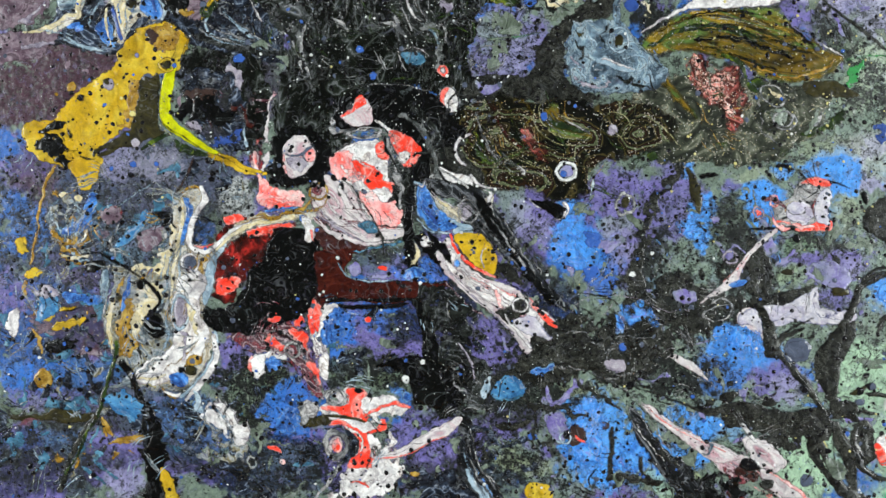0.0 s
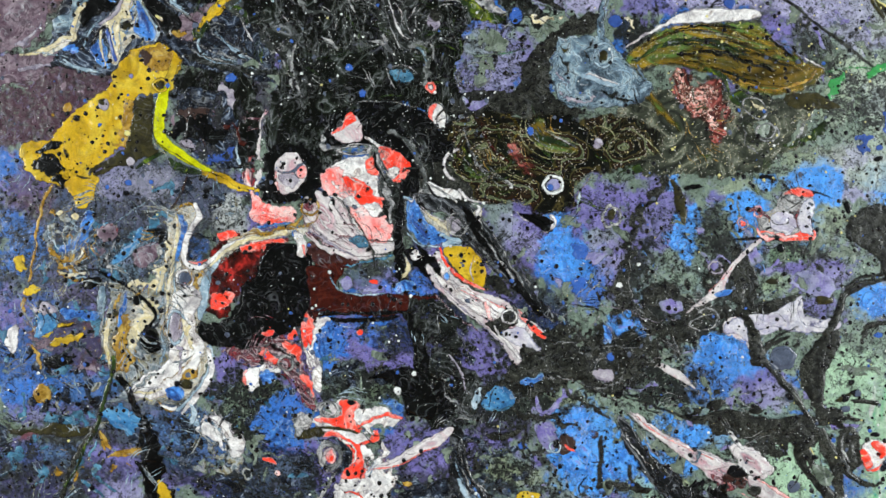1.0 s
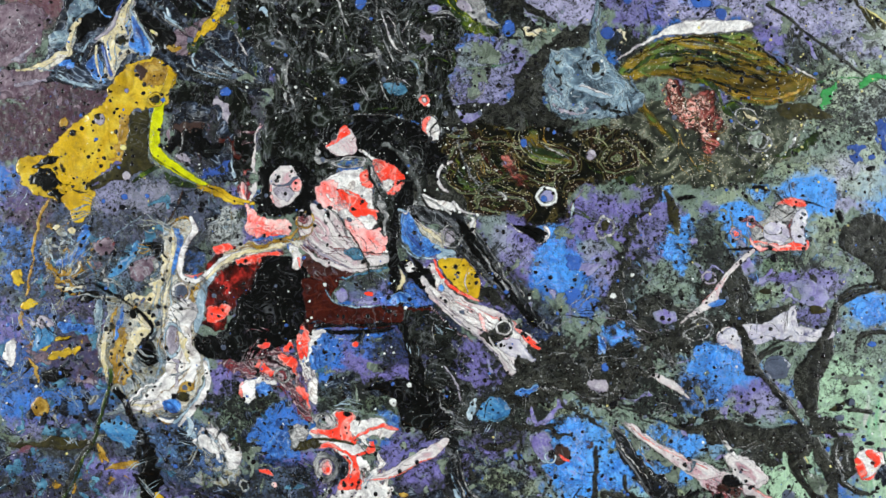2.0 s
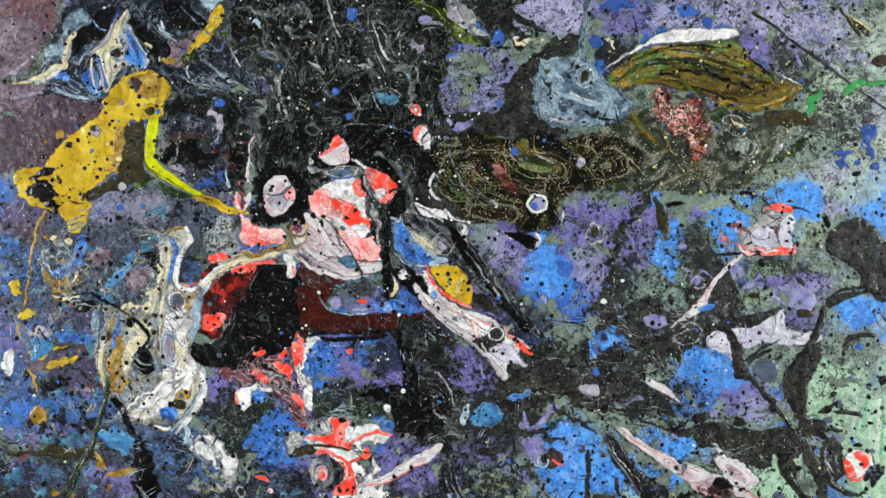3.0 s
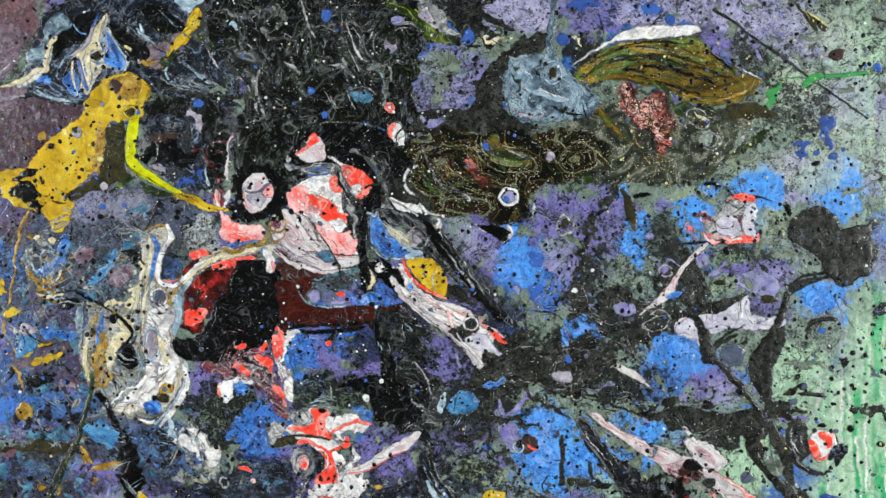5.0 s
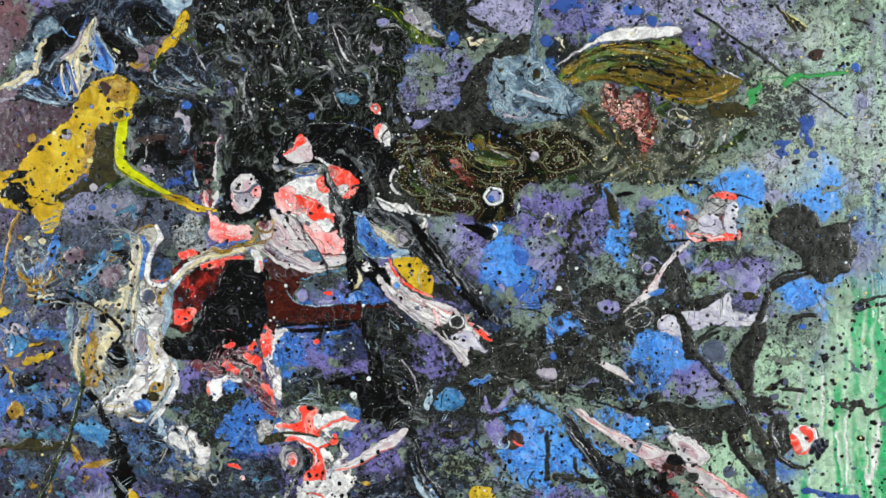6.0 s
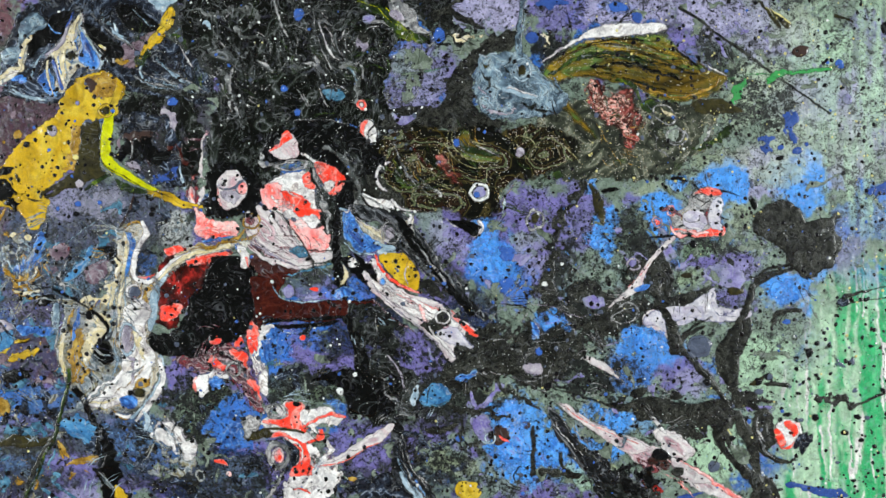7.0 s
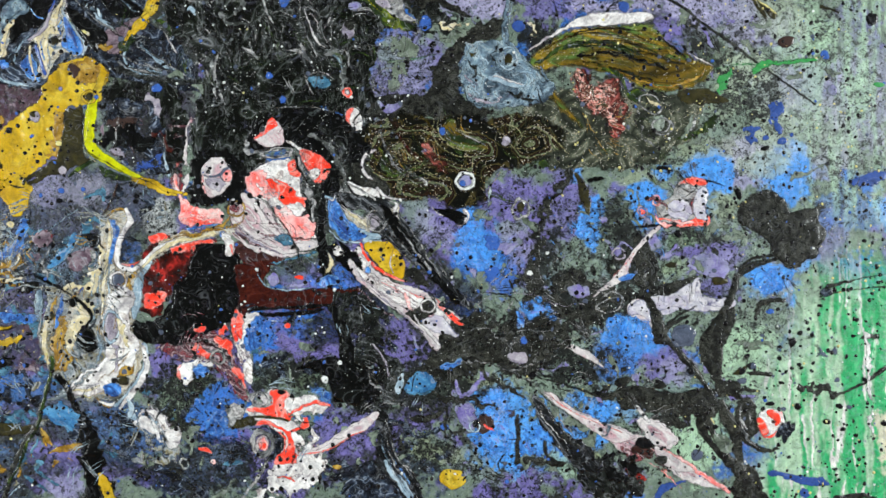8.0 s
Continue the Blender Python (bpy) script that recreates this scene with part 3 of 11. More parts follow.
def pour(name, mat, *points, height=0.00028, rough=5.0, label="", holes=0.0, hollow=0.0):
    """A poured patch of paint with a closed outline; holes opens lacy gaps in it."""
    o = rounded(points, True)
    s = span(o[:, 0].min() - 14, o[:, 0].max() + 14, o[:, 1].min() - 14, o[:, 1].max() + 14)
    x, y = warped(s, rough)
    best, odd = np.full(x.shape, 1e9), np.zeros(x.shape, bool)
    for (ax, ay), (bx, by) in zip(o, np.roll(o, -1, 0)):
        ex, ey = bx - ax, by - ay
        k = np.clip(((x - ax) * ex + (y - ay) * ey) / max(ex * ex + ey * ey, 1e-6), 0, 1)
        best = np.minimum(best, (x - ax - k * ex) ** 2 + (y - ay - k * ey) ** 2)
        if ay != by:
            odd ^= ((ay > y) != (by > y)) & (x < ax + (y - ay) * ex / ey)
    d = np.sqrt(best) * np.where(odd, 1, -1) + 0.35 * rough * GRAIN[s]
    if holes:
        d = np.minimum(d, 9 * (1.0 - holes + 0.9 * BLOTCH[s] + 0.8 * FINE_X[s]))
    if height >= 0.0003:
        # a broken thread of another colour, squeezed out along the border
        rim = RIMS[int(abs(o[0, 0]) + abs(o[0, 1])) % len(RIMS)]
        lay("paint_rim", rim, s, np.where(best < 400, 1.1 + 1.5 * BLOTCH[s] + 0.8 * FINE_Y[s] - np.abs(d + 1.6), -1.0), 0.00021, "", 0.1)
    return lay(name, mat, s, d, height, label, hollow=hollow)

def stroke(name, mat, *points, height=0.0003, rough=3.0, label="", holes=0.0):
    """A run of paint along points (x, y, half width)."""
    o = rounded(points, False, 6)
    w = max(p[2] for p in points) + 12
    s = span(o[:, 0].min() - w, o[:, 0].max() + w, o[:, 1].min() - w, o[:, 1].max() + w)
    x, y = warped(s, rough)
    d = np.full(x.shape, -1e9)
    for (ax, ay, aw), (bx, by, bw) in zip(o[:-1], o[1:]):
        ex, ey = bx - ax, by - ay
        k = np.clip(((x - ax) * ex + (y - ay) * ey) / max(ex * ex + ey * ey, 1e-6), 0, 1)
        d = np.maximum(d, aw + (bw - aw) * k - np.hypot(x - ax - k * ex, y - ay - k * ey))
    if holes:
        d = np.minimum(d, 9 * (1.0 - holes + 0.9 * BLOTCH[s] + 0.8 * FINE_X[s]))
    return lay(name, mat, s, d, height, label)

def polar_mesh(name, mat, x, y, radii, heights, ratio, turn, wobble, label, closed_top):
    """A small round dab built ring by ring: radii in units, heights in metres over the paint below."""
    n, r = 22, np.random.default_rng(int(abs(x) * 7 + abs(y) * 13) % 99991)
    i, j = int((x - X0) / STEP), int((y - Y0) / STEP)
    reach = max(1, int(max(radii) / STEP))
    z = HEIGHT[max(0, j - reach):j + reach + 1, max(0, i - reach):i + reach + 1].max()
    ph = r.uniform(0, 6.28, 3)
    verts, faces = [], []
    for q, h in zip(radii, heights):
        for k in range(n):
            a = 2 * math.pi * k / n
            w = 1 + wobble * (0.5 * math.sin(2 * a + ph[0]) + 0.35 * math.sin(3 * a + ph[1]) + 0.3 * math.sin(5 * a + ph[2]))
            ex, ey = q * w * math.cos(a), q * w * ratio * math.sin(a)
            px, py = x + ex * math.cos(turn) - ey * math.sin(turn), y + ex * math.sin(turn) + ey * math.cos(turn)
            verts.append(((px - CX) * U, (CY - py) * U, z + h))
    for s in range(len(radii) - 1):
        for k in range(n):
            m = (k + 1) % n
            faces.append((s * n + m, s * n + k, (s + 1) * n + k, (s + 1) * n + m))
    if closed_top:
        faces.append(tuple((len(radii) - 1) * n + k for k in reversed(range(n))))
    s = span(x - max(radii), x + max(radii), y - max(radii), y + max(radii))
    away = np.hypot(GX[s] - x, GY[s] - y)
    under = (away <= max(radii) * min(ratio, 1.0)) & (away >= (0 if closed_top else min(radii)))
    HEIGHT[s] = np.where(under, z + max(heights), HEIGHT[s])
    me = bpy.data.meshes.new(name)
    me.from_pydata(verts, [], faces)
    me.polygons.foreach_set("use_smooth", np.ones(len(faces), bool))
    border = [max(radii) - q if closed_top else max(radii) - q if q >= radii[len(radii) // 2] else q - min(radii) for q in radii]
    me.attributes.new("edge", "FLOAT", "POINT").data.foreach_set("value", np.repeat(np.array(border, np.float32), n))
    me.materials.append(mat)
    ob = new(name, me)
    ob.parent = painting
    if label:
        tagged(ob, label)
    return ob

def drop(mat, x, y, rx, ry=None, turn=0, height=0.00018, name="paint_drop", label="", rough=1.5):
    """A round or oval drop of paint."""
    ry = ry or rx
    h = height * 0.55
    return polar_mesh(name, mat, x, y, (rx, rx * 0.86, rx * 0.6, rx * 0.25), (-0.0002, 0.00002 + h * 0.5, 0.00002 + h * 0.9, 0.00002 + h), ry / rx, radians(turn), 0.07 + 0.05 * rough, label, True)

def ring(mat, x, y, r, w, ratio=1.0, turn=0, name="paint_ring", label="", rough=1.5, height=0.0003):
    """A closed ring of paint round a cell."""
    h = height * 0.5
    return polar_mesh(name, mat, x, y, (r + w, r + 0.6 * w, r, r - 0.6 * w, r - w), (-0.0001, 0.00002 + h * 0.7, 0.00002 + h, 0.00002 + h * 0.7, -0.0001), ratio, radians(turn), 0.05 + 0.04 * rough, label, False)

def region(*ovals):
    """A soft field of 0..1 over ovals (x, y, rx, ry)."""
    f = np.zeros_like(GX)
    for x, y, rx, ry in ovals:
        f = np.maximum(f, soft(1.6 - np.hypot((GX - x) / rx, (GY - y) / ry)))
    return f

def swirled(scale, seed, amount=26.0, octaves=4):
    """Noise pulled along a turbulent field, so that its islands are drawn out and curled."""
    x = GX + amount * layered_noise(scale * 2.2, 3, seed + 500)
    y = GY + amount * layered_noise(scale * 2.2, 3, seed + 600)
    return layered_noise(scale, octaves, seed, 1.0, x, y)

def mottle(mat, label, where, scale, seed, cut, height=0.00012, amount=26.0):
    """Many torn islands of thin paint of one colour, where the field is high."""
    d = scale * 0.5 * (swirled(scale, seed, amount) - cut - 1.3 * (1 - where))
    full = (slice(0, NY), slice(0, NX))
    ob = lay("paint_mottling", mat, full, d, height, label, 0.2)
    if ob:
        ob.parent = painting
        tagged(ob, kind="stuff")

FLOW = layered_noise(150, 3, 801) * 3.0

def filaments(mat, label, count, seed, where, length, width, z_up=0.00006):
    """Hair-thin curling threads of paint, drawn along a turbulent field."""
    r = np.random.default_rng(seed)
    top = thick_max(HEIGHT)
    verts, faces, made = [], [], 0
    turn0 = r.uniform(0, 6.28)
    while made < count:
        x, y = r.uniform(-100, 1740), r.uniform(-50, 970)
        i, j = int((x - X0) / STEP), int((y - Y0) / STEP)
        if r.random() > where[j, i]:
            continue
        made += 1
        n = int(r.uniform(0.4, 1.0) * length / 3)
        lean, strands = r.normal(0, 0.15), r.integers(2, 6)
        for strand in range(strands):
            w0, off = r.uniform(0.35, 1.0) * width, (strand - strands / 2) * r.uniform(1.5, 5.0)
            a = FLOW[j, i] + turn0 + lean
            sx, sy = x - off * math.sin(a) + r.uniform(-8, 8), y + off * math.cos(a) + r.uniform(-8, 8)
            base, m = len(verts), max(3, int(n * r.uniform(0.5, 1.0)))
            for k in range(m + 1):
                p, q = int((sx - X0) / STEP), int((sy - Y0) / STEP)
                if not (0 < p < NX - 1 and 0 < q < NY - 1):
                    m = k - 1
                    break
                a = FLOW[q, p] + turn0 + lean + 0.5 * FINE_X[q, p]
                c, s = math.cos(a), math.sin(a)
                w = w0 * (0.1 + 0.9 * math.sin(math.pi * (k + 0.3) / (m + 0.6))) * r.uniform(0.6, 1.3)
                for side, up in ((-1, -0.00005), (0, z_up), (1, -0.00005)):
                    verts.append(((sx - side * w * s - CX) * U, (CY - sy - side * w * c) * U, top[q, p] + up))
                sx, sy = sx + 3 * c, sy + 3 * s
            for k in range(max(m, 0)):
                v = base + 3 * k
                faces += [(v, v + 1, v + 4, v + 3), (v + 1, v + 2, v + 5, v + 4)]
    me = bpy.data.meshes.new("paint_threads")
    me.from_pydata(verts, [], faces)
    me.polygons.foreach_set("use_smooth", np.ones(len(faces), bool))
    me.attributes.new("edge", "FLOAT", "POINT").data.foreach_set("value", np.tile(np.array((0.0, 2.4, 0.0), np.float32), len(verts) // 3))
    me.materials.append(mat)
    ob = new("paint_threads", me)
    ob.parent = painting
    tagged(ob, label, kind="stuff")

BASE_HEIGHT = HEIGHT.copy()
# ---------------------------------------------------------------- paint materials
def ground_material():
    m, t, bsdf = new_material("ground_coat")
    co = t.nodes.new("ShaderNodeTexCoord").outputs["Object"]
    tone = t.nodes.new("ShaderNodeAttribute")
    tone.attribute_name = "tone"
    speck = t.nodes.new("ShaderNodeAttribute")
    speck.attribute_name = "speck"
    sp = speck.outputs["Fac"]
    brush = t.nodes.new("ShaderNodeMapping")
    brush.inputs["Scale"].default_value, brush.inputs["Rotation"].default_value = (1.0, 0.13, 1.0), (0, 0, 0.12)
    t.links.new(co, brush.inputs["Vector"])
    bristle = ramp(t, noise_out(t, brush.outputs[0], 620.0, 4.0, 0.6, 0.4), ((0.3, (0.84, 0.84, 0.85)), (0.5, (1.0, 1.0, 1.0)), (0.72, (1.18, 1.17, 1.16))))
    wash = ramp(t, noise_out(t, co, 240.0, 6.0, 0.68, 0.9), ((0.22, (0.45, 0.47, 0.47)), (0.5, (0.95, 0.95, 0.95)), (0.78, (1.5, 1.48, 1.45))))
    mul = t.nodes.new("ShaderNodeMix")
    mul.data_type, mul.blend_type = "RGBA", "MULTIPLY"
    mul.inputs[0].default_value = 1.0
    t.links.new(tone.outputs["Color"], mul.inputs[6])
    t.links.new(wash, mul.inputs[7])
    mul2 = t.nodes.new("ShaderNodeMix")
    mul2.data_type, mul2.blend_type = "RGBA", "MULTIPLY"
    mul2.inputs[0].default_value = 1.0
    t.links.new(mul.outputs[2], mul2.inputs[6])
    t.links.new(bristle, mul2.inputs[7])
    col = mul2.outputs[2]
    big = noise_out(t, co, 150.0, 3.0, 0.6, 0.8)
    # greenish grey and lilac scumble that lets the other coat show through
    scum = arith(t, "MULTIPLY", arith(t, "SUBTRACT", noise_out(t, co, 330.0, 6.0, 0.72, 1.4), 0.56), 9.0, True)
    col = mixed(t, arith(t, "MULTIPLY", scum, 0.7), col, lin(116, 128, 112))
    lilac = arith(t, "MULTIPLY", arith(t, "SUBTRACT", noise_out(t, co, 210.0, 6.0, 0.7, 1.8), 0.55), 7.0, True)
    col = mixed(t, arith(t, "MULTIPLY", lilac, 0.38), col, lin(150, 146, 190))
    # winding veins
    vein = arith(t, "PINGPONG", arith(t, "MULTIPLY", noise_out(t, co, 85.0, 4.0, 0.55, 2.4), 7.0), 1.0)
    vein = arith(t, "MULTIPLY", arith(t, "SUBTRACT", vein, 0.80), 6.0, True)
    vein = arith(t, "MULTIPLY", vein, arith(t, "MULTIPLY", arith(t, "SUBTRACT", noise_out(t, co, 60.0, 2.0), 0.50), 7.0, True))
    col = mixed(t, arith(t, "MULTIPLY", vein, arith(t, "MULTIPLY", sp, 1.1, True)), col, lin(44, 46, 46))
    # dark mottling and fine speckle, thicker where the coat is speckled
    mott = arith(t, "ADD", noise_out(t, co, 300.0, 7.0, 0.74, 0.9), arith(t, "MULTIPLY", big, 0.3))
    cut = arith(t, "SUBTRACT", 0.80, arith(t, "MULTIPLY", sp, 0.24))
    col = mixed(t, arith(t, "MULTIPLY", arith(t, "MULTIPLY", arith(t, "SUBTRACT", mott, cut), 9.0, True), 0.9), col, lin(27, 30, 29))
    fine = arith(t, "ADD", noise_out(t, co, 950.0, 4.0, 0.7, 0.3), arith(t, "MULTIPLY", big, 0.35))
    cut2 = arith(t, "SUBTRACT", 0.88, arith(t, "MULTIPLY", sp, 0.26))
    col = mixed(t, arith(t, "MULTIPLY", arith(t, "SUBTRACT", fine, cut2), 14.0, True), col, lin(20, 23, 22))
    lite = arith(t, "MULTIPLY", arith(t, "SUBTRACT", noise_out(t, co, 560.0, 5.0, 0.75, 0.7), 0.64), 9.0, True)
    col = mixed(t, arith(t, "MULTIPLY", lite, 0.7), col, lin(178, 184, 186))
    t.links.new(col, bsdf.inputs["Base Color"])
    t.links.new(arith(t, "ADD", arith(t, "MULTIPLY", big, 0.3), 0.12), bsdf.inputs["Roughness"])
    bsdf.inputs["Specular IOR Level"].default_value = 0.4
    relief(t, bsdf, co, 0.25, 800.0)
    return m

GROUND = ground_material()
M_YELLOW = marble("yellow_enamel", ((0.0, lin(112, 88, 24)), (0.25, lin(158, 124, 28)), (0.5, YELLOW), (0.8, lin(204, 166, 34)), (1.0, lin(210, 182, 60))), 34.0, 2.2, 0.8, gloss=0.24, bump=0.2, lip=lin(96, 78, 20), lip_width=2.2, deep=0.68, veil=0.14)
M_NEON = marble("neon_yellow", ((0.0, lin(130, 130, 10)), (0.5, NEON), (1.0, lin(208, 214, 20))), 70.0, 2.0, 2.0, 0.05, 0.22, bump=0.2, lip=lin(96, 100, 16), lip_width=2.0, veil=0.14)
M_OCHRE = marble("ochre", ((0.0, lin(110, 80, 20)), (0.5, OCHRE), (1.0, lin(200, 170, 90))), 120.0, 3.0, 2.0)
M_OLIVE = marble("olive_black", ((0.0, lin(22, 22, 17)), (0.7, lin(40, 38, 26)), (1.0, lin(62, 58, 30))), 60.0, 2.0, 2.0, veil=0.14, specks=0.2)
M_BLACK = marble("black_enamel", ((0.0, lin(5, 5, 5)), (0.8, lin(9, 10, 9)), (0.96, lin(26, 28, 27)), (1.0, lin(70, 76, 78))), 60.0, 3.0, 2.6, gloss=0.24, bump=0.25, flecks=0.2, veil=0.14, specks=0.05)
M_DARK = marble("charcoal_swirl", ((0.0, lin(12, 13, 12)), (0.6, lin(26, 29, 26)), (0.86, lin(42, 46, 42)), (0.96, lin(80, 84, 84)), (1.0, lin(130, 132, 136))), 34.0, 5.0, 3.0, gloss=0.3, flecks=0.4, veil=0.3, specks=0.3)
M_GREENBLACK = marble("green_black", ((0.0, lin(5, 6, 4)), (0.6, lin(13, 15, 11)), (0.84, lin(28, 33, 26)), (0.94, lin(56, 62, 58)), (0.98, lin(110, 112, 114)), (1.0, lin(50, 54, 54))), 34.0, 5.0, 2.6, gloss=0.28, stretch=(1.3, 0.7, 1.0), turn=-15, detail=0.8, flecks=0.3, veil=0.3, specks=0.15)
M_CHAR = marble("charcoal", ((0.0, lin(18, 19, 17)), (0.5, lin(36, 37, 33)), (0.8, lin(54, 55, 49)), (0.95, lin(92, 94, 88)), (1.0, lin(54, 48, 43))), 90.0, 4.0, 2.6, gloss=0.34, detail=0.8, specks=0.5, lip=lin(26, 27, 26), lip_width=2.4, flecks=0.45, veil=0.14)
M_NAVYSWIRL = marble("navy_swirl", ((0.0, lin(12, 14, 18)), (0.6, lin(26, 30, 38)), (0.82, lin(40, 50, 66)), (0.94, lin(84, 96, 116)), (1.0, lin(150, 160, 174))), 40.0, 5.0, 3.0, 0.03, flecks=0.3, veil=0.3)
M_STREAKS = marble("black_white_streaks", ((0.0, BLACK), (0.62, lin(28, 30, 32)), (0.84, lin(50, 54, 58)), (0.94, lin(140, 142, 148)), (1.0, lin(40, 42, 46))), 70.0, 6.0, 0.8, 0.03, stretch=(0.16, 1.0, 1.0), turn=-49)
M_SLATE = marble("slate_blue", ((0.0, lin(40, 50, 60)), (0.3, lin(74, 92, 106)), (0.6, SLATE), (0.8, lin(124, 150, 164)), (0.92, lin(172, 190, 198)), (1.0, lin(52, 58, 66))), 60.0, 5.0, 2.4, 0.03, lip=lin(44, 52, 58), lip_width=2.4)
M_CYAN = marble("pale_cyan", ((0.0, lin(120, 146, 164)), (0.5, lin(172, 192, 206)), (1.0, lin(220, 228, 232))), 80.0, 3.0, 2.0, 0.05, lip=lin(96, 120, 140), lip_width=2.0)
M_WHITE = marble("white_paint", ((0.0, lin(118, 114, 122)), (0.2, lin(192, 186, 186)), (0.45, lin(232, 229, 227)), (0.78, lin(242, 240, 238)), (0.93, lin(212, 202, 194)), (1.0, lin(150, 140, 142))), 80.0, 2.8, 1.8, gloss=0.3, detail=0.55, specks=0.6, lip=lin(150, 142, 152), lip_width=2.4)
M_BONE = marble("bone_cells", ((0.0, lin(92, 108, 122)), (0.16, lin(140, 150, 152)), (0.34, lin(196, 190, 172)), (0.5, lin(222, 218, 210)), (0.68, lin(186, 182, 166)), (0.82, lin(150, 116, 50)), (0.9, lin(206, 200, 186)), (1.0, lin(90, 92, 84))), 44.0, 5.0, 2.6, 0.06, 0.3)
M_BONEGREY = marble("grey_lace", ((0.0, lin(80, 92, 104)), (0.3, lin(120, 132, 136)), (0.5, PALEGREY), (0.7, lin(150, 152, 140)), (0.88, lin(120, 106, 60)), (1.0, lin(70, 86, 104))), 46.0, 5.0, 3.0, 0.03)
M_PINKWHITE = marble("pink_white", ((0.0, lin(238, 214, 210)), (0.3, lin(242, 178, 172)), (0.5, PINK), (0.64, lin(246, 90, 76)), (0.8, PINK), (1.0, lin(240, 220, 216))), 110.0, 3.0, 1.4, gloss=0.28)
M_RED = marble("fluorescent_red", ((0.0, lin(236, 44, 30)), (0.6, RED), (0.88, lin(250, 84, 66)), (1.0, lin(246, 160, 150))), 70.0, 2.2, 1.6, gloss=0.28, detail=0.4, specks=0.3, lip=lin(246, 176, 168), lip_width=2.2)
M_PINK = marble("pink", ((0.0, lin(232, 222, 220)), (0.3, lin(244, 176, 172)), (0.6, PINK), (0.85, lin(248, 100, 88)), (1.0, lin(240, 200, 196))), 90.0, 3.0, 1.6, gloss=0.28, specks=0.25)
M_DARKRED = marble("dark_red", ((0.0, lin(16, 9, 8)), (0.5, lin(40, 13, 10)), (0.8, lin(92, 22, 17)), (1.0, lin(186, 46, 40))), 60.0, 2.6, 2.0, veil=0.14)
M_OXBLOOD = marble("oxblood", ((0.0, lin(18, 9, 8)), (0.5, lin(44, 15, 11)), (0.9, lin(60, 20, 14)), (1.0, lin(84, 34, 24))), 60.0, 2.0, 2.0, gloss=0.24, lip=lin(20, 10, 10), lip_width=3.0, veil=0.14, specks=0.2)
M_GREYPINK = marble("grey_pink_swirl", ((0.0, lin(198, 190, 192)), (0.4, lin(222, 216, 214)), (0.6, lin(180, 166, 172)), (0.8, lin(206, 160, 168)), (0.92, lin(150, 110, 124)), (1.0, lin(226, 220, 218))), 50.0, 3.5, 1.4, 0.045, stretch=(0.4, 1.0, 1.0), turn=-36, lip=lin(110, 84, 96), lip_width=1.8)
M_ROSESWIRL = marble("rose_black_swirl", ((0.0, lin(30, 20, 24)), (0.3, lin(74, 52, 60)), (0.4, lin(150, 130, 136)), (0.5, lin(206, 186, 190)), (0.6, lin(110, 70, 80)), (0.8, lin(70, 40, 48)), (0.93, lin(150, 52, 58)), (1.0, lin(60, 44, 50))), 50.0, 5.0, 2.4, 0.06)
M_GREYSWIRL = marble("grey_white_swirl", ((0.0, lin(60, 62, 64)), (0.35, lin(120, 122, 124)), (0.6, lin(206, 204, 202)), (0.8, lin(90, 84, 88)), (1.0, lin(226, 224, 222))), 60.0, 4.0, 2.2, 0.06)
M_LAVCELL = marble("lavender_cells", ((0.0, lin(120, 112, 132)), (0.4, lin(160, 152, 166)), (0.7, lin(196, 190, 198)), (1.0, lin(110, 98, 112))), 60.0, 4.0, 2.4, 0.04)
M_BLUE = marble("blue_paint", ((0.0, lin(34, 62, 118)), (0.35, lin(58, 108, 186)), (0.6, lin(78, 146, 226)), (0.8, lin(146, 176, 222)), (0.9, lin(110, 108, 170)), (1.0, lin(56, 104, 160))), 80.0, 3.2, 2.0, 0.03, lip=lin(120, 160, 200), lip_width=2.4)
M_BLUEDROP = flat_paint("blue_drop_paint", lin(54, 92, 168), 0.25, 0.4)
M_DEEPBLUE = flat_paint("deep_blue", lin(48, 74, 138), 0.28, 0.45)
M_TEAL = marble("teal_wash", ((0.0, lin(50, 70, 84)), (0.5, TEAL), (0.85, lin(100, 150, 176)), (1.0, lin(60, 66, 60))), 80.0, 3.0, 2.0)
M_PURPLE = marble("purple_paint", ((0.0, lin(92, 84, 140)), (0.4, lin(124, 114, 178)), (0.75, LAVENDER), (1.0, lin(120, 126, 150))), 80.0, 2.6, 1.5, gloss=0.32, lip=lin(112, 122, 128), lip_width=3.0)
M_MAUVE = marble("mauve", ((0.0, lin(66, 48, 60)), (0.5, lin(104, 84, 97)), (0.85, lin(144, 128, 138)), (1.0, lin(80, 64, 74))), 80.0, 2.5, 2.0)
M_SLATEDROP = flat_paint("slate_drop_paint", lin(78, 86, 104), 0.25, 0.25)
M_BLACKDROP = flat_paint("black_drop_paint", lin(14, 14, 16), 0.2, 0.3)
M_BROWNDROP = flat_paint("brown_drop_paint", lin(58, 44, 40), 0.25, 0.3)
M_WHITEDROP = flat_paint("white_drop_paint", lin(222, 224, 222), 0.28, 0.1)
M_CREAMDROP = flat_paint("cream_drop_paint", lin(210, 200, 130), 0.28, 0.15)
M_GREENLINE = flat_paint("green_line_paint", lin(58, 140, 76), 0.3, 0.3)
M_DARKGREEN = marble("dark_green", ((0.0, lin(24, 32, 20)), (0.6, lin(44, 62, 28)), (0.85, lin(90, 110, 30)), (1.0, lin(150, 160, 60))), 60.0, 3.0, 2.0, 0.04)
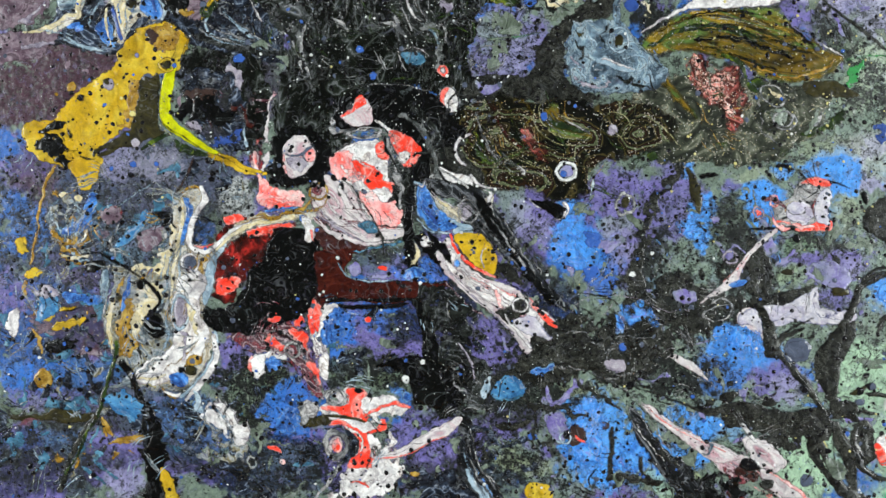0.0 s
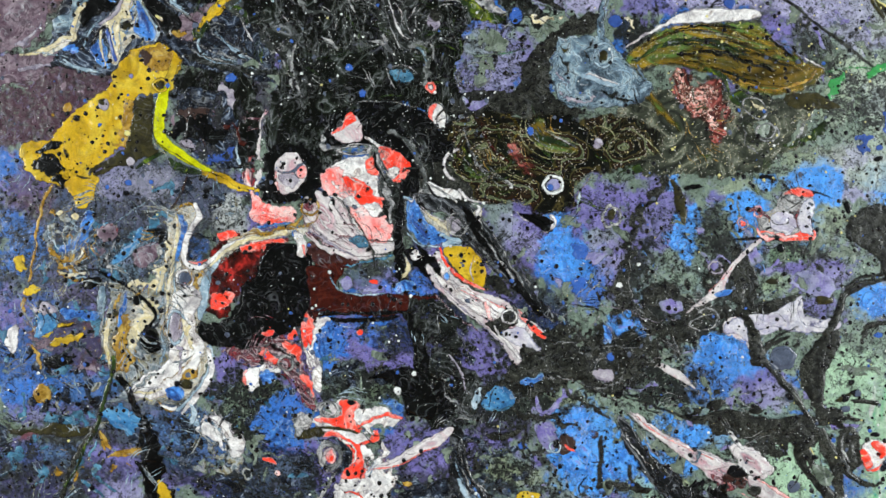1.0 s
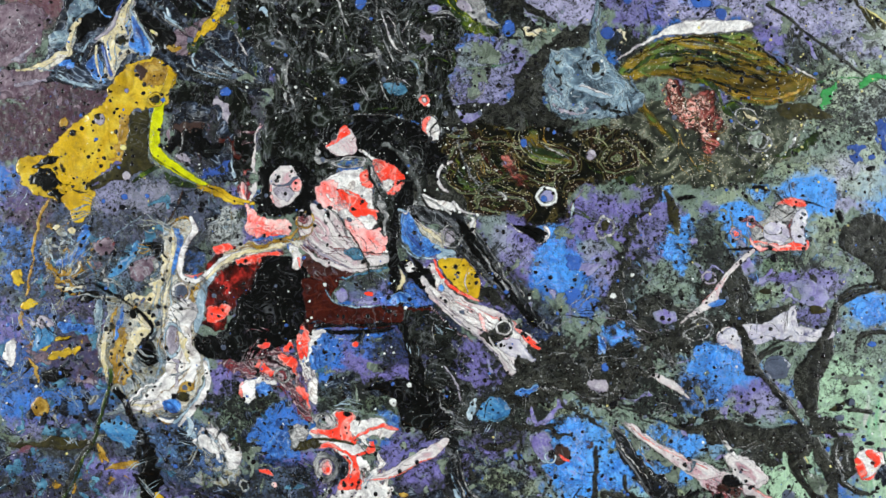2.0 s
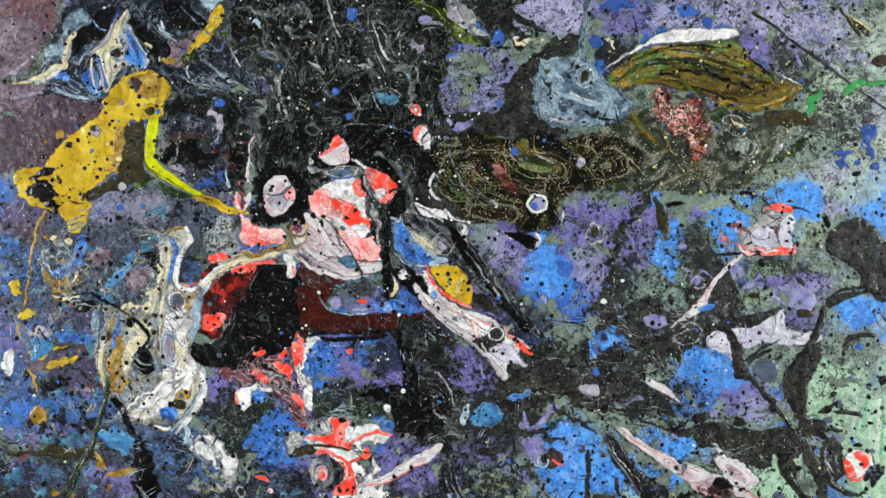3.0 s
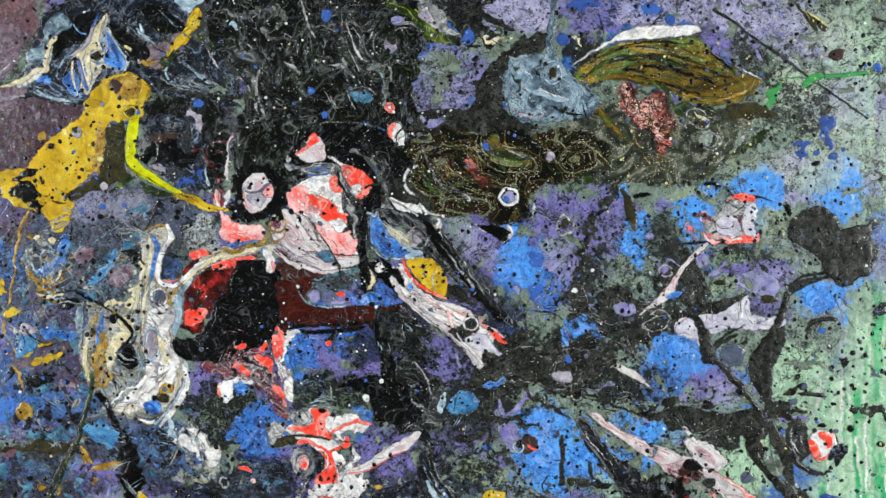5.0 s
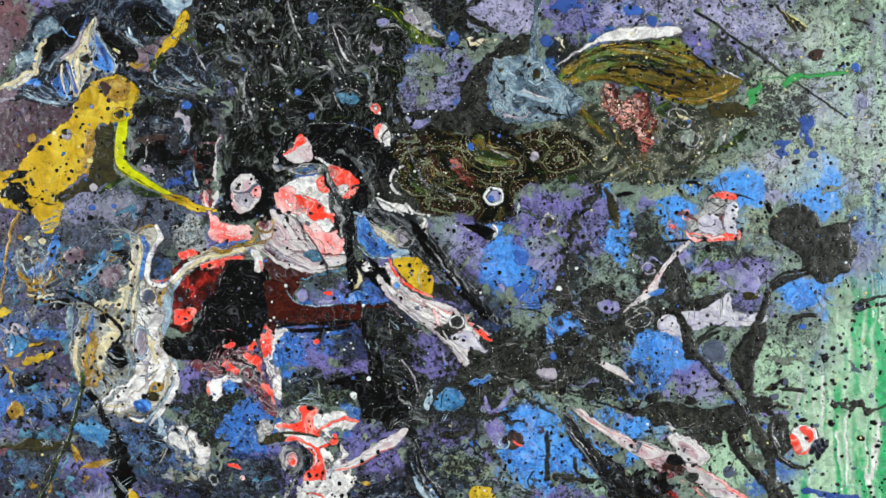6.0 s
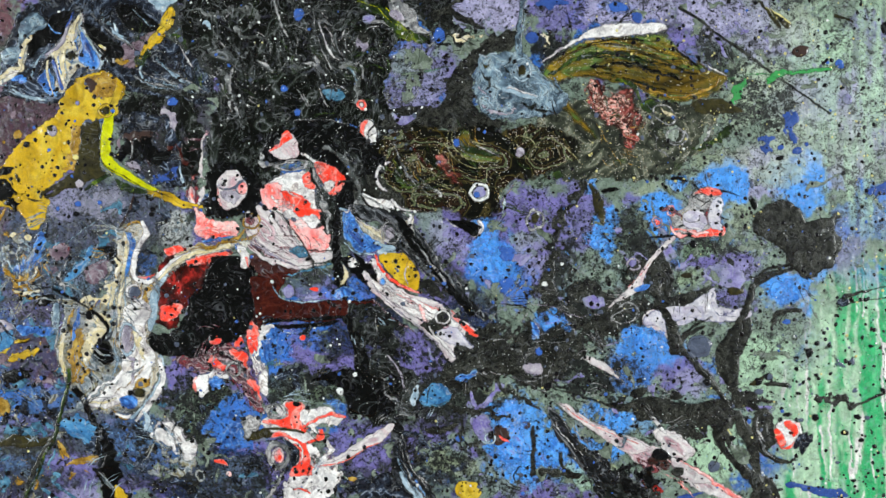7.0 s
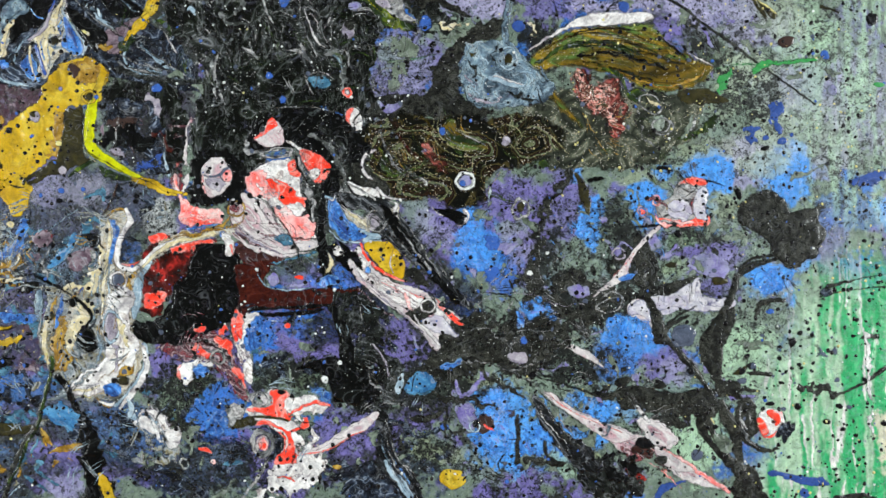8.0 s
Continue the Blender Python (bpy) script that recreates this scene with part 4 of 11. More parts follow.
G_OLIVE = glitter("olive_glitter", ((0.0, lin(6, 7, 5)), (0.34, lin(18, 18, 11)), (0.45, lin(70, 62, 34)), (0.52, lin(16, 16, 10)), (0.76, lin(40, 26, 17)), (0.86, lin(14, 16, 10)), (0.95, lin(112, 120, 88)), (1.0, lin(24, 28, 17))), lin(190, 160, 90), 20.0, 13.0, 1.4, 0.84, rim=0.03)
G_SHELL = glitter("gold_green_glitter", ((0.0, lin(46, 38, 14)), (0.22, lin(112, 90, 26)), (0.42, lin(66, 66, 28)), (0.6, lin(86, 116, 58)), (0.8, lin(118, 98, 30)), (1.0, lin(158, 132, 44))), lin(214, 190, 110), 34.0, 5.0, 1.0, 0.85, -9, (0.45, 2.0, 1.0))
G_PINK = glitter("pink_glitter", ((0.0, lin(44, 18, 16)), (0.35, lin(96, 44, 38)), (0.6, lin(200, 112, 106)), (0.75, lin(120, 60, 50)), (1.0, lin(60, 34, 20))), lin(250, 190, 150), 70.0, 4.0, 2.0, 0.80)
G_ROSE = glitter("rose_glitter", ((0.0, lin(40, 22, 18)), (0.25, lin(120, 64, 56)), (0.5, lin(216, 132, 122)), (0.68, lin(240, 184, 172)), (0.84, lin(110, 56, 44)), (1.0, lin(52, 34, 22))), lin(255, 224, 200), 420.0, 2.4, 0.3, 0.64)
G_GREY = glitter("grey_green_glitter", ((0.0, lin(28, 30, 26)), (0.5, lin(54, 58, 48)), (0.8, lin(76, 80, 66)), (0.95, lin(120, 124, 110)), (1.0, lin(70, 60, 40))), lin(200, 186, 140), 44.0, 5.0, 3.0, 0.86)
M_LAVWHITE = marble("lavender_white", ((0.0, lin(150, 150, 176)), (0.35, lin(190, 188, 200)), (0.7, lin(216, 212, 216)), (1.0, lin(176, 168, 190))), 70.0, 2.4, 1.6, lip=lin(120, 120, 150), lip_width=3.0)
M_CREAM = marble("cream_paint", ((0.0, lin(186, 176, 150)), (0.3, lin(216, 200, 150)), (0.55, lin(228, 220, 196)), (0.8, lin(200, 196, 190)), (1.0, lin(206, 170, 84))), 90.0, 3.0, 1.8, 0.05, 0.28, detail=0.7, specks=0.4)
M_GOLD = glitter("gold_glitter", ((0.0, lin(54, 46, 14)), (0.4, lin(138, 114, 34)), (0.7, lin(180, 150, 52)), (1.0, lin(58, 50, 18))), lin(230, 206, 120), 60.0, 4.0, 1.5, 0.84)
M_MOSSY = marble("grey_green_wash", ((0.0, lin(70, 80, 68)), (0.5, lin(112, 124, 110)), (0.8, lin(136, 148, 134)), (1.0, lin(90, 100, 94))), 90.0, 3.0, 2.0, gloss=0.4, specks=0.8)

M_DIMGREY = marble("dim_grey_threads", ((0.0, lin(40, 42, 40)), (0.4, lin(72, 76, 74)), (0.7, lin(128, 130, 130)), (1.0, lin(54, 58, 54))), 80.0, 3.0, 2.0)
M_PALEOLIVE = marble("pale_olive_threads", ((0.0, lin(90, 88, 58)), (0.4, lin(140, 138, 100)), (0.7, lin(176, 172, 136)), (1.0, lin(110, 104, 50))), 90.0, 3.0, 1.5, thin=1.8)
M_TEALBLUE = marble("teal_blue", ((0.0, lin(40, 84, 130)), (0.5, lin(62, 124, 176)), (0.8, lin(96, 156, 198)), (1.0, lin(70, 100, 130))), 80.0, 3.0, 2.0, lip=lin(40, 60, 80), lip_width=2.0)
M_SKYP = marble("sky_blue_wash", ((0.0, lin(52, 112, 196)), (0.3, lin(80, 156, 240)), (0.48, lin(106, 172, 244)), (0.6, lin(126, 124, 198)), (0.74, lin(76, 148, 232)), (0.9, lin(100, 150, 200)), (1.0, lin(48, 74, 110))), 60.0, 3.6, 1.8, gloss=0.34, detail=0.85, specks=0.8, thin=8.0, deep=0.4)
M_BROWNMAR = marble("brown_maroon", ((0.0, lin(40, 20, 18)), (0.5, lin(66, 36, 32)), (0.85, lin(96, 66, 62)), (1.0, lin(60, 50, 50))), 70.0, 3.0, 2.0)
RIMS[:] = [M_GREYSWIRL, M_BLACK, M_CHAR, M_BONEGREY, M_BLACK]

# ---------------------------------------------------------------- torn thin coats over the ground
RIGHT = region((1000, 560, 260, 200), (1250, 520, 240, 200), (1200, 750, 240, 140), (960, 820, 160, 100))
TOPRIGHT = region((1400, 150, 260, 170), (1250, 40, 150, 60), (920, 50, 120, 60))
FARRIGHT = region((1560, 400, 120, 160), (1480, 640, 120, 130))
LEFT = region((130, 470, 170, 110), (90, 660, 140, 120), (100, 830, 200, 90), (330, 400, 110, 60))
LOWMID = region((400, 790, 150, 110), (640, 660, 150, 90), (740, 830, 160, 90), (480, 880, 140, 60))
mottle(M_PURPLE, "torn lilac thin paint", np.maximum(0.9 * RIGHT, 0.8 * TOPRIGHT), 30, 901, 0.5, 0.00005)
mottle(M_MOSSY, "torn grey green thin paint", np.maximum.reduce([RIGHT, 0.9 * TOPRIGHT, 0.8 * FARRIGHT, 0.9 * LOWMID]), 24, 911, 0.45, 0.00005)
mottle(M_BLUE, "torn blue thin paint", 0.8 * RIGHT, 20, 921, 0.52, 0.00005)
mottle(M_TEAL, "torn slate and teal thin paint", np.maximum(LEFT, 0.7 * LOWMID), 28, 925, 0.42, 0.00005)
mottle(M_BONEGREY, "torn pale grey thin paint", np.maximum(LEFT, 0.7 * LOWMID), 24, 931, 0.58, 0.00006)
mottle(M_NAVYSWIRL, "torn navy thin paint", np.maximum(0.95 * LEFT, LOWMID), 26, 941, 0.32, 0.00006)
POOLS = region((930, 475, 70, 60), (985, 800, 60, 60), (1066, 818, 44, 42), (1215, 645, 70, 40), (1165, 768, 60, 22), (1365, 345, 44, 40), (1505, 345, 50, 50), (1478, 540, 48, 30))
CLEAR = 1 - 0.45 * POOLS
mottle(M_CHAR, "torn charcoal thin paint", CLEAR * np.maximum.reduce([RIGHT, 0.75 * TOPRIGHT, 0.7 * FARRIGHT, 0.9 * LOWMID, 0.75 * LEFT]), 20, 951, 0.52, 0.00008)
mottle(M_CHAR, "fine torn charcoal flecks", CLEAR * np.maximum.reduce([RIGHT, 0.9 * TOPRIGHT, 0.85 * FARRIGHT, LOWMID, 0.8 * LEFT]), 9, 961, 0.56, 0.00008, 9)
mottle(M_OCHRE, "ochre flecks of paint", region((90, 490, 90, 60), (60, 620, 80, 60), (120, 850, 100, 40)), 15, 971, 0.62, 0.00012, 14)
mottle(M_MAUVE, "torn mauve thin paint", region((90, 640, 90, 70), (60, 240, 120, 80), (320, 270, 90, 50)), 22, 981, 0.5, 0.00006)

# ---------------------------------------------------------------- upper left: navy marbling, feather, yellow pour
pour("paint_pour", M_NAVYSWIRL, (-80, 160), (30, 140), (60, 70), (100, 10), (190, -10), (300, -20), (350, 30), (340, 60), (390, 90), (430, 150), (440, 195), (330, 175), (280, 165), (230, 135), (150, 185), (60, 172), (-80, 200), label="black and navy marbled paint pour")
pour("paint_pour", M_MAUVE, (-90, 50), (20, 38), (42, 60), (38, 100), (20, 130), (-20, 145), (-90, 150), label="lavender grey cell of paint")
pour("paint_pour", M_MAUVE, (-80, 160), (0, 150), (60, 142), (48, 168), (25, 195), (-20, 205), (-80, 210))
pour("paint_pour", M_SLATE, (50, 100), (75, 85), (85, 50), (110, 25), (130, 35), (125, 55), (105, 70), (100, 95), (70, 115), label="slate blue tongue of paint")
stroke("paint_streak", M_BONE, (40, 150, 5), (62, 138, 7), (85, 120, 4), (97, 92, 4), (107, 68, 3))
pour("paint_pour", M_BONE, (196, 22), (205, 50), (222, 95), (230, 120), (215, 128), (190, 125), (175, 145), (160, 168), (146, 150), (152, 115), (135, 100), (160, 88), (180, 60), label="cream and white feathered paint", rough=3)
pour("paint_pour", M_BLUE, (196, 55), (212, 85), (224, 116), (205, 126), (190, 108), (194, 85), rough=3, label="bright blue paint")
pour("paint_pour", M_BLUE, (118, 132), (136, 124), (146, 145), (150, 172), (130, 165), (116, 150), rough=4)
drop(M_BLUE, 88, 143, 12, 6, rough=6)
drop(M_OLIVE, 177, 101, 10, 8)
stroke("paint_streak", M_CYAN, (60, 160, 1.5), (95, 172, 2.5), (120, 178, 2.5), (142, 166, 1.5))
stroke("paint_streak", M_CYAN, (130, 92, 2), (112, 115, 3), (105, 140, 2))
stroke("paint_streak", M_CYAN, (256, 45, 3), (262, 65, 4), (278, 78, 3), (290, 85, 1.5))
pour("paint_pour", M_MAUVE, (258, 92), (290, 76), (330, 56), (318, 84), (300, 100), (288, 122), (262, 116), label="mauve paint with ochre flecks")
pour("paint_pour", M_CYAN, (300, -30), (380, -30), (358, 10), (340, 22), (322, 4), label="pale blue paint")
pour("paint_pour", M_YELLOW, (350, 14), (364, 20), (362, 44), (347, 57), (328, 50), (342, 36), rough=2, label="small yellow paint tongue")
pour("paint_pour", M_YELLOW, (326, 62), (346, 60), (334, 80), (312, 90), (304, 112), (290, 122), (300, 98), rough=3)
drop(M_OCHRE, 262, 108, 9, 7)
drop(M_SLATEDROP, 296, 97, 7, 7)
stroke("paint_streak", M_CYAN, (305, 110, 2), (300, 132, 3), (320, 150, 2), (360, 156, 2), (410, 170, 1.5))
stroke("paint_streak", M_CYAN, (352, 64, 1.5), (380, 48, 2.5), (425, 42, 3), (432, 54, 1.5))
stroke("paint_streak", M_WHITE, (378, 88, 1.5), (386, 108, 2.5), (394, 122, 1.5))
stroke("paint_streak", M_DARK, (290, 148, 8), (340, 162, 9), (400, 172, 8), (440, 178, 5))
pour("paint_pour", M_YELLOW, (182, 147), (205, 134), (232, 130), (265, 142), (272, 160), (264, 192), (248, 214), (226, 218), (204, 222), (196, 250), (190, 288), (160, 320), (128, 344), (136, 368), (126, 402), (108, 414), (92, 402), (76, 377), (46, 372), (14, 352), (-2, 322), (8, 302), (50, 290), (80, 262), (110, 232), (142, 206), (156, 176), height=0.0005, label="thick yellow paint pour with dark spots")
pour("paint_pour", M_OLIVE, (204, 222), (226, 216), (231, 250), (226, 290), (204, 326), (165, 346), (126, 357), (142, 338), (188, 300), (196, 255), height=0.0002, label="olive black paint beside the yellow pour")
pour("paint_pour", M_OCHRE, (196, 146), (214, 136), (236, 134), (262, 146), (256, 168), (226, 176), (204, 164), rough=8, height=0.0001, holes=0.25)
pour("paint_pour", M_OCHRE, (182, 230), (200, 226), (194, 262), (184, 290), (160, 312), (168, 270), rough=9, height=0.0001, holes=0.3)
stroke("paint_streak", M_BROWNDROP, (202, 148, 5), (216, 152, 7), (212, 165, 4), rough=6, height=0.0001)
stroke("paint_streak", M_YELLOW, (316, 346, 6), (350, 362, 6), (378, 374, 5), (412, 376, 4), height=0.0004)
stroke("paint_streak", M_OLIVE, (256, 214, 1.5), (240, 246, 2), (240, 290, 2.5), (262, 312, 3), (300, 332, 1.5))
pour("paint_pour", M_BLACK, (32, 332), (44, 322), (64, 328), (80, 350), (78, 380), (64, 376), (40, 362), rough=7, height=0.0003, holes=0.35, label="black cells in the yellow paint")
pour("paint_pour", M_BLACK, (46, 304), (62, 298), (76, 302), (70, 312), (52, 312), rough=4)
stroke("paint_streak", M_OLIVE, (80, 316, 2), (84, 326, 3))
ring(M_OCHRE, 240, 200, 11, 3)
drop(M_OLIVE, 240, 199, 7)
drop(M_LAVCELL, 142, 238, 9, 7)
drop(M_OCHRE, 80, 242, 9)
drop(M_OCHRE, 185, 284, 7)
drop(M_SLATEDROP, 208, 220, 8, 6)
drop(M_PURPLE, 188, 186, 5)
drop(M_BLACKDROP, 96, 262, 7, 4)
drop(M_BLACKDROP, 160, 188, 5, 3)
stroke("paint_streak", M_OCHRE, (55, 375, 3), (44, 400, 4), (38, 430, 4), (30, 480, 3), (22, 540, 3))

# ---------------------------------------------------------------- big dark pour over the top middle
pour("paint_pour", M_GREENBLACK, (370, -60), (372, 20), (390, 90), (455, 140), (440, 190), (420, 250), (425, 330), (436, 378), (480, 398), (518, 384), (530, 340), (556, 310), (560, 250), (590, 225), (650, 222), (710, 260), (745, 262), (765, 215), (748, 180), (752, 120), (770, 80), (830, 76), (760, 20), (720, -30), (660, -80), (500, -90), rough=9, height=0.0003, label="large greenish black paint pour")
pour("paint_pour", M_DARK, (410, 70), (470, 110), (500, 180), (490, 230), (455, 200), (440, 150), rough=8)
pour("paint_pour", M_DARK, (560, -40), (640, 10), (690, 90), (700, 180), (650, 180), (620, 130), (590, 60), rough=10, holes=0.3)
pour("paint_pour", M_DARK, (760, -40), (860, -20), (870, 40), (900, 80), (860, 90), (820, 60), rough=8, holes=0.25)
stroke("paint_streak", M_GREYSWIRL, (590, 116, 1.5), (612, 118, 4), (632, 132, 3), (640, 148, 1.5))
stroke("paint_streak", M_GREYSWIRL, (545, 20, 1.2), (556, 50, 1.6), (575, 80, 1.2))
stroke("paint_streak", M_GREYSWIRL, (700, 100, 1.2), (704, 130, 2), (702, 150, 1.2))
stroke("paint_streak", M_GREYSWIRL, (470, 120, 2), (462, 150, 4), (470, 190, 4), (480, 214, 2))
stroke("paint_streak", M_GREYSWIRL, (455, 30, 3), (470, 20, 2))
drop(M_LAVCELL, 702, 80, 13, 17, height=0.0002)
pour("paint_pour", M_TEAL, (630, 165), (660, 164), (672, 178), (650, 186), (636, 180), rough=3)
pour("paint_pour", M_DARKGREEN, (700, 14), (740, 12), (776, 44), (826, 68), (800, 82), (772, 74), (742, 42), label="dark green paint with a yellow rim")
pour("paint_pour", M_GREYSWIRL, (752, 20), (778, 6), (800, 24), (806, 50), (828, 66), (802, 62), (772, 42), rough=4)
stroke("paint_streak", M_NEON, (744, 16, 1.5), (768, 40, 2), (798, 58, 2), (822, 68, 1.2))
drop(M_BLUEDROP, 586, 30, 9, 10)
drop(M_PURPLE, 716, 38, 12, 9)
drop(M_BLUEDROP, 560, 162, 7)
drop(M_BLUEDROP, 584, 206, 7)
drop(M_DEEPBLUE, 728, 187, 5)
drop(M_BLUEDROP, 840, 68, 11)
drop(M_BLACKDROP, 515, 227, 4)

ring(M_RED, 700, 193, 7, 3.2, rough=3, label="small coral red ring of paint")
drop(M_GREYPINK, 700, 193, 5)
pour("paint_pour", M_WHITE, (699, 224), (716, 221), (729, 240), (726, 258), (708, 264), (698, 254), rough=2, height=0.0004, label="white and red oval of paint")
pour("paint_pour", M_RED, (697, 226), (713, 221), (705, 240), (708, 262), (696, 256), rough=2, height=0.0002)
stroke("paint_streak", M_CHAR, (726, 228, 3), (714, 240, 3), (712, 254, 1.5), rough=1, height=0.0002)
stroke("paint_streak", M_CHAR, (712, 252, 1), (722, 246, 2), (730, 244, 1), rough=1, height=0.0002)

# charcoal column and slate cell beside the glitter
pour("paint_pour", M_CHAR, (800, 192), (846, 196), (852, 150), (872, 122), (916, 84), (950, 62), (985, 55), (972, 92), (930, 104), (908, 130), (905, 170), (918, 205), (965, 228), (900, 248), (850, 238), (770, 240), (740, 230), (755, 198), label="charcoal paint run")
pour("paint_pour", M_SLATE, (915, 110), (950, 98), (985, 104), (1002, 120), (1030, 138), (1052, 168), (1078, 185), (1062, 210), (1010, 216), (960, 222), (925, 216), (910, 185), (903, 150), label="slate blue poured cell with pale veins")
pour("paint_pour", M_CYAN, (956, 166), (985, 160), (1012, 166), (1032, 150), (1038, 170), (1020, 184), (990, 178), (970, 178), rough=3)
pour("paint_pour", M_CYAN, (930, 195), (950, 205), (990, 200), (1000, 212), (955, 216), rough=4, height=0.0001)
stroke("paint_streak", M_SLATE, (998, -40, 5), (993, 20, 5), (987, 60, 6), (984, 96, 7), (1000, 116, 8), (1015, 140, 6))
stroke("paint_streak", M_CYAN, (997, -20, 1.5), (991, 40, 1.5), (985, 80, 2))
ring(M_GREYSWIRL, 776, 168, 27, 1.6, 0.75, -30, rough=4)
stroke("paint_streak", M_GREENLINE, (768, 134, 1.2), (810, 134, 2), (858, 124, 1.2))
stroke("paint_streak", M_CHAR, (796, 90, 2), (808, 110, 3), (812, 140, 2), (806, 160, 1.5))
pour("paint_pour", M_PURPLE, (752, 204), (768, 212), (796, 212), (797, 221), (772, 230), (756, 219), rough=3, label="lavender slug of paint")
for x, y in ((745, 5), (880, 34), (908, 60), (862, 8)):
    drop(M_BLACKDROP, x, y, 5, 4)

# ---------------------------------------------------------------- glitter areas
pour("glitter_pour", G_GREY, (1030, 200), (1100, 180), (1220, 185), (1330, 200), (1345, 240), (1310, 290), (1270, 320), (1200, 335), (1120, 335), (1050, 335), (1010, 300), label="grey green glitter paint", rough=10)
pour("glitter_pour", G_OLIVE, (724, 262), (790, 228), (850, 238), (900, 230), (960, 236), (1020, 232), (1080, 252), (1105, 282), (1060, 312), (1010, 330), (960, 345), (952, 393), (905, 404), (850, 388), (800, 392), (762, 372), (742, 340), (722, 300), rough=7, height=0.0004, label="olive and brown glitter paint pool")
pour("glitter_pour", G_SHELL, (868, 252), (892, 240), (904, 268), (946, 284), (950, 298), (905, 302), (876, 284), rough=4, label="green gold glitter swirl")
pour("glitter_pour", G_PINK, (830, 285), (850, 280), (880, 315), (885, 332), (860, 330), (840, 305), rough=4, height=0.0001)
stroke("paint_streak", M_GREYSWIRL, (870, 232, 1.2), (868, 252, 1.5), (890, 276, 2), (930, 284, 2), (950, 290, 1.2))
stroke("paint_streak", M_DARKGREEN, (870, 240, 1), (886, 262, 2), (905, 278, 2), (940, 292, 1.5))
ring(M_OLIVE, 985, 275, 19, 2, 0.9)
drop(M_LAVCELL, 985, 281, 8, 9)
drop(M_BLUEDROP, 870, 262, 6, 7)
drop(M_PURPLE, 838, 299, 6, 5)
pour("glitter_pour", G_SHELL, (1026, 136), (1060, 106), (1096, 82), (1140, 73), (1200, 72), (1252, 72), (1290, 105), (1330, 132), (1364, 146), (1348, 172), (1310, 186), (1270, 193), (1230, 186), (1186, 162), (1130, 152), (1080, 150), (1044, 154), height=0.0005, rough=4, label="leaf-shaped gold and green glitter paint")
stroke("paint_streak", M_OLIVE, (1100, 92, 2), (1160, 88, 3), (1230, 110, 4), (1290, 140, 3), (1320, 140, 1.5))
stroke("paint_streak", M_DARKGREEN, (1040, 138, 3), (1100, 112, 4), (1160, 108, 4), (1220, 126, 3))
stroke("paint_streak", M_OCHRE, (1180, 150, 2), (1230, 172, 3), (1280, 184, 3), (1335, 165, 3), (1350, 150, 2))
pour("paint_pour", M_WHITE, (1090, 78), (1120, 58), (1150, 49), (1200, 48), (1246, 48), (1256, 60), (1230, 68), (1180, 73), (1130, 74), rough=2, height=0.0006, label="white paint cap over the glitter leaf")
stroke("paint_streak", M_WHITE, (1100, 74, 4), (1064, 94, 3), (1038, 112, 2.5), (1024, 122, 1.2), height=0.0005)
stroke("paint_streak", M_WHITE, (1330, 128, 2), (1350, 138, 2.5), (1364, 146, 1))
pour("glitter_pour", G_PINK, (1108, 162), (1130, 150), (1150, 160), (1142, 182), (1178, 166), (1196, 186), (1200, 230), (1206, 262), (1190, 278), (1160, 242), (1130, 216), (1110, 192), rough=7, label="pink copper glitter paint")
stroke("glitter_streak", G_ROSE, (1116, 166, 4), (1128, 192, 7), (1150, 214, 7), (1172, 238, 5), (1182, 252, 2), rough=8, height=0.0002, holes=0.3)
stroke("glitter_streak", G_ROSE, (1158, 174, 3), (1176, 188, 4), (1186, 200, 2), rough=8, height=0.0002, holes=0.4)
stroke("glitter_pour", G_SHELL, (1070, 195, 6), (1086, 215, 8), (1110, 240, 6), (1130, 262, 3))
pour("paint_pour", M_OLIVE, (1302, 188), (1340, 182), (1372, 192), (1395, 210), (1340, 216), (1306, 206), rough=4, label="dark brown paint blot")
ring(M_GREYSWIRL, 1272, 256, 18, 3, 0.85)
ring(M_GREYSWIRL, 1250, 215, 22, 2.5, 0.7, 30)
stroke("paint_streak", M_GREYSWIRL, (1336, 238, 2), (1325, 258, 4), (1314, 278, 2))
stroke("paint_streak", M_GREENLINE, (1392, 152, 7), (1380, 170, 9), (1385, 185, 5), rough=10, holes=0.4)
stroke("paint_streak", M_DARKGREEN, (1300, 278, 3), (1345, 262, 9), (1368, 240, 6), rough=8)
pour("paint_pour", M_BLUEDROP, (1150, 14), (1178, 10), (1186, 24), (1160, 28), rough=3)
pour("paint_pour", M_DEEPBLUE, (1190, 30), (1208, 28), (1212, 44), (1196, 48), rough=3)

# thin lines, dashes and drops at the upper right
stroke("paint_line", M_GREENLINE, (1366, 150, 1.5), (1420, 142, 2), (1460, 143, 2), (1500, 136, 2), (1568, 130, 1.5), rough=2, label="green paint line")
stroke("paint_line", M_GREENLINE, (1440, 158, 4), (1458, 146, 6), (1500, 138, 1.5), rough=4)
stroke("paint_line", M_OLIVE, (1425, 10, 2), (1448, 36, 4), (1462, 56, 5))
stroke("paint_line", M_CREAMDROP, (1438, 22, 1.2), (1470, 50, 1.5))
stroke("paint_line", M_OLIVE, (1565, 34, 5), (1600, 46, 3))
drop(M_BROWNDROP, 1500, 102, 17, 10, -12, label="brown oval drop of paint")
drop(M_BLUEDROP, 1572, 125, 9)
pour("paint_pour", M_DEEPBLUE, (1465, 215), (1490, 212), (1500, 228), (1488, 245), (1494, 268), (1480, 270), (1474, 245), rough=10, holes=0.15, label="blue paint splash")
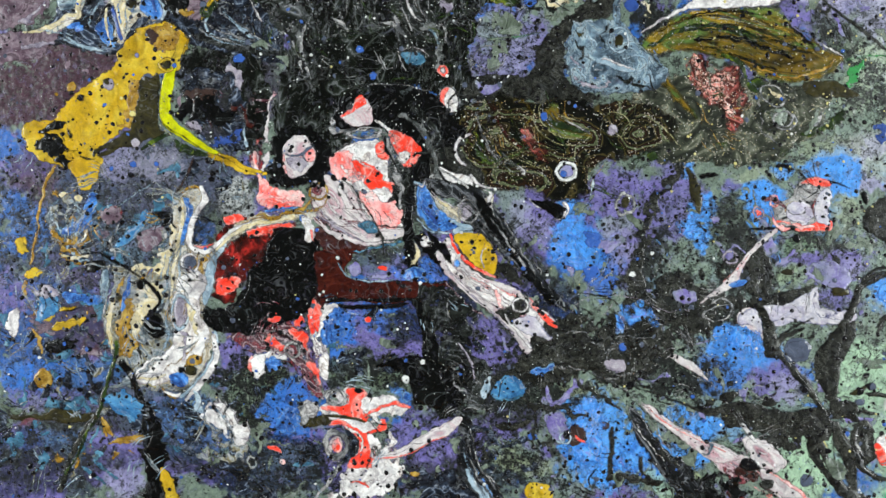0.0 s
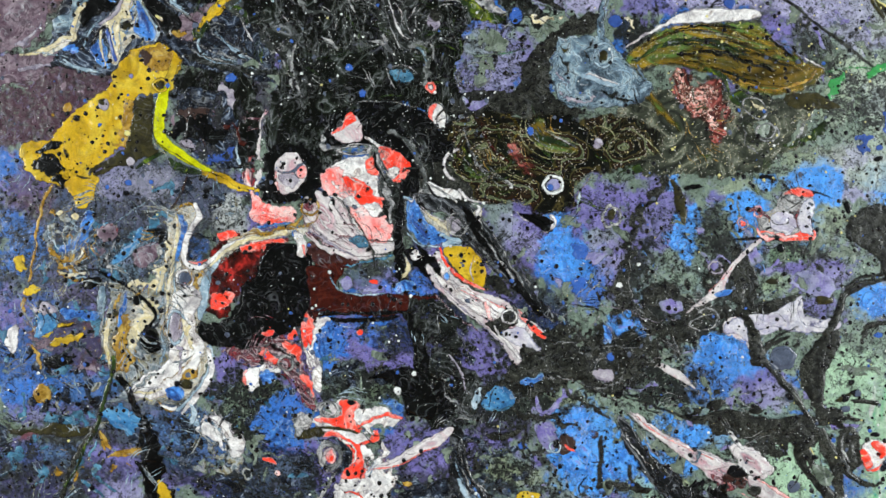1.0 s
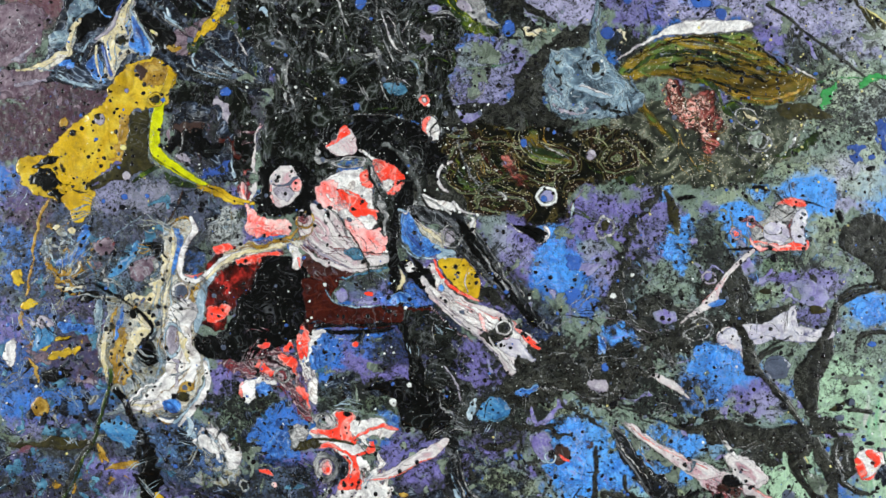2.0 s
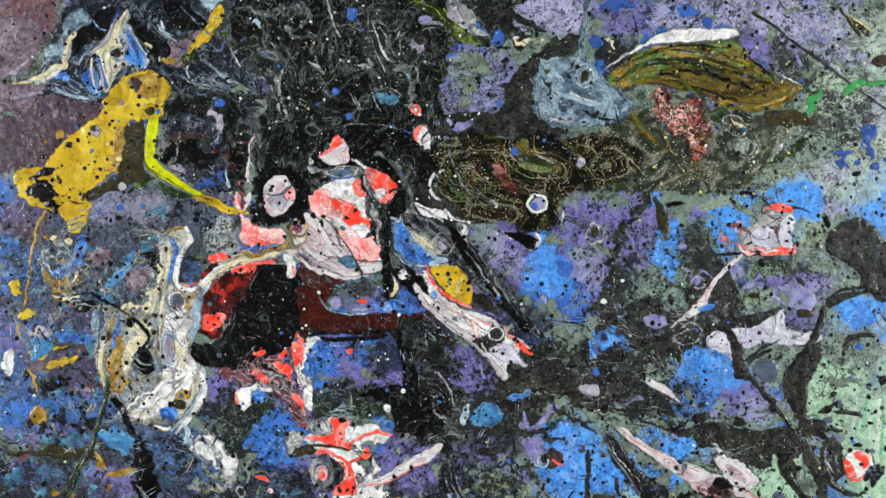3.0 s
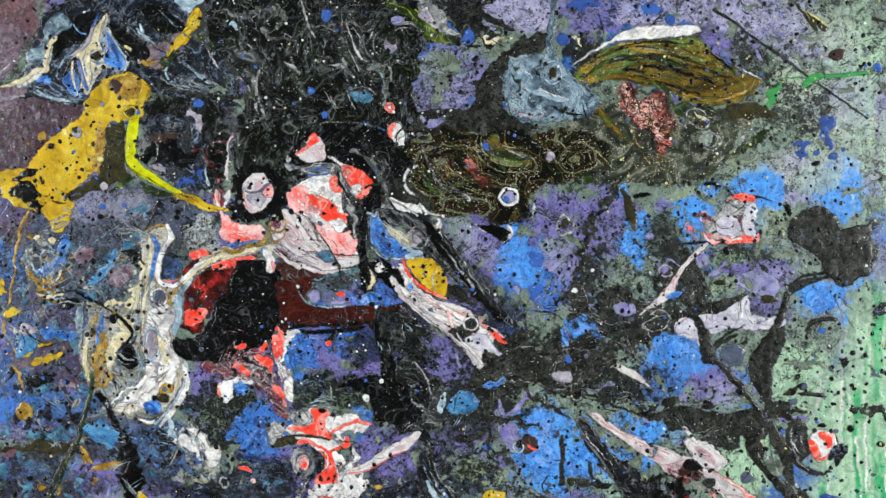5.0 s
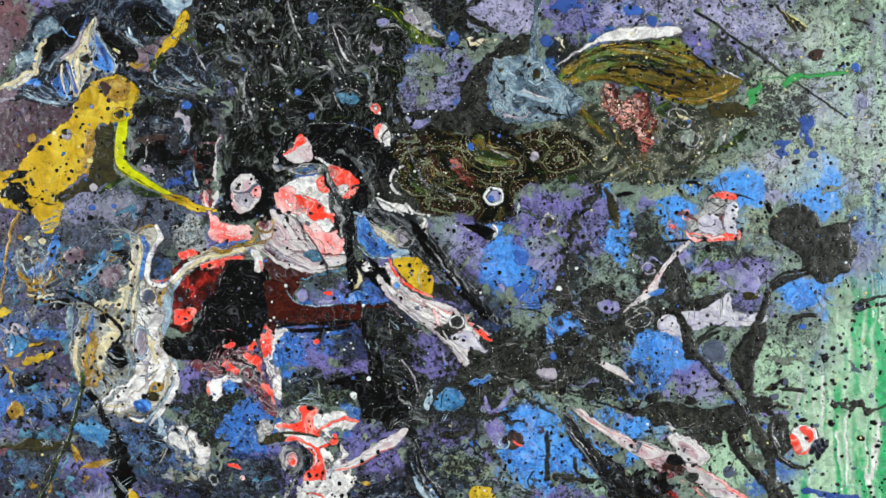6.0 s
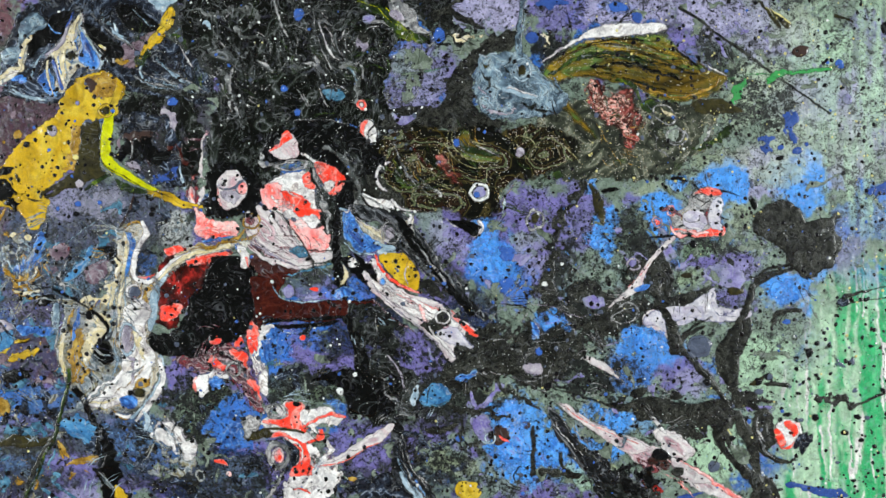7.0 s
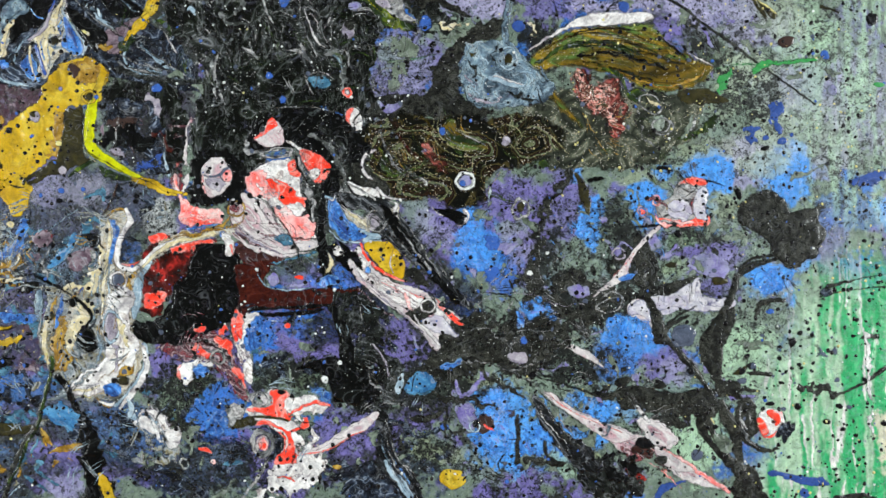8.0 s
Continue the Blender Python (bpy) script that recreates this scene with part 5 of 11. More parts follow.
pour("paint_pour", M_DEEPBLUE, (1416, 262), (1432, 252), (1448, 262), (1446, 280), (1428, 286), (1416, 278), rough=9, holes=0.1)
drop(M_DEEPBLUE, 1492, 283, 11, 7, -20)
drop(M_DEEPBLUE, 1462, 277, 7, 6)
drop(M_DEEPBLUE, 1509, 272, 5)
drop(M_PURPLE, 1585, 190, 10, 12)
for x, y, a, b, c in ((1460, 296, 9, 5, -15), (1545, 164, 6, 5, 0), (1428, 64, 5, 4, 0), (1350, 78, 6, 4, 20), (1346, 110, 5, 7, 0), (1400, 122, 4, 3, 0), (1420, 12, 5, 5, 0), (1660, 60, 12, 14, 0), (1575, 325, 5, 5, 0)):
    drop(M_BLACKDROP, x, y, a, b, c)
pour("paint_pour", M_DEEPBLUE, (1620, 355), (1650, 340), (1680, 335), (1690, 352), (1660, 360), (1626, 372), rough=5)
drop(M_GREENLINE, 1672, 180, 12, 5)

# ---------------------------------------------------------------- figure-like middle: red, pink, white, black
pour("paint_pour", M_BLACK, (520, 300), (560, 300), (600, 296), (625, 318), (632, 360), (625, 400), (648, 440), (672, 420), (700, 400), (690, 360), (720, 340), (748, 300), (715, 262), (690, 238), (640, 216), (590, 220), (572, 236), (540, 240), (518, 268), rough=5, height=0.0002, label="black enamel paint pour")
pour("paint_pour", M_DARK, (612, 350), (640, 346), (662, 360), (660, 440), (646, 458), (622, 420), rough=6, height=0.0002)
pour("paint_pour", M_CHAR, (680, 330), (720, 320), (752, 345), (776, 372), (770, 396), (720, 388), (690, 372), rough=6, height=0.0002)
ring(M_GREYSWIRL, 575, 302, 26, 4, 0.35, rough=5)
stroke("paint_streak", M_GREYSWIRL, (522, 280, 3), (520, 296, 5), (545, 300, 4), (560, 300, 2))
stroke("paint_streak", M_DARK, (650, 250, 8), (690, 300, 9), (705, 340, 6))
pour("paint_pour", M_GREYPINK, (531, 274), (548, 264), (560, 246), (576, 244), (584, 262), (588, 284), (566, 292), (546, 288), rough=2, label="white and red paint chip")
pour("paint_pour", M_RED, (531, 274), (550, 260), (558, 242), (568, 238), (577, 252), (566, 260), (550, 272), (536, 276), rough=3, height=0.00012)
stroke("paint_streak", M_WHITE, (592, 280, 1.5), (606, 290, 4), (622, 300, 3))
pour("paint_pour", M_WHITE, (518, 352), (530, 332), (548, 320), (580, 314), (602, 316), (612, 350), (620, 380), (620, 404), (612, 420), (636, 446), (648, 462), (612, 470), (590, 460), (568, 420), (546, 392), (524, 376), rough=3, height=0.0004, label="white and coral red paint pour")
pour("paint_pour", M_PINK, (518, 354), (534, 334), (546, 348), (560, 352), (584, 372), (612, 380), (618, 396), (604, 402), (612, 424), (640, 450), (616, 462), (592, 446), (570, 410), (556, 390), (538, 372), rough=6, height=0.00012, holes=0.25)
pour("paint_pour", M_RED, (556, 348), (580, 350), (604, 366), (616, 388), (606, 396), (580, 384), (560, 368), rough=4, height=0.00012)
pour("paint_pour", M_RED, (590, 326), (604, 322), (609, 346), (598, 342), rough=3, height=0.00012)
drop(M_WHITE, 568, 392, 12, 8, height=0.00015, rough=6)
pour("paint_pour", M_GREYPINK, (486, 410), (494, 384), (512, 374), (536, 384), (560, 400), (580, 436), (600, 455), (640, 460), (646, 470), (618, 478), (590, 486), (560, 480), (520, 458), (494, 436), rough=3, height=0.0004, label="grey and pink swirled paint pour")
stroke("paint_streak", M_ROSESWIRL, (500, 440, 2), (530, 464, 3), (570, 486, 4), (610, 482, 2))
pour("paint_pour", M_TEAL, (566, 456), (574, 446), (590, 450), (598, 462), (580, 468), rough=2, height=0.00015)
ring(M_OCHRE, 500, 402, 15, 3, 0.9)
drop(M_ROSESWIRL, 497, 400, 11, 9, height=0.0002)
stroke("paint_streak", M_OCHRE, (515, 408, 3), (505, 425, 3), (480, 438, 4))
drop(M_BLACKDROP, 537, 396, 6, 13, 5)
drop(M_BLACKDROP, 526, 378, 8, 6)
stroke("paint_streak", M_CHAR, (556, 392, 1.5), (590, 440, 2), (612, 480, 2.5), (618, 505, 2), rough=1.5)
pour("paint_pour", M_RED, (612, 304), (624, 296), (645, 306), (668, 330), (654, 344), (640, 358), (628, 336), rough=2, height=0.00045, label="coral red paint chip")
pour("paint_pour", M_WHITE, (628, 342), (642, 330), (652, 334), (648, 346), (634, 350), rough=2, height=0.0001)
stroke("paint_streak", M_GREYSWIRL, (612, 312, 3), (616, 332, 4), (622, 352, 3))
pour("paint_pour", M_DARK, (622, 352), (645, 358), (655, 380), (645, 420), (626, 400), rough=5, height=0.0002)
drop(M_GREYSWIRL, 632, 376, 8, 12)
# pink cell, bead column, pink shelf
pour("paint_pour", M_BLACK, (418, 300), (440, 292), (500, 296), (526, 330), (516, 380), (490, 402), (440, 398), (420, 380), rough=14, height=0.0002, label="black paint round the pink cell")
pour("paint_pour", M_GREYPINK, (438, 338), (446, 318), (464, 309), (482, 316), (495, 338), (488, 362), (468, 380), (446, 376), rough=2, height=0.0005, label="round pinkish white paint cell with grey veins")
pour("paint_pour", M_LAVCELL, (444, 346), (470, 346), (484, 356), (474, 370), (454, 364), rough=4, height=0.00012)
pour("paint_pour", M_PINK, (476, 338), (488, 328), (496, 342), (488, 354), (478, 350), rough=3, height=0.00012)
stroke("paint_streak", M_PINK, (440, 344, 2), (442, 360, 3), (450, 374, 2), rough=4, height=0.0001, holes=0.2)
stroke("paint_streak", M_SLATEDROP, (437, 340, 1.5), (452, 344, 2.5), (470, 342, 3.5), (480, 332, 4), (492, 324, 2), rough=2, height=0.00015)
stroke("paint_streak", M_SLATEDROP, (470, 342, 2.5), (480, 352, 2), (494, 352, 1.2), rough=2, height=0.00015)
stroke("paint_streak", M_ROSESWIRL, (388, 236, 4), (384, 262, 8), (394, 296, 8), (394, 330, 7), (398, 372, 8), (408, 396, 8), rough=8, holes=0.2, label="pink and maroon run of paint")
stroke("paint_streak", M_GREYPINK, (416, 242, 3), (408, 262, 6), (408, 300, 6), (410, 345, 6), (404, 372, 4), rough=7, holes=0.35)
stroke("paint_streak", M_PINK, (394, 318, 3), (392, 352, 4), (402, 388, 4), rough=2, height=0.0002)
pour("paint_pour", M_PINKWHITE, (402, 392), (416, 384), (434, 400), (456, 402), (476, 414), (474, 428), (440, 434), (408, 430), rough=6, height=0.0004, label="pink and coral paint")
stroke("paint_streak", M_BLUE, (414, 438, 3), (436, 432, 4), (466, 432, 3), height=0.0002)

# ---------------------------------------------------------------- bone-white arch, dark oval, oxblood
for pts in (((62, 425, 3), (80, 420, 3), (90, 415, 2)), ((56, 482, 4), (62, 500, 4), (80, 512, 5), (110, 520, 4)), ((70, 520, 4), (86, 530, 5), (110, 534, 4)), ((74, 468, 3), (88, 464, 4), (96, 474, 3)), ((108, 478, 3), (112, 492, 4), (104, 504, 3))):
    stroke("paint_streak", M_OCHRE, *pts, rough=7)
pour("paint_pour", M_BLUE, (116, 420), (132, 424), (122, 448), (122, 470), (98, 488), (74, 492), (82, 474), (102, 460), (110, 440), rough=5, label="blue paint patch")
stroke("paint_streak", M_TEAL, (210, 448, 4), (204, 470, 7), (190, 488, 8), (168, 502, 5), rough=5)
stroke("paint_streak", M_CYAN, (216, 400, 2), (180, 430, 2), (150, 452, 2), (142, 480, 1.5))
stroke("paint_streak", M_BONEGREY, (60, 440, 3), (50, 470, 4), (70, 505, 3), rough=8)
stroke("paint_streak", M_BONEGREY, (100, 430, 3), (90, 450, 4), (60, 460, 3), rough=8)
drop(M_ROSESWIRL, 156, 452, 17, 15, height=0.0002)
drop(M_MAUVE, 140, 486, 12, 10, height=0.0002)
drop(M_YELLOW, 26, 556, 14, 9, rough=6)
drop(M_YELLOW, 6, 510, 10, 14, rough=6)
pour("paint_pour", M_DARKRED, (346, 486), (380, 468), (420, 462), (470, 456), (430, 480), (418, 510), (392, 534), (372, 560), (366, 584), (344, 594), (328, 570), (334, 530), rough=6, label="deep red paint")
pour("paint_pour", M_DARKRED, (328, 486), (344, 462), (366, 448), (384, 450), (360, 472), (340, 494), rough=4)
pour("paint_pour", M_RED, (386, 476), (408, 462), (440, 456), (426, 472), (408, 490), (392, 490), rough=5, height=0.0002, holes=0.2)
pour("paint_pour", M_RED, (334, 556), (350, 546), (368, 550), (366, 566), (346, 572), rough=4, height=0.0002)
drop(M_RED, 366, 454, 12, 6, -25, rough=6)
pour("paint_pour", M_BLACK, (418, 484), (446, 468), (478, 464), (502, 478), (508, 520), (502, 570), (498, 604), (470, 612), (432, 622), (384, 640), (346, 642), (320, 632), (312, 606), (346, 602), (372, 576), (388, 534), rough=4, height=0.0004, label="large black glossy paint oval")
pour("paint_pour", M_DARK, (452, 480), (484, 478), (496, 520), (480, 552), (452, 540), (444, 505), rough=6, height=0.0001, holes=0.2)
pour("paint_pour", M_BONEGREY, (158, 530), (190, 545), (220, 545), (245, 520), (262, 470), (262, 420), (290, 404), (312, 420), (306, 450), (290, 480), (302, 502), (330, 512), (322, 560), (318, 620), (330, 660), (306, 726), (250, 744), (178, 742), (196, 716), (172, 700), (152, 660), (152, 600), (160, 560), rough=7, label="grey lace-like poured paint")
pour("paint_pour", M_BONE, (258, 470), (266, 430), (284, 408), (304, 408), (312, 424), (306, 440), (292, 462), (288, 490), (308, 502), (338, 486), (375, 456), (410, 440), (450, 440), (488, 430), (492, 444), (440, 458), (392, 470), (354, 496), (334, 530), (324, 560), (318, 616), (332, 644), (326, 690), (300, 724), (262, 736), (215, 742), (205, 724), (236, 700), (262, 668), (258, 620), (262, 560), rough=5, height=0.0005, label="bone white arched paint pour with ochre veins")
stroke("paint_streak", M_WHITE, (304, 402, 3), (309, 424, 4), (298, 446, 5), (286, 478, 5), (288, 496, 4), (308, 508, 3), (334, 496, 2), rough=2, height=0.0003)
stroke("paint_streak", M_OCHRE, (270, 418, 2), (284, 404, 3), (300, 404, 2), rough=3, height=0.0002)
stroke("paint_streak", M_OCHRE, (312, 548, 2), (316, 520, 4), (342, 490, 3), (384, 458, 2.5), (430, 446, 3), (470, 440, 2.5), (484, 432, 2), rough=3, height=0.0002)
stroke("paint_streak", M_YELLOW, (412, 444, 3), (424, 448, 5), (440, 444, 3), rough=4, height=0.0002)
stroke("paint_streak", M_CYAN, (358, 484, 1.5), (338, 516, 3), (326, 556, 4), (318, 590, 3), rough=3, height=0.0002)
stroke("paint_streak", M_BLUE, (276, 420, 3), (284, 440, 5), (282, 452, 2), rough=3, height=0.0002)
drop(M_BLUE, 475, 448, 7, 7)
pour("paint_pour", M_WHITE, (270, 560), (296, 552), (312, 570), (306, 620), (316, 650), (300, 676), (270, 700), (250, 730), (220, 736), (240, 708), (266, 680), (262, 630), (266, 590), rough=7, height=0.0002, holes=0.5)
pour("paint_pour", M_OCHRE, (178, 610), (196, 592), (204, 620), (196, 650), (214, 664), (200, 690), (182, 690), (176, 650), rough=6, height=0.0002, holes=0.3, label="ochre paint veins")
pour("paint_pour", M_OCHRE, (296, 680), (312, 668), (316, 690), (300, 702), (284, 700), rough=4, height=0.0002)
pour("paint_pour", M_BONE, (205, 560), (240, 566), (244, 590), (222, 606), (208, 640), (196, 610), rough=5, height=0.0002)
ring(M_GREYSWIRL, 277, 607, 13, 2.0, 1.8, height=0.0002, rough=4)
drop(M_LAVCELL, 277, 607, 11, 22, height=0.0002)
ring(M_GREYSWIRL, 289, 530, 13, 3)
drop(M_SLATEDROP, 290, 528, 10, 10)
drop(M_BLUE, 270, 722, 10, 13)
drop(M_CHAR, 296, 708, 15, 8, rough=4)
stroke("paint_streak", M_CYAN, (334, 640, 3), (337, 672, 5), (326, 704, 5), (306, 730, 4), (282, 752, 4), rough=2)
stroke("paint_streak", M_OCHRE, (248, 738, 2), (262, 752, 3), (276, 756, 2), rough=3)
stroke("paint_streak", M_CREAMDROP, (206, 726, 3), (222, 734, 4), (240, 738, 2), rough=2, height=0.0002)
pour("paint_pour", M_BLACK, (222, 446), (244, 450), (258, 462), (264, 470), (250, 470), (236, 458), rough=3, label="black paint spot")
stroke("paint_streak", M_NAVYSWIRL, (140, 516, 2), (178, 536, 3), (200, 552, 4), (216, 572, 4), (240, 586, 4), (246, 606, 3), (232, 618, 6), height=0.0004, label="dark winding run of paint")
pour("paint_pour", M_CHAR, (214, 628), (228, 612), (246, 616), (252, 640), (244, 658), (226, 652), rough=3, height=0.0005)
stroke("paint_streak", M_GREYSWIRL, (152, 540, 3), (148, 590, 3), (150, 640, 4), (165, 690, 3), (178, 704, 2), rough=5)
# black oval and red round it
pour("paint_pour", M_OXBLOOD, (500, 446), (530, 470), (570, 490), (598, 492), (566, 506), (548, 530), (562, 552), (610, 554), (664, 548), (720, 548), (716, 560), (668, 580), (604, 586), (548, 580), (524, 592), (506, 606), (502, 560), (508, 500), rough=4, height=0.0003, label="dark oxblood paint")
pour("paint_pour", M_BLACK, (530, 590), (600, 586), (660, 582), (640, 592), (560, 598), rough=3, height=0.0001)
pour("paint_pour", M_WHITE, (470, 446), (486, 444), (498, 470), (490, 488), (476, 486), (478, 464), rough=3)
drop(M_PINK, 488, 478, 6, 8, height=0.0001, rough=6)
stroke("paint_streak", M_TEAL, (556, 505, 2), (596, 490, 3), (640, 480, 4), rough=5)
stroke("paint_line", M_CYAN, (612, 470, 1), (640, 495, 1.2), (662, 512, 1), rough=1)
# red and white column under the oval
pour("paint_pour", M_ROSESWIRL, (352, 652), (374, 630), (412, 622), (446, 616), (474, 632), (492, 660), (504, 700), (524, 740), (500, 740), (478, 706), (440, 678), (400, 674), (366, 664), rough=6, height=0.0003, label="maroon and grey swirled paint")
pour("paint_pour", M_RED, (418, 650), (430, 640), (444, 660), (462, 668), (440, 672), (424, 664), rough=4, height=0.00015)
pour("paint_pour", M_WHITE, (500, 596), (518, 588), (528, 604), (512, 622), (508, 650), (516, 680), (522, 706), (506, 700), (494, 650), (490, 626), rough=5, height=0.0003, holes=0.1, label="white paint run")
pour("paint_pour", M_RED, (490, 590), (504, 584), (510, 600), (506, 625), (494, 640), (488, 615), rough=4, height=0.0003, label="coral red paint run")
stroke("paint_streak", M_RED, (460, 632, 3), (480, 648, 5), (488, 668, 3), rough=5)
stroke("paint_streak", M_RED, (488, 690, 3), (504, 704, 4), (512, 722, 2), rough=5)
drop(M_RED, 430, 614, 9, 5, -20, rough=6)
drop(M_RED, 472, 622, 7, 8, rough=6)
pour("paint_pour", M_WHITE, (394, 682), (412, 674), (440, 676), (452, 690), (430, 690), (420, 706), (404, 708), rough=8, holes=0.15)
drop(M_BLUE, 436, 690, 13, 10, rough=6)
drop(M_PINK, 398, 690, 6, 9, height=0.0003)

# ---------------------------------------------------------------- centre right: blue, yellow, diagonal white arm, streaks
stroke("paint_pour", M_BLACK, (672, 330, 16), (658, 390, 11), (650, 445, 10), (658, 510, 10), (670, 570, 9), (690, 630, 12), (704, 690, 20), rough=6, height=0.0003, label="black run of paint down the middle")
pour("paint_pour", M_BLACK, (656, 470), (680, 468), (710, 492), (726, 510), (700, 516), (676, 496), rough=5)
pour("paint_pour", M_WHITE, (672, 478), (688, 472), (690, 488), (680, 492), rough=4, height=0.0001)
pour("paint_pour", M_STREAKS, (690, 370), (730, 384), (766, 386), (800, 420), (822, 460), (860, 510), (905, 560), (925, 585), (900, 575), (850, 530), (806, 492), (776, 462), (748, 440), (736, 410), (700, 400), rough=4, height=0.0005, label="diagonal black and white streaked paint")
stroke("paint_streak", M_GREYSWIRL, (770, 395, 1.5), (800, 440, 2), (840, 496, 2), (860, 520, 1.5), rough=2, height=0.0002)
stroke("paint_streak", M_GREYSWIRL, (752, 420, 1.5), (790, 462, 2), (830, 505, 1.5), rough=2, height=0.0002)
drop(M_LAVCELL, 744, 426, 14, 17, height=0.0002)
pour("paint_pour", M_BONE, (682, 392), (692, 400), (720, 414), (736, 420), (740, 448), (724, 446), (700, 420), rough=3)
stroke("paint_streak", M_WHITE, (679, 376, 1.5), (684, 396, 2.5), (704, 412, 2.5), (728, 420, 1.5), rough=1.5)
pour("paint_pour", M_BLUE, (664, 384), (676, 384), (684, 404), (700, 424), (724, 448), (720, 460), (700, 464), (680, 448), (666, 430), rough=3, height=0.0004, label="bright blue paint pour")
stroke("paint_streak", M_CYAN, (660, 382, 4), (674, 386, 4), (680, 378, 1.5), rough=3)
stroke("paint_streak", M_CYAN, (666, 440, 1.5), (690, 462, 2.5), (722, 464, 3), rough=2)
pour("paint_pour", M_CYAN, (724, 460), (748, 448), (762, 464), (744, 472), rough=2)
pour("paint_pour", M_GREYPINK, (700, 506), (714, 474), (730, 478), (744, 508), (780, 532), (824, 546), (862, 572), (906, 604), (902, 628), (880, 622), (862, 640), (868, 656), (850, 656), (830, 624), (800, 602), (760, 572), (726, 544), rough=3, height=0.0005, label="white and pink diagonal arm of paint")
pour("paint_pour", M_WHITE, (712, 508), (724, 486), (740, 514), (790, 540), (840, 566), (880, 596), (860, 600), (820, 588), (780, 570), (740, 540), rough=4, height=0.00015, holes=0.2)
pour("paint_pour", M_YELLOW, (728, 468), (760, 462), (776, 464), (800, 492), (804, 516), (796, 530), (774, 522), (750, 502), rough=3, height=0.0005, label="yellow paint pool with black dots")
stroke("paint_streak", M_RED, (724, 466, 3), (730, 488, 4), (752, 510, 4), (780, 526, 3.5), (804, 534, 2), rough=2, height=0.0004)
stroke("paint_streak", M_GREYPINK, (780, 478, 1.5), (776, 500, 2.5), (782, 520, 2), rough=2, height=0.0002)
for x, y, r in ((759, 477, 5), (795, 503, 4), (787, 489, 3), (772, 474, 2.5), (783, 505, 2.5)):
    drop(M_BLACKDROP, x, y, r)
drop(M_BLUE, 735, 514, 6, 8)
pour("paint_pour", M_CHAR, (800, 520), (820, 508), (850, 545), (822, 540), rough=3)
stroke("paint_streak", M_PINK, (806, 565, 3), (812, 590, 4), rough=2, height=0.0002)
stroke("paint_streak", M_RED, (858, 568, 2), (876, 588, 4), (900, 606, 3), rough=2, height=0.0002)
pour("paint_pour", M_CHAR, (808, 600), (836, 592), (850, 604), (880, 606), (860, 616), (830, 614), rough=4, height=0.0002)
ring(M_GREYSWIRL, 842, 581, 9, 3, height=0.0002)
drop(M_WHITE, 843, 580, 6)
stroke("paint_streak", M_ROSESWIRL, (715, 545, 2), (750, 580, 3), (790, 606, 2), rough=2)
pour("paint_pour", M_WHITE, (700, 354), (722, 362), (748, 368), (760, 384), (742, 382), (716, 380), rough=3, height=0.0004, label="white paint chip")
stroke("paint_streak", M_WHITE, (752, 366, 3), (764, 380, 3), (786, 386, 2), (806, 386, 1.2), rough=1.5)
stroke("paint_streak", M_WHITE, (750, 297, 3), (732, 306, 4), (726, 326, 4), (732, 342, 4), (744, 350, 2.5), rough=1, height=0.0005, label="white hook of paint")
stroke("paint_streak", M_GREYSWIRL, (758, 260, 1.5), (770, 300, 2), (788, 330, 2), (820, 344, 2), (842, 356, 2.5), rough=3)
stroke("paint_streak", M_DARKGREEN, (756, 320, 3), (768, 340, 4), (785, 350, 3), rough=4)
drop(M_WHITEDROP, 841, 358, 4)
ring(M_WHITEDROP, 910, 353, 15, 2.9, 0.95, rough=0.8, name="paint_ring", label="white ring of paint round a lavender eye", height=0.0005)
drop(M_PURPLE, 911, 354, 10, 10, height=0.0002)
drop(M_BLUEDROP, 906, 358, 5)
pour("paint_pour", M_BLACK, (856, 402), (880, 400), (908, 412), (912, 428), (894, 426), (870, 414), rough=4)
stroke("paint_streak", M_WHITE, (852, 400, 1.5), (862, 412, 2), (886, 416, 1.5), (900, 430, 2), (912, 424, 3), (908, 404, 2), rough=2)
pour("paint_pour", M_BONE, (776, 408), (788, 396), (795, 392), (790, 415), (796, 432), (786, 430), rough=2)
stroke("paint_streak", M_CYAN, (963, 356, 2), (958, 376, 3), (952, 396, 2), rough=3)
ring(M_GREYSWIRL, 1012, 405, 14, 3, 1.35, rough=5)
drop(M_OLIVE, 1012, 402, 8, 11)

# ---------------------------------------------------------------- red and white foot, black arch, small cells
pour("paint_pour", M_WHITE, (514, 764), (540, 742), (574, 732), (600, 738), (640, 744), (664, 756), (646, 768), (616, 776), (640, 800), (650, 830), (655, 850), (650, 880), (630, 905), (570, 930), (520, 930), (560, 878), (574, 846), (590, 806), (550, 790), (520, 786), rough=8, height=0.0004, holes=0.27, label="white paint pour with coral red")
pour("paint_pour", M_RED, (560, 736), (576, 728), (596, 734), (586, 752), (584, 770), (600, 778), (574, 780), (540, 772), (524, 760), (552, 756), rough=4, height=0.0003, label="coral red paint splash")
stroke("paint_streak", M_RED, (592, 772, 4), (612, 756, 5), (640, 750, 3), (662, 756, 3), rough=3, height=0.0003)
pour("paint_pour", M_RED, (528, 790), (545, 782), (575, 790), (604, 796), (622, 778), (626, 798), (600, 806), (598, 830), (600, 852), (580, 868), (564, 862), (580, 836), (578, 810), (554, 796), rough=4, height=0.0003, label="coral red paint splash")
stroke("paint_streak", M_RED, (574, 884, 4), (586, 880, 6), (602, 892, 3), rough=4)
stroke("paint_streak", M_CHAR, (516, 778, 4), (548, 780, 6), (576, 784, 4), rough=4)
drop(M_BLACKDROP, 577, 732, 6, 4)
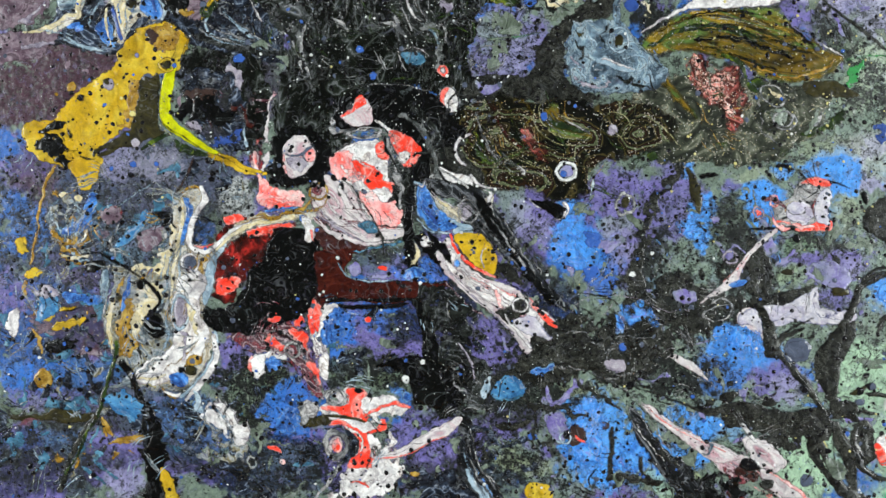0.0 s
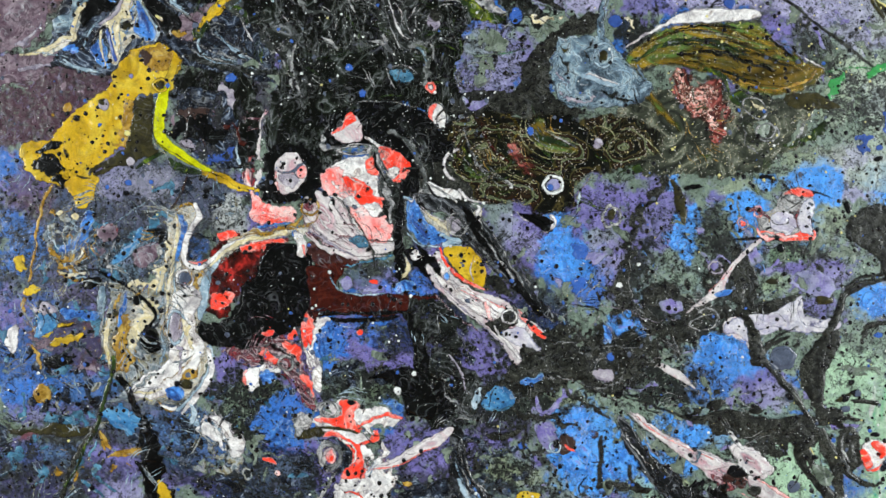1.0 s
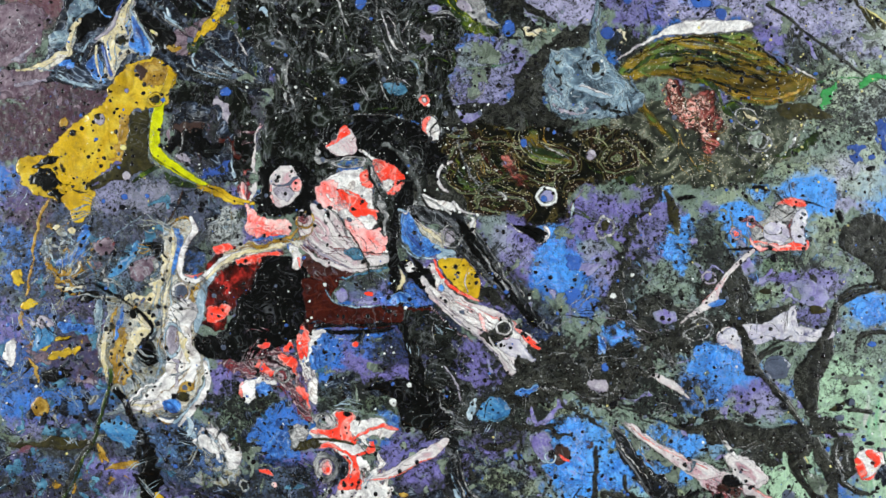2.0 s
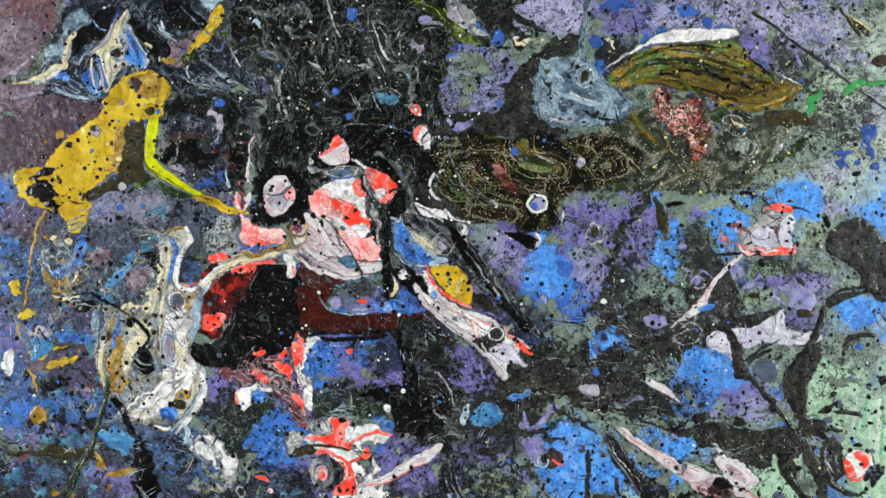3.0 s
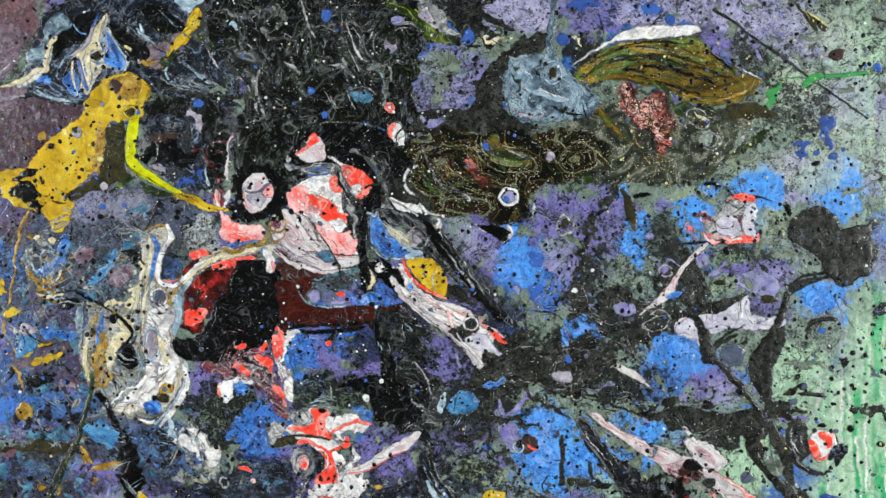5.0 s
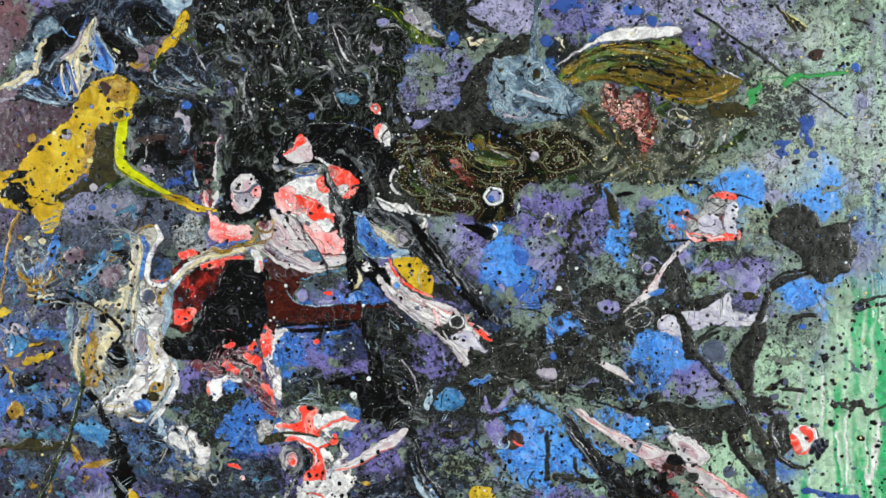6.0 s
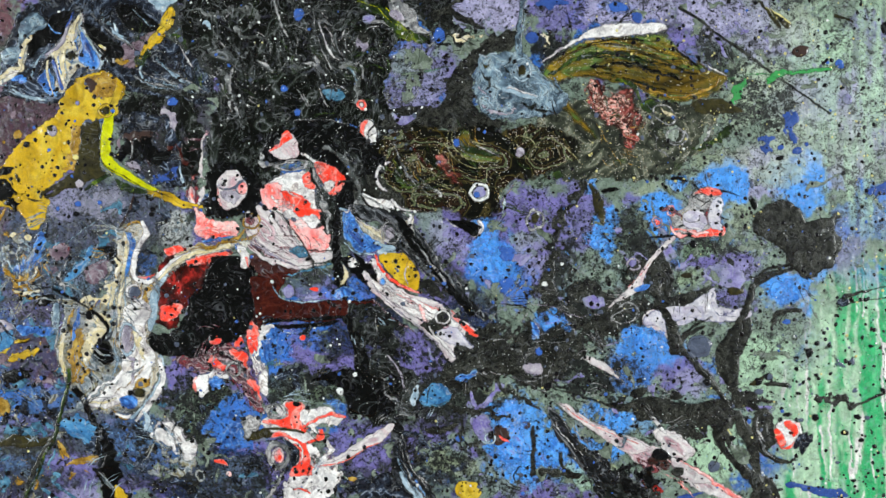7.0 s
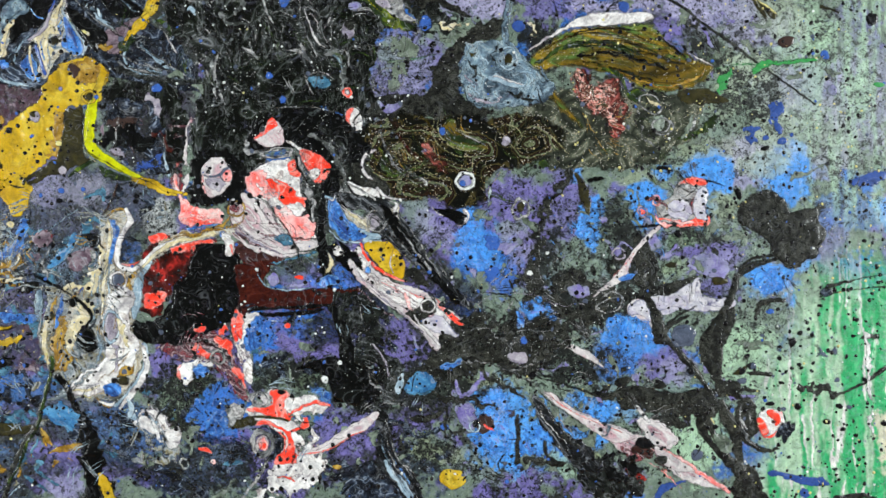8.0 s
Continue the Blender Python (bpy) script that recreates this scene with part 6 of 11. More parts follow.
ring(M_GREYSWIRL, 545, 822, 18, 5, 1.1, 20, rough=4)
drop(M_GREYPINK, 544, 822, 12, 14)
drop(M_RED, 544, 824, 4, 7)
stroke("paint_streak", M_NAVYSWIRL, (520, 800, 3), (555, 798, 4), (575, 815, 6), (572, 840, 6), (550, 860, 4), rough=4)
stroke("paint_streak", M_GREYSWIRL, (560, 850, 2), (540, 880, 4), (520, 905, 4), (500, 930, 4), rough=4)
stroke("paint_streak", M_GREYPINK, (604, 846, 4), (640, 836, 6), (676, 818, 7), (710, 798, 8), (738, 782, 8), (750, 775, 3), rough=2, height=0.0006, label="white and pink stick-like run of paint")
stroke("paint_streak", M_RED, (606, 846, 2), (640, 838, 2.5), (680, 822, 2), (710, 806, 1.5), (730, 796, 1), rough=1.5, height=0.0002)
pour("paint_pour", M_GREYSWIRL, (480, 780), (500, 752), (512, 760), (506, 790), (490, 800), rough=5, holes=0.2)
pour("paint_pour", M_OLIVE, (488, 786), (512, 776), (522, 784), (508, 796), (494, 796), rough=3)
ring(M_GREYSWIRL, 540, 742, 14, 4, 0.8, rough=4)
pour("paint_pour", M_BLACK, (604, 694), (628, 680), (664, 672), (696, 680), (716, 706), (722, 740), (700, 756), (676, 748), (668, 720), (650, 700), (626, 690), rough=4, height=0.0004, label="black arch of paint")
pour("paint_pour", M_DARK, (684, 720), (730, 700), (790, 690), (800, 730), (760, 770), (700, 762), rough=8, height=0.0002, holes=0.15)
drop(M_WHITEDROP, 683, 680, 4)
drop(M_WHITEDROP, 655, 709, 6)
drop(M_RED, 590, 613, 6, 6)
stroke("paint_streak", M_BLUE, (626, 732, 1.5), (642, 733, 3), (654, 730, 1.5), rough=2)
drop(M_BLUE, 660, 740, 8, 12, -30)
pour("paint_pour", M_BLACK, (730, 640), (756, 634), (764, 700), (740, 760), (716, 700), rough=8, height=0.0002, holes=0.1)
stroke("paint_streak", M_PURPLE, (716, 652, 4), (716, 668, 6), (722, 680, 3), rough=3)
pour("paint_pour", M_DARK, (756, 660), (790, 670), (800, 700), (780, 706), (760, 690), rough=7)
pour("paint_pour", M_TEAL, (798, 730), (812, 710), (826, 698), (856, 716), (846, 736), (818, 742), rough=4, label="teal diamond of paint")
pour("paint_pour", M_CYAN, (780, 735), (790, 712), (800, 704), (796, 728), rough=3)
stroke("paint_streak", M_PURPLE, (886, 744, 5), (890, 716, 5), (896, 736, 7), (920, 736, 7), (936, 714, 6), (948, 702, 4), holes=0.4, rough=10, label="lilac hooked paint run")
stroke("paint_streak", M_BLUE, (862, 690, 3), (880, 692, 5), (896, 684, 4), rough=4)
pour("paint_pour", M_PURPLE, (888, 758), (912, 758), (926, 778), (924, 800), (904, 796), (892, 778), rough=3, label="lilac paint cell")
ring(M_CYAN, 917, 796, 10, 3)
drop(M_BLACKDROP, 924, 793, 7)
drop(M_BROWNDROP, 942, 788, 16, 13, rough=6, label="brown drop of paint")
drop(M_BROWNDROP, 990, 775, 11, 8)
drop(M_BLUEDROP, 872, 798, 9, 7)
pour("paint_pour", M_STREAKS, (746, 780), (762, 768), (776, 800), (786, 850), (820, 890), (850, 950), (790, 960), (756, 880), rough=5, height=0.0003, label="black and white streaked paint")
pour("paint_pour", M_NAVYSWIRL, (690, 900), (730, 850), (756, 870), (790, 920), (800, 970), (700, 970), rough=8, height=0.0002)
stroke("paint_streak", M_CYAN, (764, 856, 3), (776, 878, 7), (800, 910, 9), (830, 950, 8), rough=4, label="pale blue paint streak")
drop(M_YELLOW, 886, 892, 24, 20, height=0.0005, label="yellow round drop of paint")
drop(M_OCHRE, 678, 868, 9, 5)
stroke("paint_streak", M_CHAR, (1056, 780, 3), (1055, 830, 4), (1062, 858, 4), (1090, 866, 3), rough=3)

# ---------------------------------------------------------------- lower left
pour("paint_pour", M_BLACK, (214, 836), (240, 806), (256, 830), (262, 870), (280, 900), (280, 960), (230, 960), (222, 890), rough=12, height=0.0003, holes=0.3, label="black paint mass")
stroke("paint_streak", M_BLACK, (178, 700, 5), (192, 718, 6), (206, 742, 5), (220, 772, 7), (230, 800, 12), (238, 830, 14), rough=4)
stroke("paint_streak", M_CHAR, (168, 706, 3), (160, 736, 4), (146, 780, 5), (122, 818, 6), (102, 860, 5), (84, 920, 6), rough=3, label="thin dark run of paint")
stroke("paint_streak", M_BONEGREY, (164, 742, 3), (184, 740, 5), (206, 728, 3), rough=3)
pour("paint_pour", M_WHITE, (318, 784), (324, 764), (346, 760), (366, 772), (376, 790), (396, 796), (396, 824), (384, 850), (370, 818), (350, 796), (334, 800), rough=8, height=0.0002, holes=0.3, label="white lacy paint")
stroke("paint_streak", M_CYAN, (310, 722, 3), (306, 750, 4), (318, 778, 4), rough=4)
stroke("paint_streak", M_WHITE, (336, 764, 3), (356, 772, 5), (368, 792, 4), rough=4)
pour("paint_pour", M_BONEGREY, (310, 846), (350, 830), (376, 836), (360, 850), (330, 858), rough=8, holes=0.3)
drop(M_CHAR, 380, 788, 11, 5, -15)
drop(M_BLACKDROP, 321, 807, 7)
ring(M_BONEGREY, 405, 858, 8, 2.5, rough=6)
stroke("paint_streak", M_RED, (432, 832, 3), (446, 836, 5), (456, 840, 2), rough=3)
drop(M_PINK, 456, 856, 6, 5)
stroke("paint_streak", M_OCHRE, (164, 838, 3), (186, 832, 5), (216, 828, 4), rough=4)
stroke("paint_streak", M_OCHRE, (148, 796, 2), (156, 814, 4), (160, 826, 2), rough=3)
pour("paint_pour", M_YELLOW, (42, 612), (56, 616), (64, 626), (54, 634), (44, 624), rough=5, label="yellow paint dash")
pour("paint_pour", M_YELLOW, (66, 612), (84, 608), (98, 612), (84, 620), rough=3)
pour("paint_pour", M_YELLOW, (60, 650), (72, 634), (100, 630), (114, 628), (110, 640), (86, 652), rough=6)
pour("paint_pour", M_BLACK, (48, 676), (66, 664), (90, 668), (110, 664), (92, 680), (74, 690), (56, 690), rough=5, label="black paint blot")
drop(M_OCHRE, 50, 734, 16, 16, 0, label="ochre drop of paint")
pour("paint_pour", M_YELLOW, (250, 880), (262, 876), (276, 900), (290, 940), (268, 940), rough=3)
stroke("paint_streak", M_OCHRE, (28, 650, 3), (40, 664, 4), (44, 690, 3), rough=5)
drop(M_WHITE, -4, 640, 14, 22, rough=6)
drop(M_BLACKDROP, 126, 757, 6)
drop(M_BLACKDROP, 136, 744, 6, 5)
for x, y in ((126, 680), (112, 748), (60, 850), (34, 880), (185, 386), (322, 378), (140, 890), (320, 388)):
    drop(M_BLACKDROP, x, y, 6, 5)

# ---------------------------------------------------------------- right: charcoal net of runs, red-rimmed cell, pink runs
pour("paint_pour", M_CHAR, (850, 676), (880, 640), (915, 606), (960, 592), (1000, 588), (1036, 606), (1070, 612), (1110, 596), (1150, 584), (1164, 604), (1130, 640), (1080, 664), (1040, 700), (1000, 704), (960, 690), (910, 706), (860, 720), (800, 706), (812, 690), rough=12, height=0.0003, holes=0.3, label="charcoal paint spill with running arms")
stroke("paint_pour", M_CHAR, (1096, 338, 8), (1075, 380, 9), (1056, 420, 9), (1044, 460, 10), (1036, 510, 12), (1036, 560, 16), (1050, 610, 18), rough=9, holes=0.2, label="charcoal run of paint")
stroke("paint_pour", M_OLIVE, (1110, 342, 4), (1122, 360, 8), (1130, 390, 9), (1134, 412, 4), rough=4)
stroke("paint_pour", M_CHAR, (1060, 560, 12), (1100, 540, 20), (1150, 550, 18), (1200, 556, 13), (1250, 562, 12), rough=11, holes=0.3)
stroke("paint_pour", M_CHAR, (1180, 500, 6), (1220, 490, 14), (1244, 480, 16), (1240, 530, 16), (1236, 560, 12), rough=10, holes=0.35)
stroke("paint_pour", M_CHAR, (1240, 562, 5), (1290, 560, 9), (1322, 548, 7), (1345, 540, 2), rough=3, label="thin charcoal arm of paint")
drop(M_OLIVE, 1376, 538, 17, 7)
stroke("paint_pour", M_CHAR, (1244, 566, 8), (1258, 590, 7), (1264, 630, 10), (1290, 656, 6), (1320, 690, 5), (1352, 732, 4), rough=3)
stroke("paint_pour", M_CHAR, (1270, 632, 8), (1290, 614, 6), (1320, 600, 4), rough=4)
stroke("paint_pour", M_CHAR, (1404, 530, 5), (1396, 570, 7), (1388, 610, 14), (1366, 650, 20), (1364, 690, 14), (1374, 722, 9), (1398, 738, 11), rough=4, label="thick charcoal run of paint")
stroke("paint_pour", M_CHAR, (1402, 540, 4), (1420, 516, 5), (1450, 502, 3), (1490, 494, 4), rough=3)
stroke("paint_line", M_CHAR, (1408, 516, 1.5), (1440, 500, 1.5), (1490, 478, 1.2), rough=1)
pour("paint_pour", M_CHAR, (1412, 420), (1424, 396), (1434, 380), (1462, 378), (1488, 392), (1500, 412), (1530, 408), (1568, 404), (1556, 420), (1536, 432), (1568, 440), (1574, 462), (1552, 486), (1528, 510), (1504, 516), (1478, 496), (1462, 464), (1440, 440), (1416, 440), rough=4, height=0.0004, label="large charcoal paint blot")
stroke("paint_pour", M_CHAR, (1146, 742, 4), (1170, 744, 7), (1210, 736, 12), (1250, 744, 14), (1300, 758, 14), (1340, 772, 16), (1358, 806, 8), (1376, 840, 7), (1400, 876, 9), (1420, 910, 16), rough=4, height=0.0004, label="long charcoal run of paint")
stroke("paint_pour", M_CHAR, (1320, 752, 12), (1360, 744, 9), (1396, 742, 10), (1412, 752, 6), rough=4)
stroke("paint_pour", M_CHAR, (1366, 756, 6), (1386, 776, 8), (1400, 800, 8), (1396, 840, 5), rough=4)
stroke("paint_line", M_CHAR, (1040, 710, 2), (1080, 722, 3), (1120, 734, 3), (1150, 744, 4), rough=2)
stroke("paint_line", M_CHAR, (1374, 790, 1.5), (1380, 830, 2.5), (1386, 870, 2), rough=1.5)
pour("paint_pour", M_CHAR, (1400, 880), (1430, 868), (1450, 900), (1460, 950), (1400, 950), rough=6)
stroke("paint_pour", M_OLIVE, (1400, 706, 3), (1412, 704, 7), (1424, 694, 3), rough=2)
drop(M_SLATEDROP, 1414, 720, 10, 6, -10)
drop(M_BLACKDROP, 1432, 693, 9, 8)
stroke("paint_line", M_CHAR, (1424, 706, 3), (1446, 708, 4), (1468, 709, 5), rough=1.5)
stroke("paint_line", M_CHAR, (1408, 734, 1.5), (1426, 738, 4), (1446, 740, 2), rough=1.5)
stroke("paint_line", M_CHAR, (1450, 583, 3), (1466, 576, 5), (1494, 574, 4), rough=2)
stroke("paint_line", M_CHAR, (1440, 602, 3), (1448, 590, 4), rough=2)
pour("paint_pour", M_BLACK, (1400, 374), (1412, 370), (1420, 386), (1412, 394), (1404, 386), rough=3)
pour("paint_pour", M_BLACK, (1130, 352), (1150, 346), (1168, 350), (1156, 356), (1138, 358), rough=3)
stroke("paint_line", M_BLACKDROP, (1264, 330, 4), (1280, 332, 5), (1292, 336, 3), rough=3)
stroke("paint_line", M_BLACKDROP, (1350, 354, 3), (1366, 358, 2.5), (1386, 366, 1), rough=1)
# pink cell
pour("paint_pour", M_GREYSWIRL, (1262, 392), (1290, 382), (1296, 362), (1316, 350), (1344, 350), (1352, 366), (1347, 392), (1350, 414), (1354, 430), (1336, 436), (1300, 432), (1270, 432), (1258, 416), rough=3, height=0.0005, label="grey and white swirled cell with coral red rim")
pour("paint_pour", M_WHITE, (1334, 376), (1346, 368), (1350, 400), (1346, 420), (1334, 410), (1330, 392), rough=3, height=0.0002)
pour("paint_pour", M_WHITE, (1276, 402), (1288, 390), (1300, 392), (1296, 404), (1282, 410), rough=2, height=0.0002)
pour("paint_pour", M_CHAR, (1300, 372), (1316, 362), (1334, 366), (1336, 376), (1316, 382), rough=3, height=0.0001)
pour("paint_pour", M_RED, (1300, 364), (1312, 352), (1334, 348), (1352, 354), (1348, 364), (1326, 358), rough=2, height=0.0003)
pour("paint_pour", M_RED, (1316, 432), (1328, 422), (1346, 418), (1354, 432), (1340, 438), (1318, 440), rough=3, height=0.0003)
stroke("paint_streak", M_RED, (1264, 424, 3), (1290, 428, 2), (1316, 432, 2.5), rough=3, height=0.0002)
ring(M_PINK, 1260, 391, 8, 2.2, rough=6)
ring(M_GREYPINK, 1234, 411, 9, 2, rough=4)
drop(M_RED, 1234, 411, 6, rough=5)
drop(M_PINK, 1236, 413, 3)
stroke("paint_line", M_BLACKDROP, (1208, 440, 1.5), (1250, 436, 3.5), (1300, 438, 3), (1350, 434, 3), rough=1.5)
drop(M_BLACKDROP, 1300, 451, 7)
stroke("paint_streak", M_GREYPINK, (1262, 440, 5), (1242, 458, 5), (1220, 482, 5), (1206, 506, 6), (1196, 526, 9), (1170, 544, 6), (1142, 564, 1.5), rough=2, height=0.0005, label="pale pink run of paint")
stroke("paint_streak", M_PINK, (1220, 482, 1.2), (1206, 502, 1.5), (1180, 528, 1.5), rough=1)
drop(M_BLUE, 1204, 530, 16, 6, -15)
ring(M_LAVCELL, 1190, 487, 12, 3, 0.8)
ring(M_GREYSWIRL, 1174, 580, 22, 2.5, 0.6, -25, rough=5)
pour("paint_pour", M_LAVWHITE, (1252, 562), (1280, 566), (1318, 552), (1338, 538), (1344, 552), (1352, 566), (1404, 574), (1388, 592), (1350, 588), (1310, 588), (1272, 600), (1262, 588), rough=3.5, height=0.0003, holes=0.15, label="white paint patch")
drop(M_SLATEDROP, 1316, 566, 7)
drop(M_SLATEDROP, 1338, 581, 6)
pour("paint_pour", M_GREYPINK, (1204, 586), (1216, 568), (1232, 570), (1250, 600), (1260, 628), (1240, 612), (1210, 600), rough=3)
ring(M_GREYSWIRL, 1012, 668, 26, 1.6, 0.8, rough=5)
pour("paint_pour", M_LAVCELL, (1000, 672), (1016, 662), (1040, 668), (1036, 684), (1006, 686), rough=4)
drop(M_OLIVE, 1040, 640, 20, 14, rough=6)
stroke("paint_streak", M_BLUE, (1006, 616, 5), (1010, 600, 6), (1004, 590, 3), rough=3)
drop(M_BLUE, 1020, 640, 8, 5)
drop(M_BLACKDROP, 1032, 706, 8)
stroke("paint_streak", M_GREYPINK, (1098, 652, 2), (1116, 660, 6), (1136, 672, 6), (1152, 682, 2), rough=2, height=0.0005, label="white dash of paint")
stroke("paint_line", M_GREYSWIRL, (1150, 680, 1.5), (1170, 700, 1.5), (1180, 712, 1), rough=2)
drop(M_SLATEDROP, 1308, 632, 22, 17, label="slate blue drop of paint")
drop(M_BLACKDROP, 1322, 703, 8, 7)
drop(M_CHAR, 1196, 718, 17, 8, -20)
drop(M_CHAR, 1198, 697, 7, 5)
drop(M_CHAR, 1264, 726, 12, 9)
drop(M_BLACKDROP, 1152, 740, 6, 5)
pour("paint_pour", M_STREAKS, (1030, 752), (1056, 770), (1090, 806), (1130, 830), (1150, 864), (1190, 910), (1130, 920), (1096, 862), (1060, 820), rough=4, height=0.0004, label="black and white streaked run of paint")
pour("paint_pour", M_GREYPINK, (1046, 738), (1064, 742), (1100, 762), (1150, 786), (1200, 806), (1240, 822), (1252, 850), (1226, 862), (1190, 846), (1160, 816), (1110, 784), (1070, 758), rough=3, height=0.0005, label="pale pink bone-shaped run of paint")
pour("paint_pour", M_ROSESWIRL, (1190, 836), (1220, 846), (1240, 862), (1210, 866), rough=3, height=0.0002)
pour("paint_pour", M_GREYPINK, (1222, 792), (1240, 786), (1270, 788), (1280, 808), (1298, 826), (1280, 844), (1250, 830), rough=4, height=0.0004)
pour("paint_pour", M_GREYPINK, (1254, 838), (1280, 844), (1310, 866), (1350, 890), (1390, 920), (1340, 910), (1290, 890), (1264, 866), rough=3, height=0.0005, label="pink and white run of paint")
stroke("paint_streak", M_PINK, (1284, 850, 2), (1310, 872, 4), (1350, 896, 5), (1390, 922, 4), rough=2, height=0.0002)
drop(M_BLACKDROP, 1234, 832, 17, 12, label="glossy black drop of paint")
drop(M_BROWNDROP, 1268, 866, 14, 9, 10)
drop(M_SLATEDROP, 1331, 854, 13, 11)
pour("paint_pour", M_DARKRED, (1196, 880), (1216, 876), (1240, 900), (1220, 904), rough=4)
pour("paint_pour", M_DARK, (1130, 866), (1170, 860), (1230, 900), (1250, 950), (1150, 950), rough=10, height=0.0002, holes=0.3)
stroke("paint_pour", M_DEEPBLUE, (1250, 945, 4), (1270, 912, 7), (1310, 900, 4), rough=4)
# red flower
stroke("paint_streak", M_CHAR, (1424, 762, 6), (1412, 790, 11), (1424, 826, 9), (1452, 846, 6), (1476, 838, 4), rough=6)
stroke("paint_streak", M_GREYSWIRL, (1416, 778, 2), (1412, 800, 3), (1424, 826, 3), (1440, 840, 2), rough=3)
pour("paint_pour", M_WHITE, (1444, 792), (1452, 778), (1470, 770), (1488, 778), (1494, 796), (1482, 816), (1464, 826), (1452, 822), rough=2, height=0.0005, label="coral red and white paint bud")
pour("paint_pour", M_RED, (1441, 794), (1454, 779), (1468, 792), (1480, 806), (1468, 824), (1452, 822), rough=4, height=0.00015, holes=0.1)
pour("paint_pour", M_PINK, (1472, 772), (1488, 780), (1493, 794), (1482, 800), (1474, 790), rough=5, height=0.00015)
pour("paint_pour", M_LAVCELL, (1456, 784), (1466, 776), (1474, 784), (1468, 796), rough=4, height=0.00015)
drop(M_DARKRED, 1476, 799, 7, 4, height=0.00012, rough=4)
pour("paint_pour", M_NAVYSWIRL, (1484, 822), (1498, 802), (1512, 796), (1514, 808), (1500, 824), (1490, 836), rough=3)
stroke("paint_streak", M_CREAMDROP, (1358, 756, 2), (1360, 780, 3), (1366, 800, 2), rough=4)
# far right runs and blots on the green field
pour("paint_pour", M_CHAR, (1516, 726), (1540, 722), (1572, 730), (1590, 748), (1556, 748), (1530, 738), rough=12, holes=0.4, height=0.0002, label="dark scuff of paint")
stroke("paint_line", M_CHAR, (1582, 752, 6), (1600, 742, 3), (1640, 726, 4), (1668, 706, 5), (1700, 684, 4), rough=2, label="curved charcoal line of paint")
pour("paint_pour", M_SLATEDROP, (1548, 672), (1566, 660), (1592, 662), (1580, 674), rough=8, holes=0.3)
pour("paint_pour", M_CHAR, (1628, 648), (1644, 638), (1668, 636), (1656, 648), rough=3)
stroke("paint_line", M_CHAR, (1560, 568, 3), (1600, 558, 2), (1690, 548, 2), rough=1)
stroke("paint_line", M_CHAR, (1560, 562, 4), (1580, 548, 5), (1640, 534, 2), (1690, 528, 1.5), rough=2)
drop(M_NAVYSWIRL, 1572, 560, 12, 9)
stroke("paint_pour", M_DEEPBLUE, (1466, 888, 5), (1500, 896, 7), (1540, 904, 10), (1570, 908, 5), rough=4, label="blue paint smear")
drop(M_DEEPBLUE, 1528, 926, 10)
stroke("paint_pour", M_CHAR, (1560, 940, 5), (1620, 934, 8), (1660, 936, 4), rough=5)
stroke("paint_line", M_WHITE, (1646, 640, 4), (1654, 760, 6), (1650, 860, 4), rough=7, holes=0.6, height=0.0001)
for x, y, a, b in ((1508, 650, 9, 9), (1522, 634, 6, 6), (1484, 680, 6, 5), (1425, 674, 6, 5), (1453, 638, 5, 4), (1520, 692, 5, 5), (1392, 828, 6, 5), (1365, 803, 7, 5), (1486, 724, 5, 4), (1570, 796, 9, 6), (1594, 768, 8, 6), (1590, 720, 6, 5), (1612, 770, 6, 5), (1620, 640, 5, 4), (1640, 720, 6, 5), (1500, 860, 5, 4), (1490, 772, 6, 5), (1466, 762, 9, 5), (1517, 768, 8, 7), (1600, 810, 6, 5), (1556, 850, 5, 4), (1676, 800, 7, 6)):
    drop(M_BLACKDROP if (x + y) % 3 else M_SLATEDROP, x, y, a, b)

# ---------------------------------------------------------------- drawn-out marbling: runs of paint between two border curves
def combed(mats, first, last, count, seed, width=2.0, wander=0.06, rough=3.0, name="paint_streak", height=0.00014):
    """Runs of paint that fill the strip between two curves, of changing colour, width and length."""
    r = np.random.default_rng(seed)
    a, b = rounded(first, False, 5), rounded(last, False, 5)
    n = min(len(a), len(b))
    a, b = a[np.linspace(0, len(a) - 1, n).astype(int)], b[np.linspace(0, len(b) - 1, n).astype(int)]
    for k in range(count):
        u = (k + r.uniform(0.1, 0.9)) / count
        lo, hi = int(n * r.uniform(0, 0.35)), int(n * r.uniform(0.65, 1.0))
        if hi - lo < 4:
            continue
        drift = np.cumsum(r.normal(0, wander / 3, n))
        w0 = width * r.uniform(0.35, 1.15)
        pts = []
        for q in range(lo, hi, 2):
            v = min(max(u + drift[q] - drift[lo], 0.0), 1.0)
            p = a[q] * (1 - v) + b[q] * v
            taper = 0.3 + 0.7 * math.sin(math.pi * (q - lo + 0.5) / (hi - lo))
            pts.append((p[0], p[1], max(0.7, w0 * taper * r.uniform(0.7, 1.3))))
        if len(pts) < 3:
            continue
        ob = stroke(name, mats[int(r.integers(len(mats)))], *pts, rough=rough, height=height)
        if ob:
            ob.parent = painting

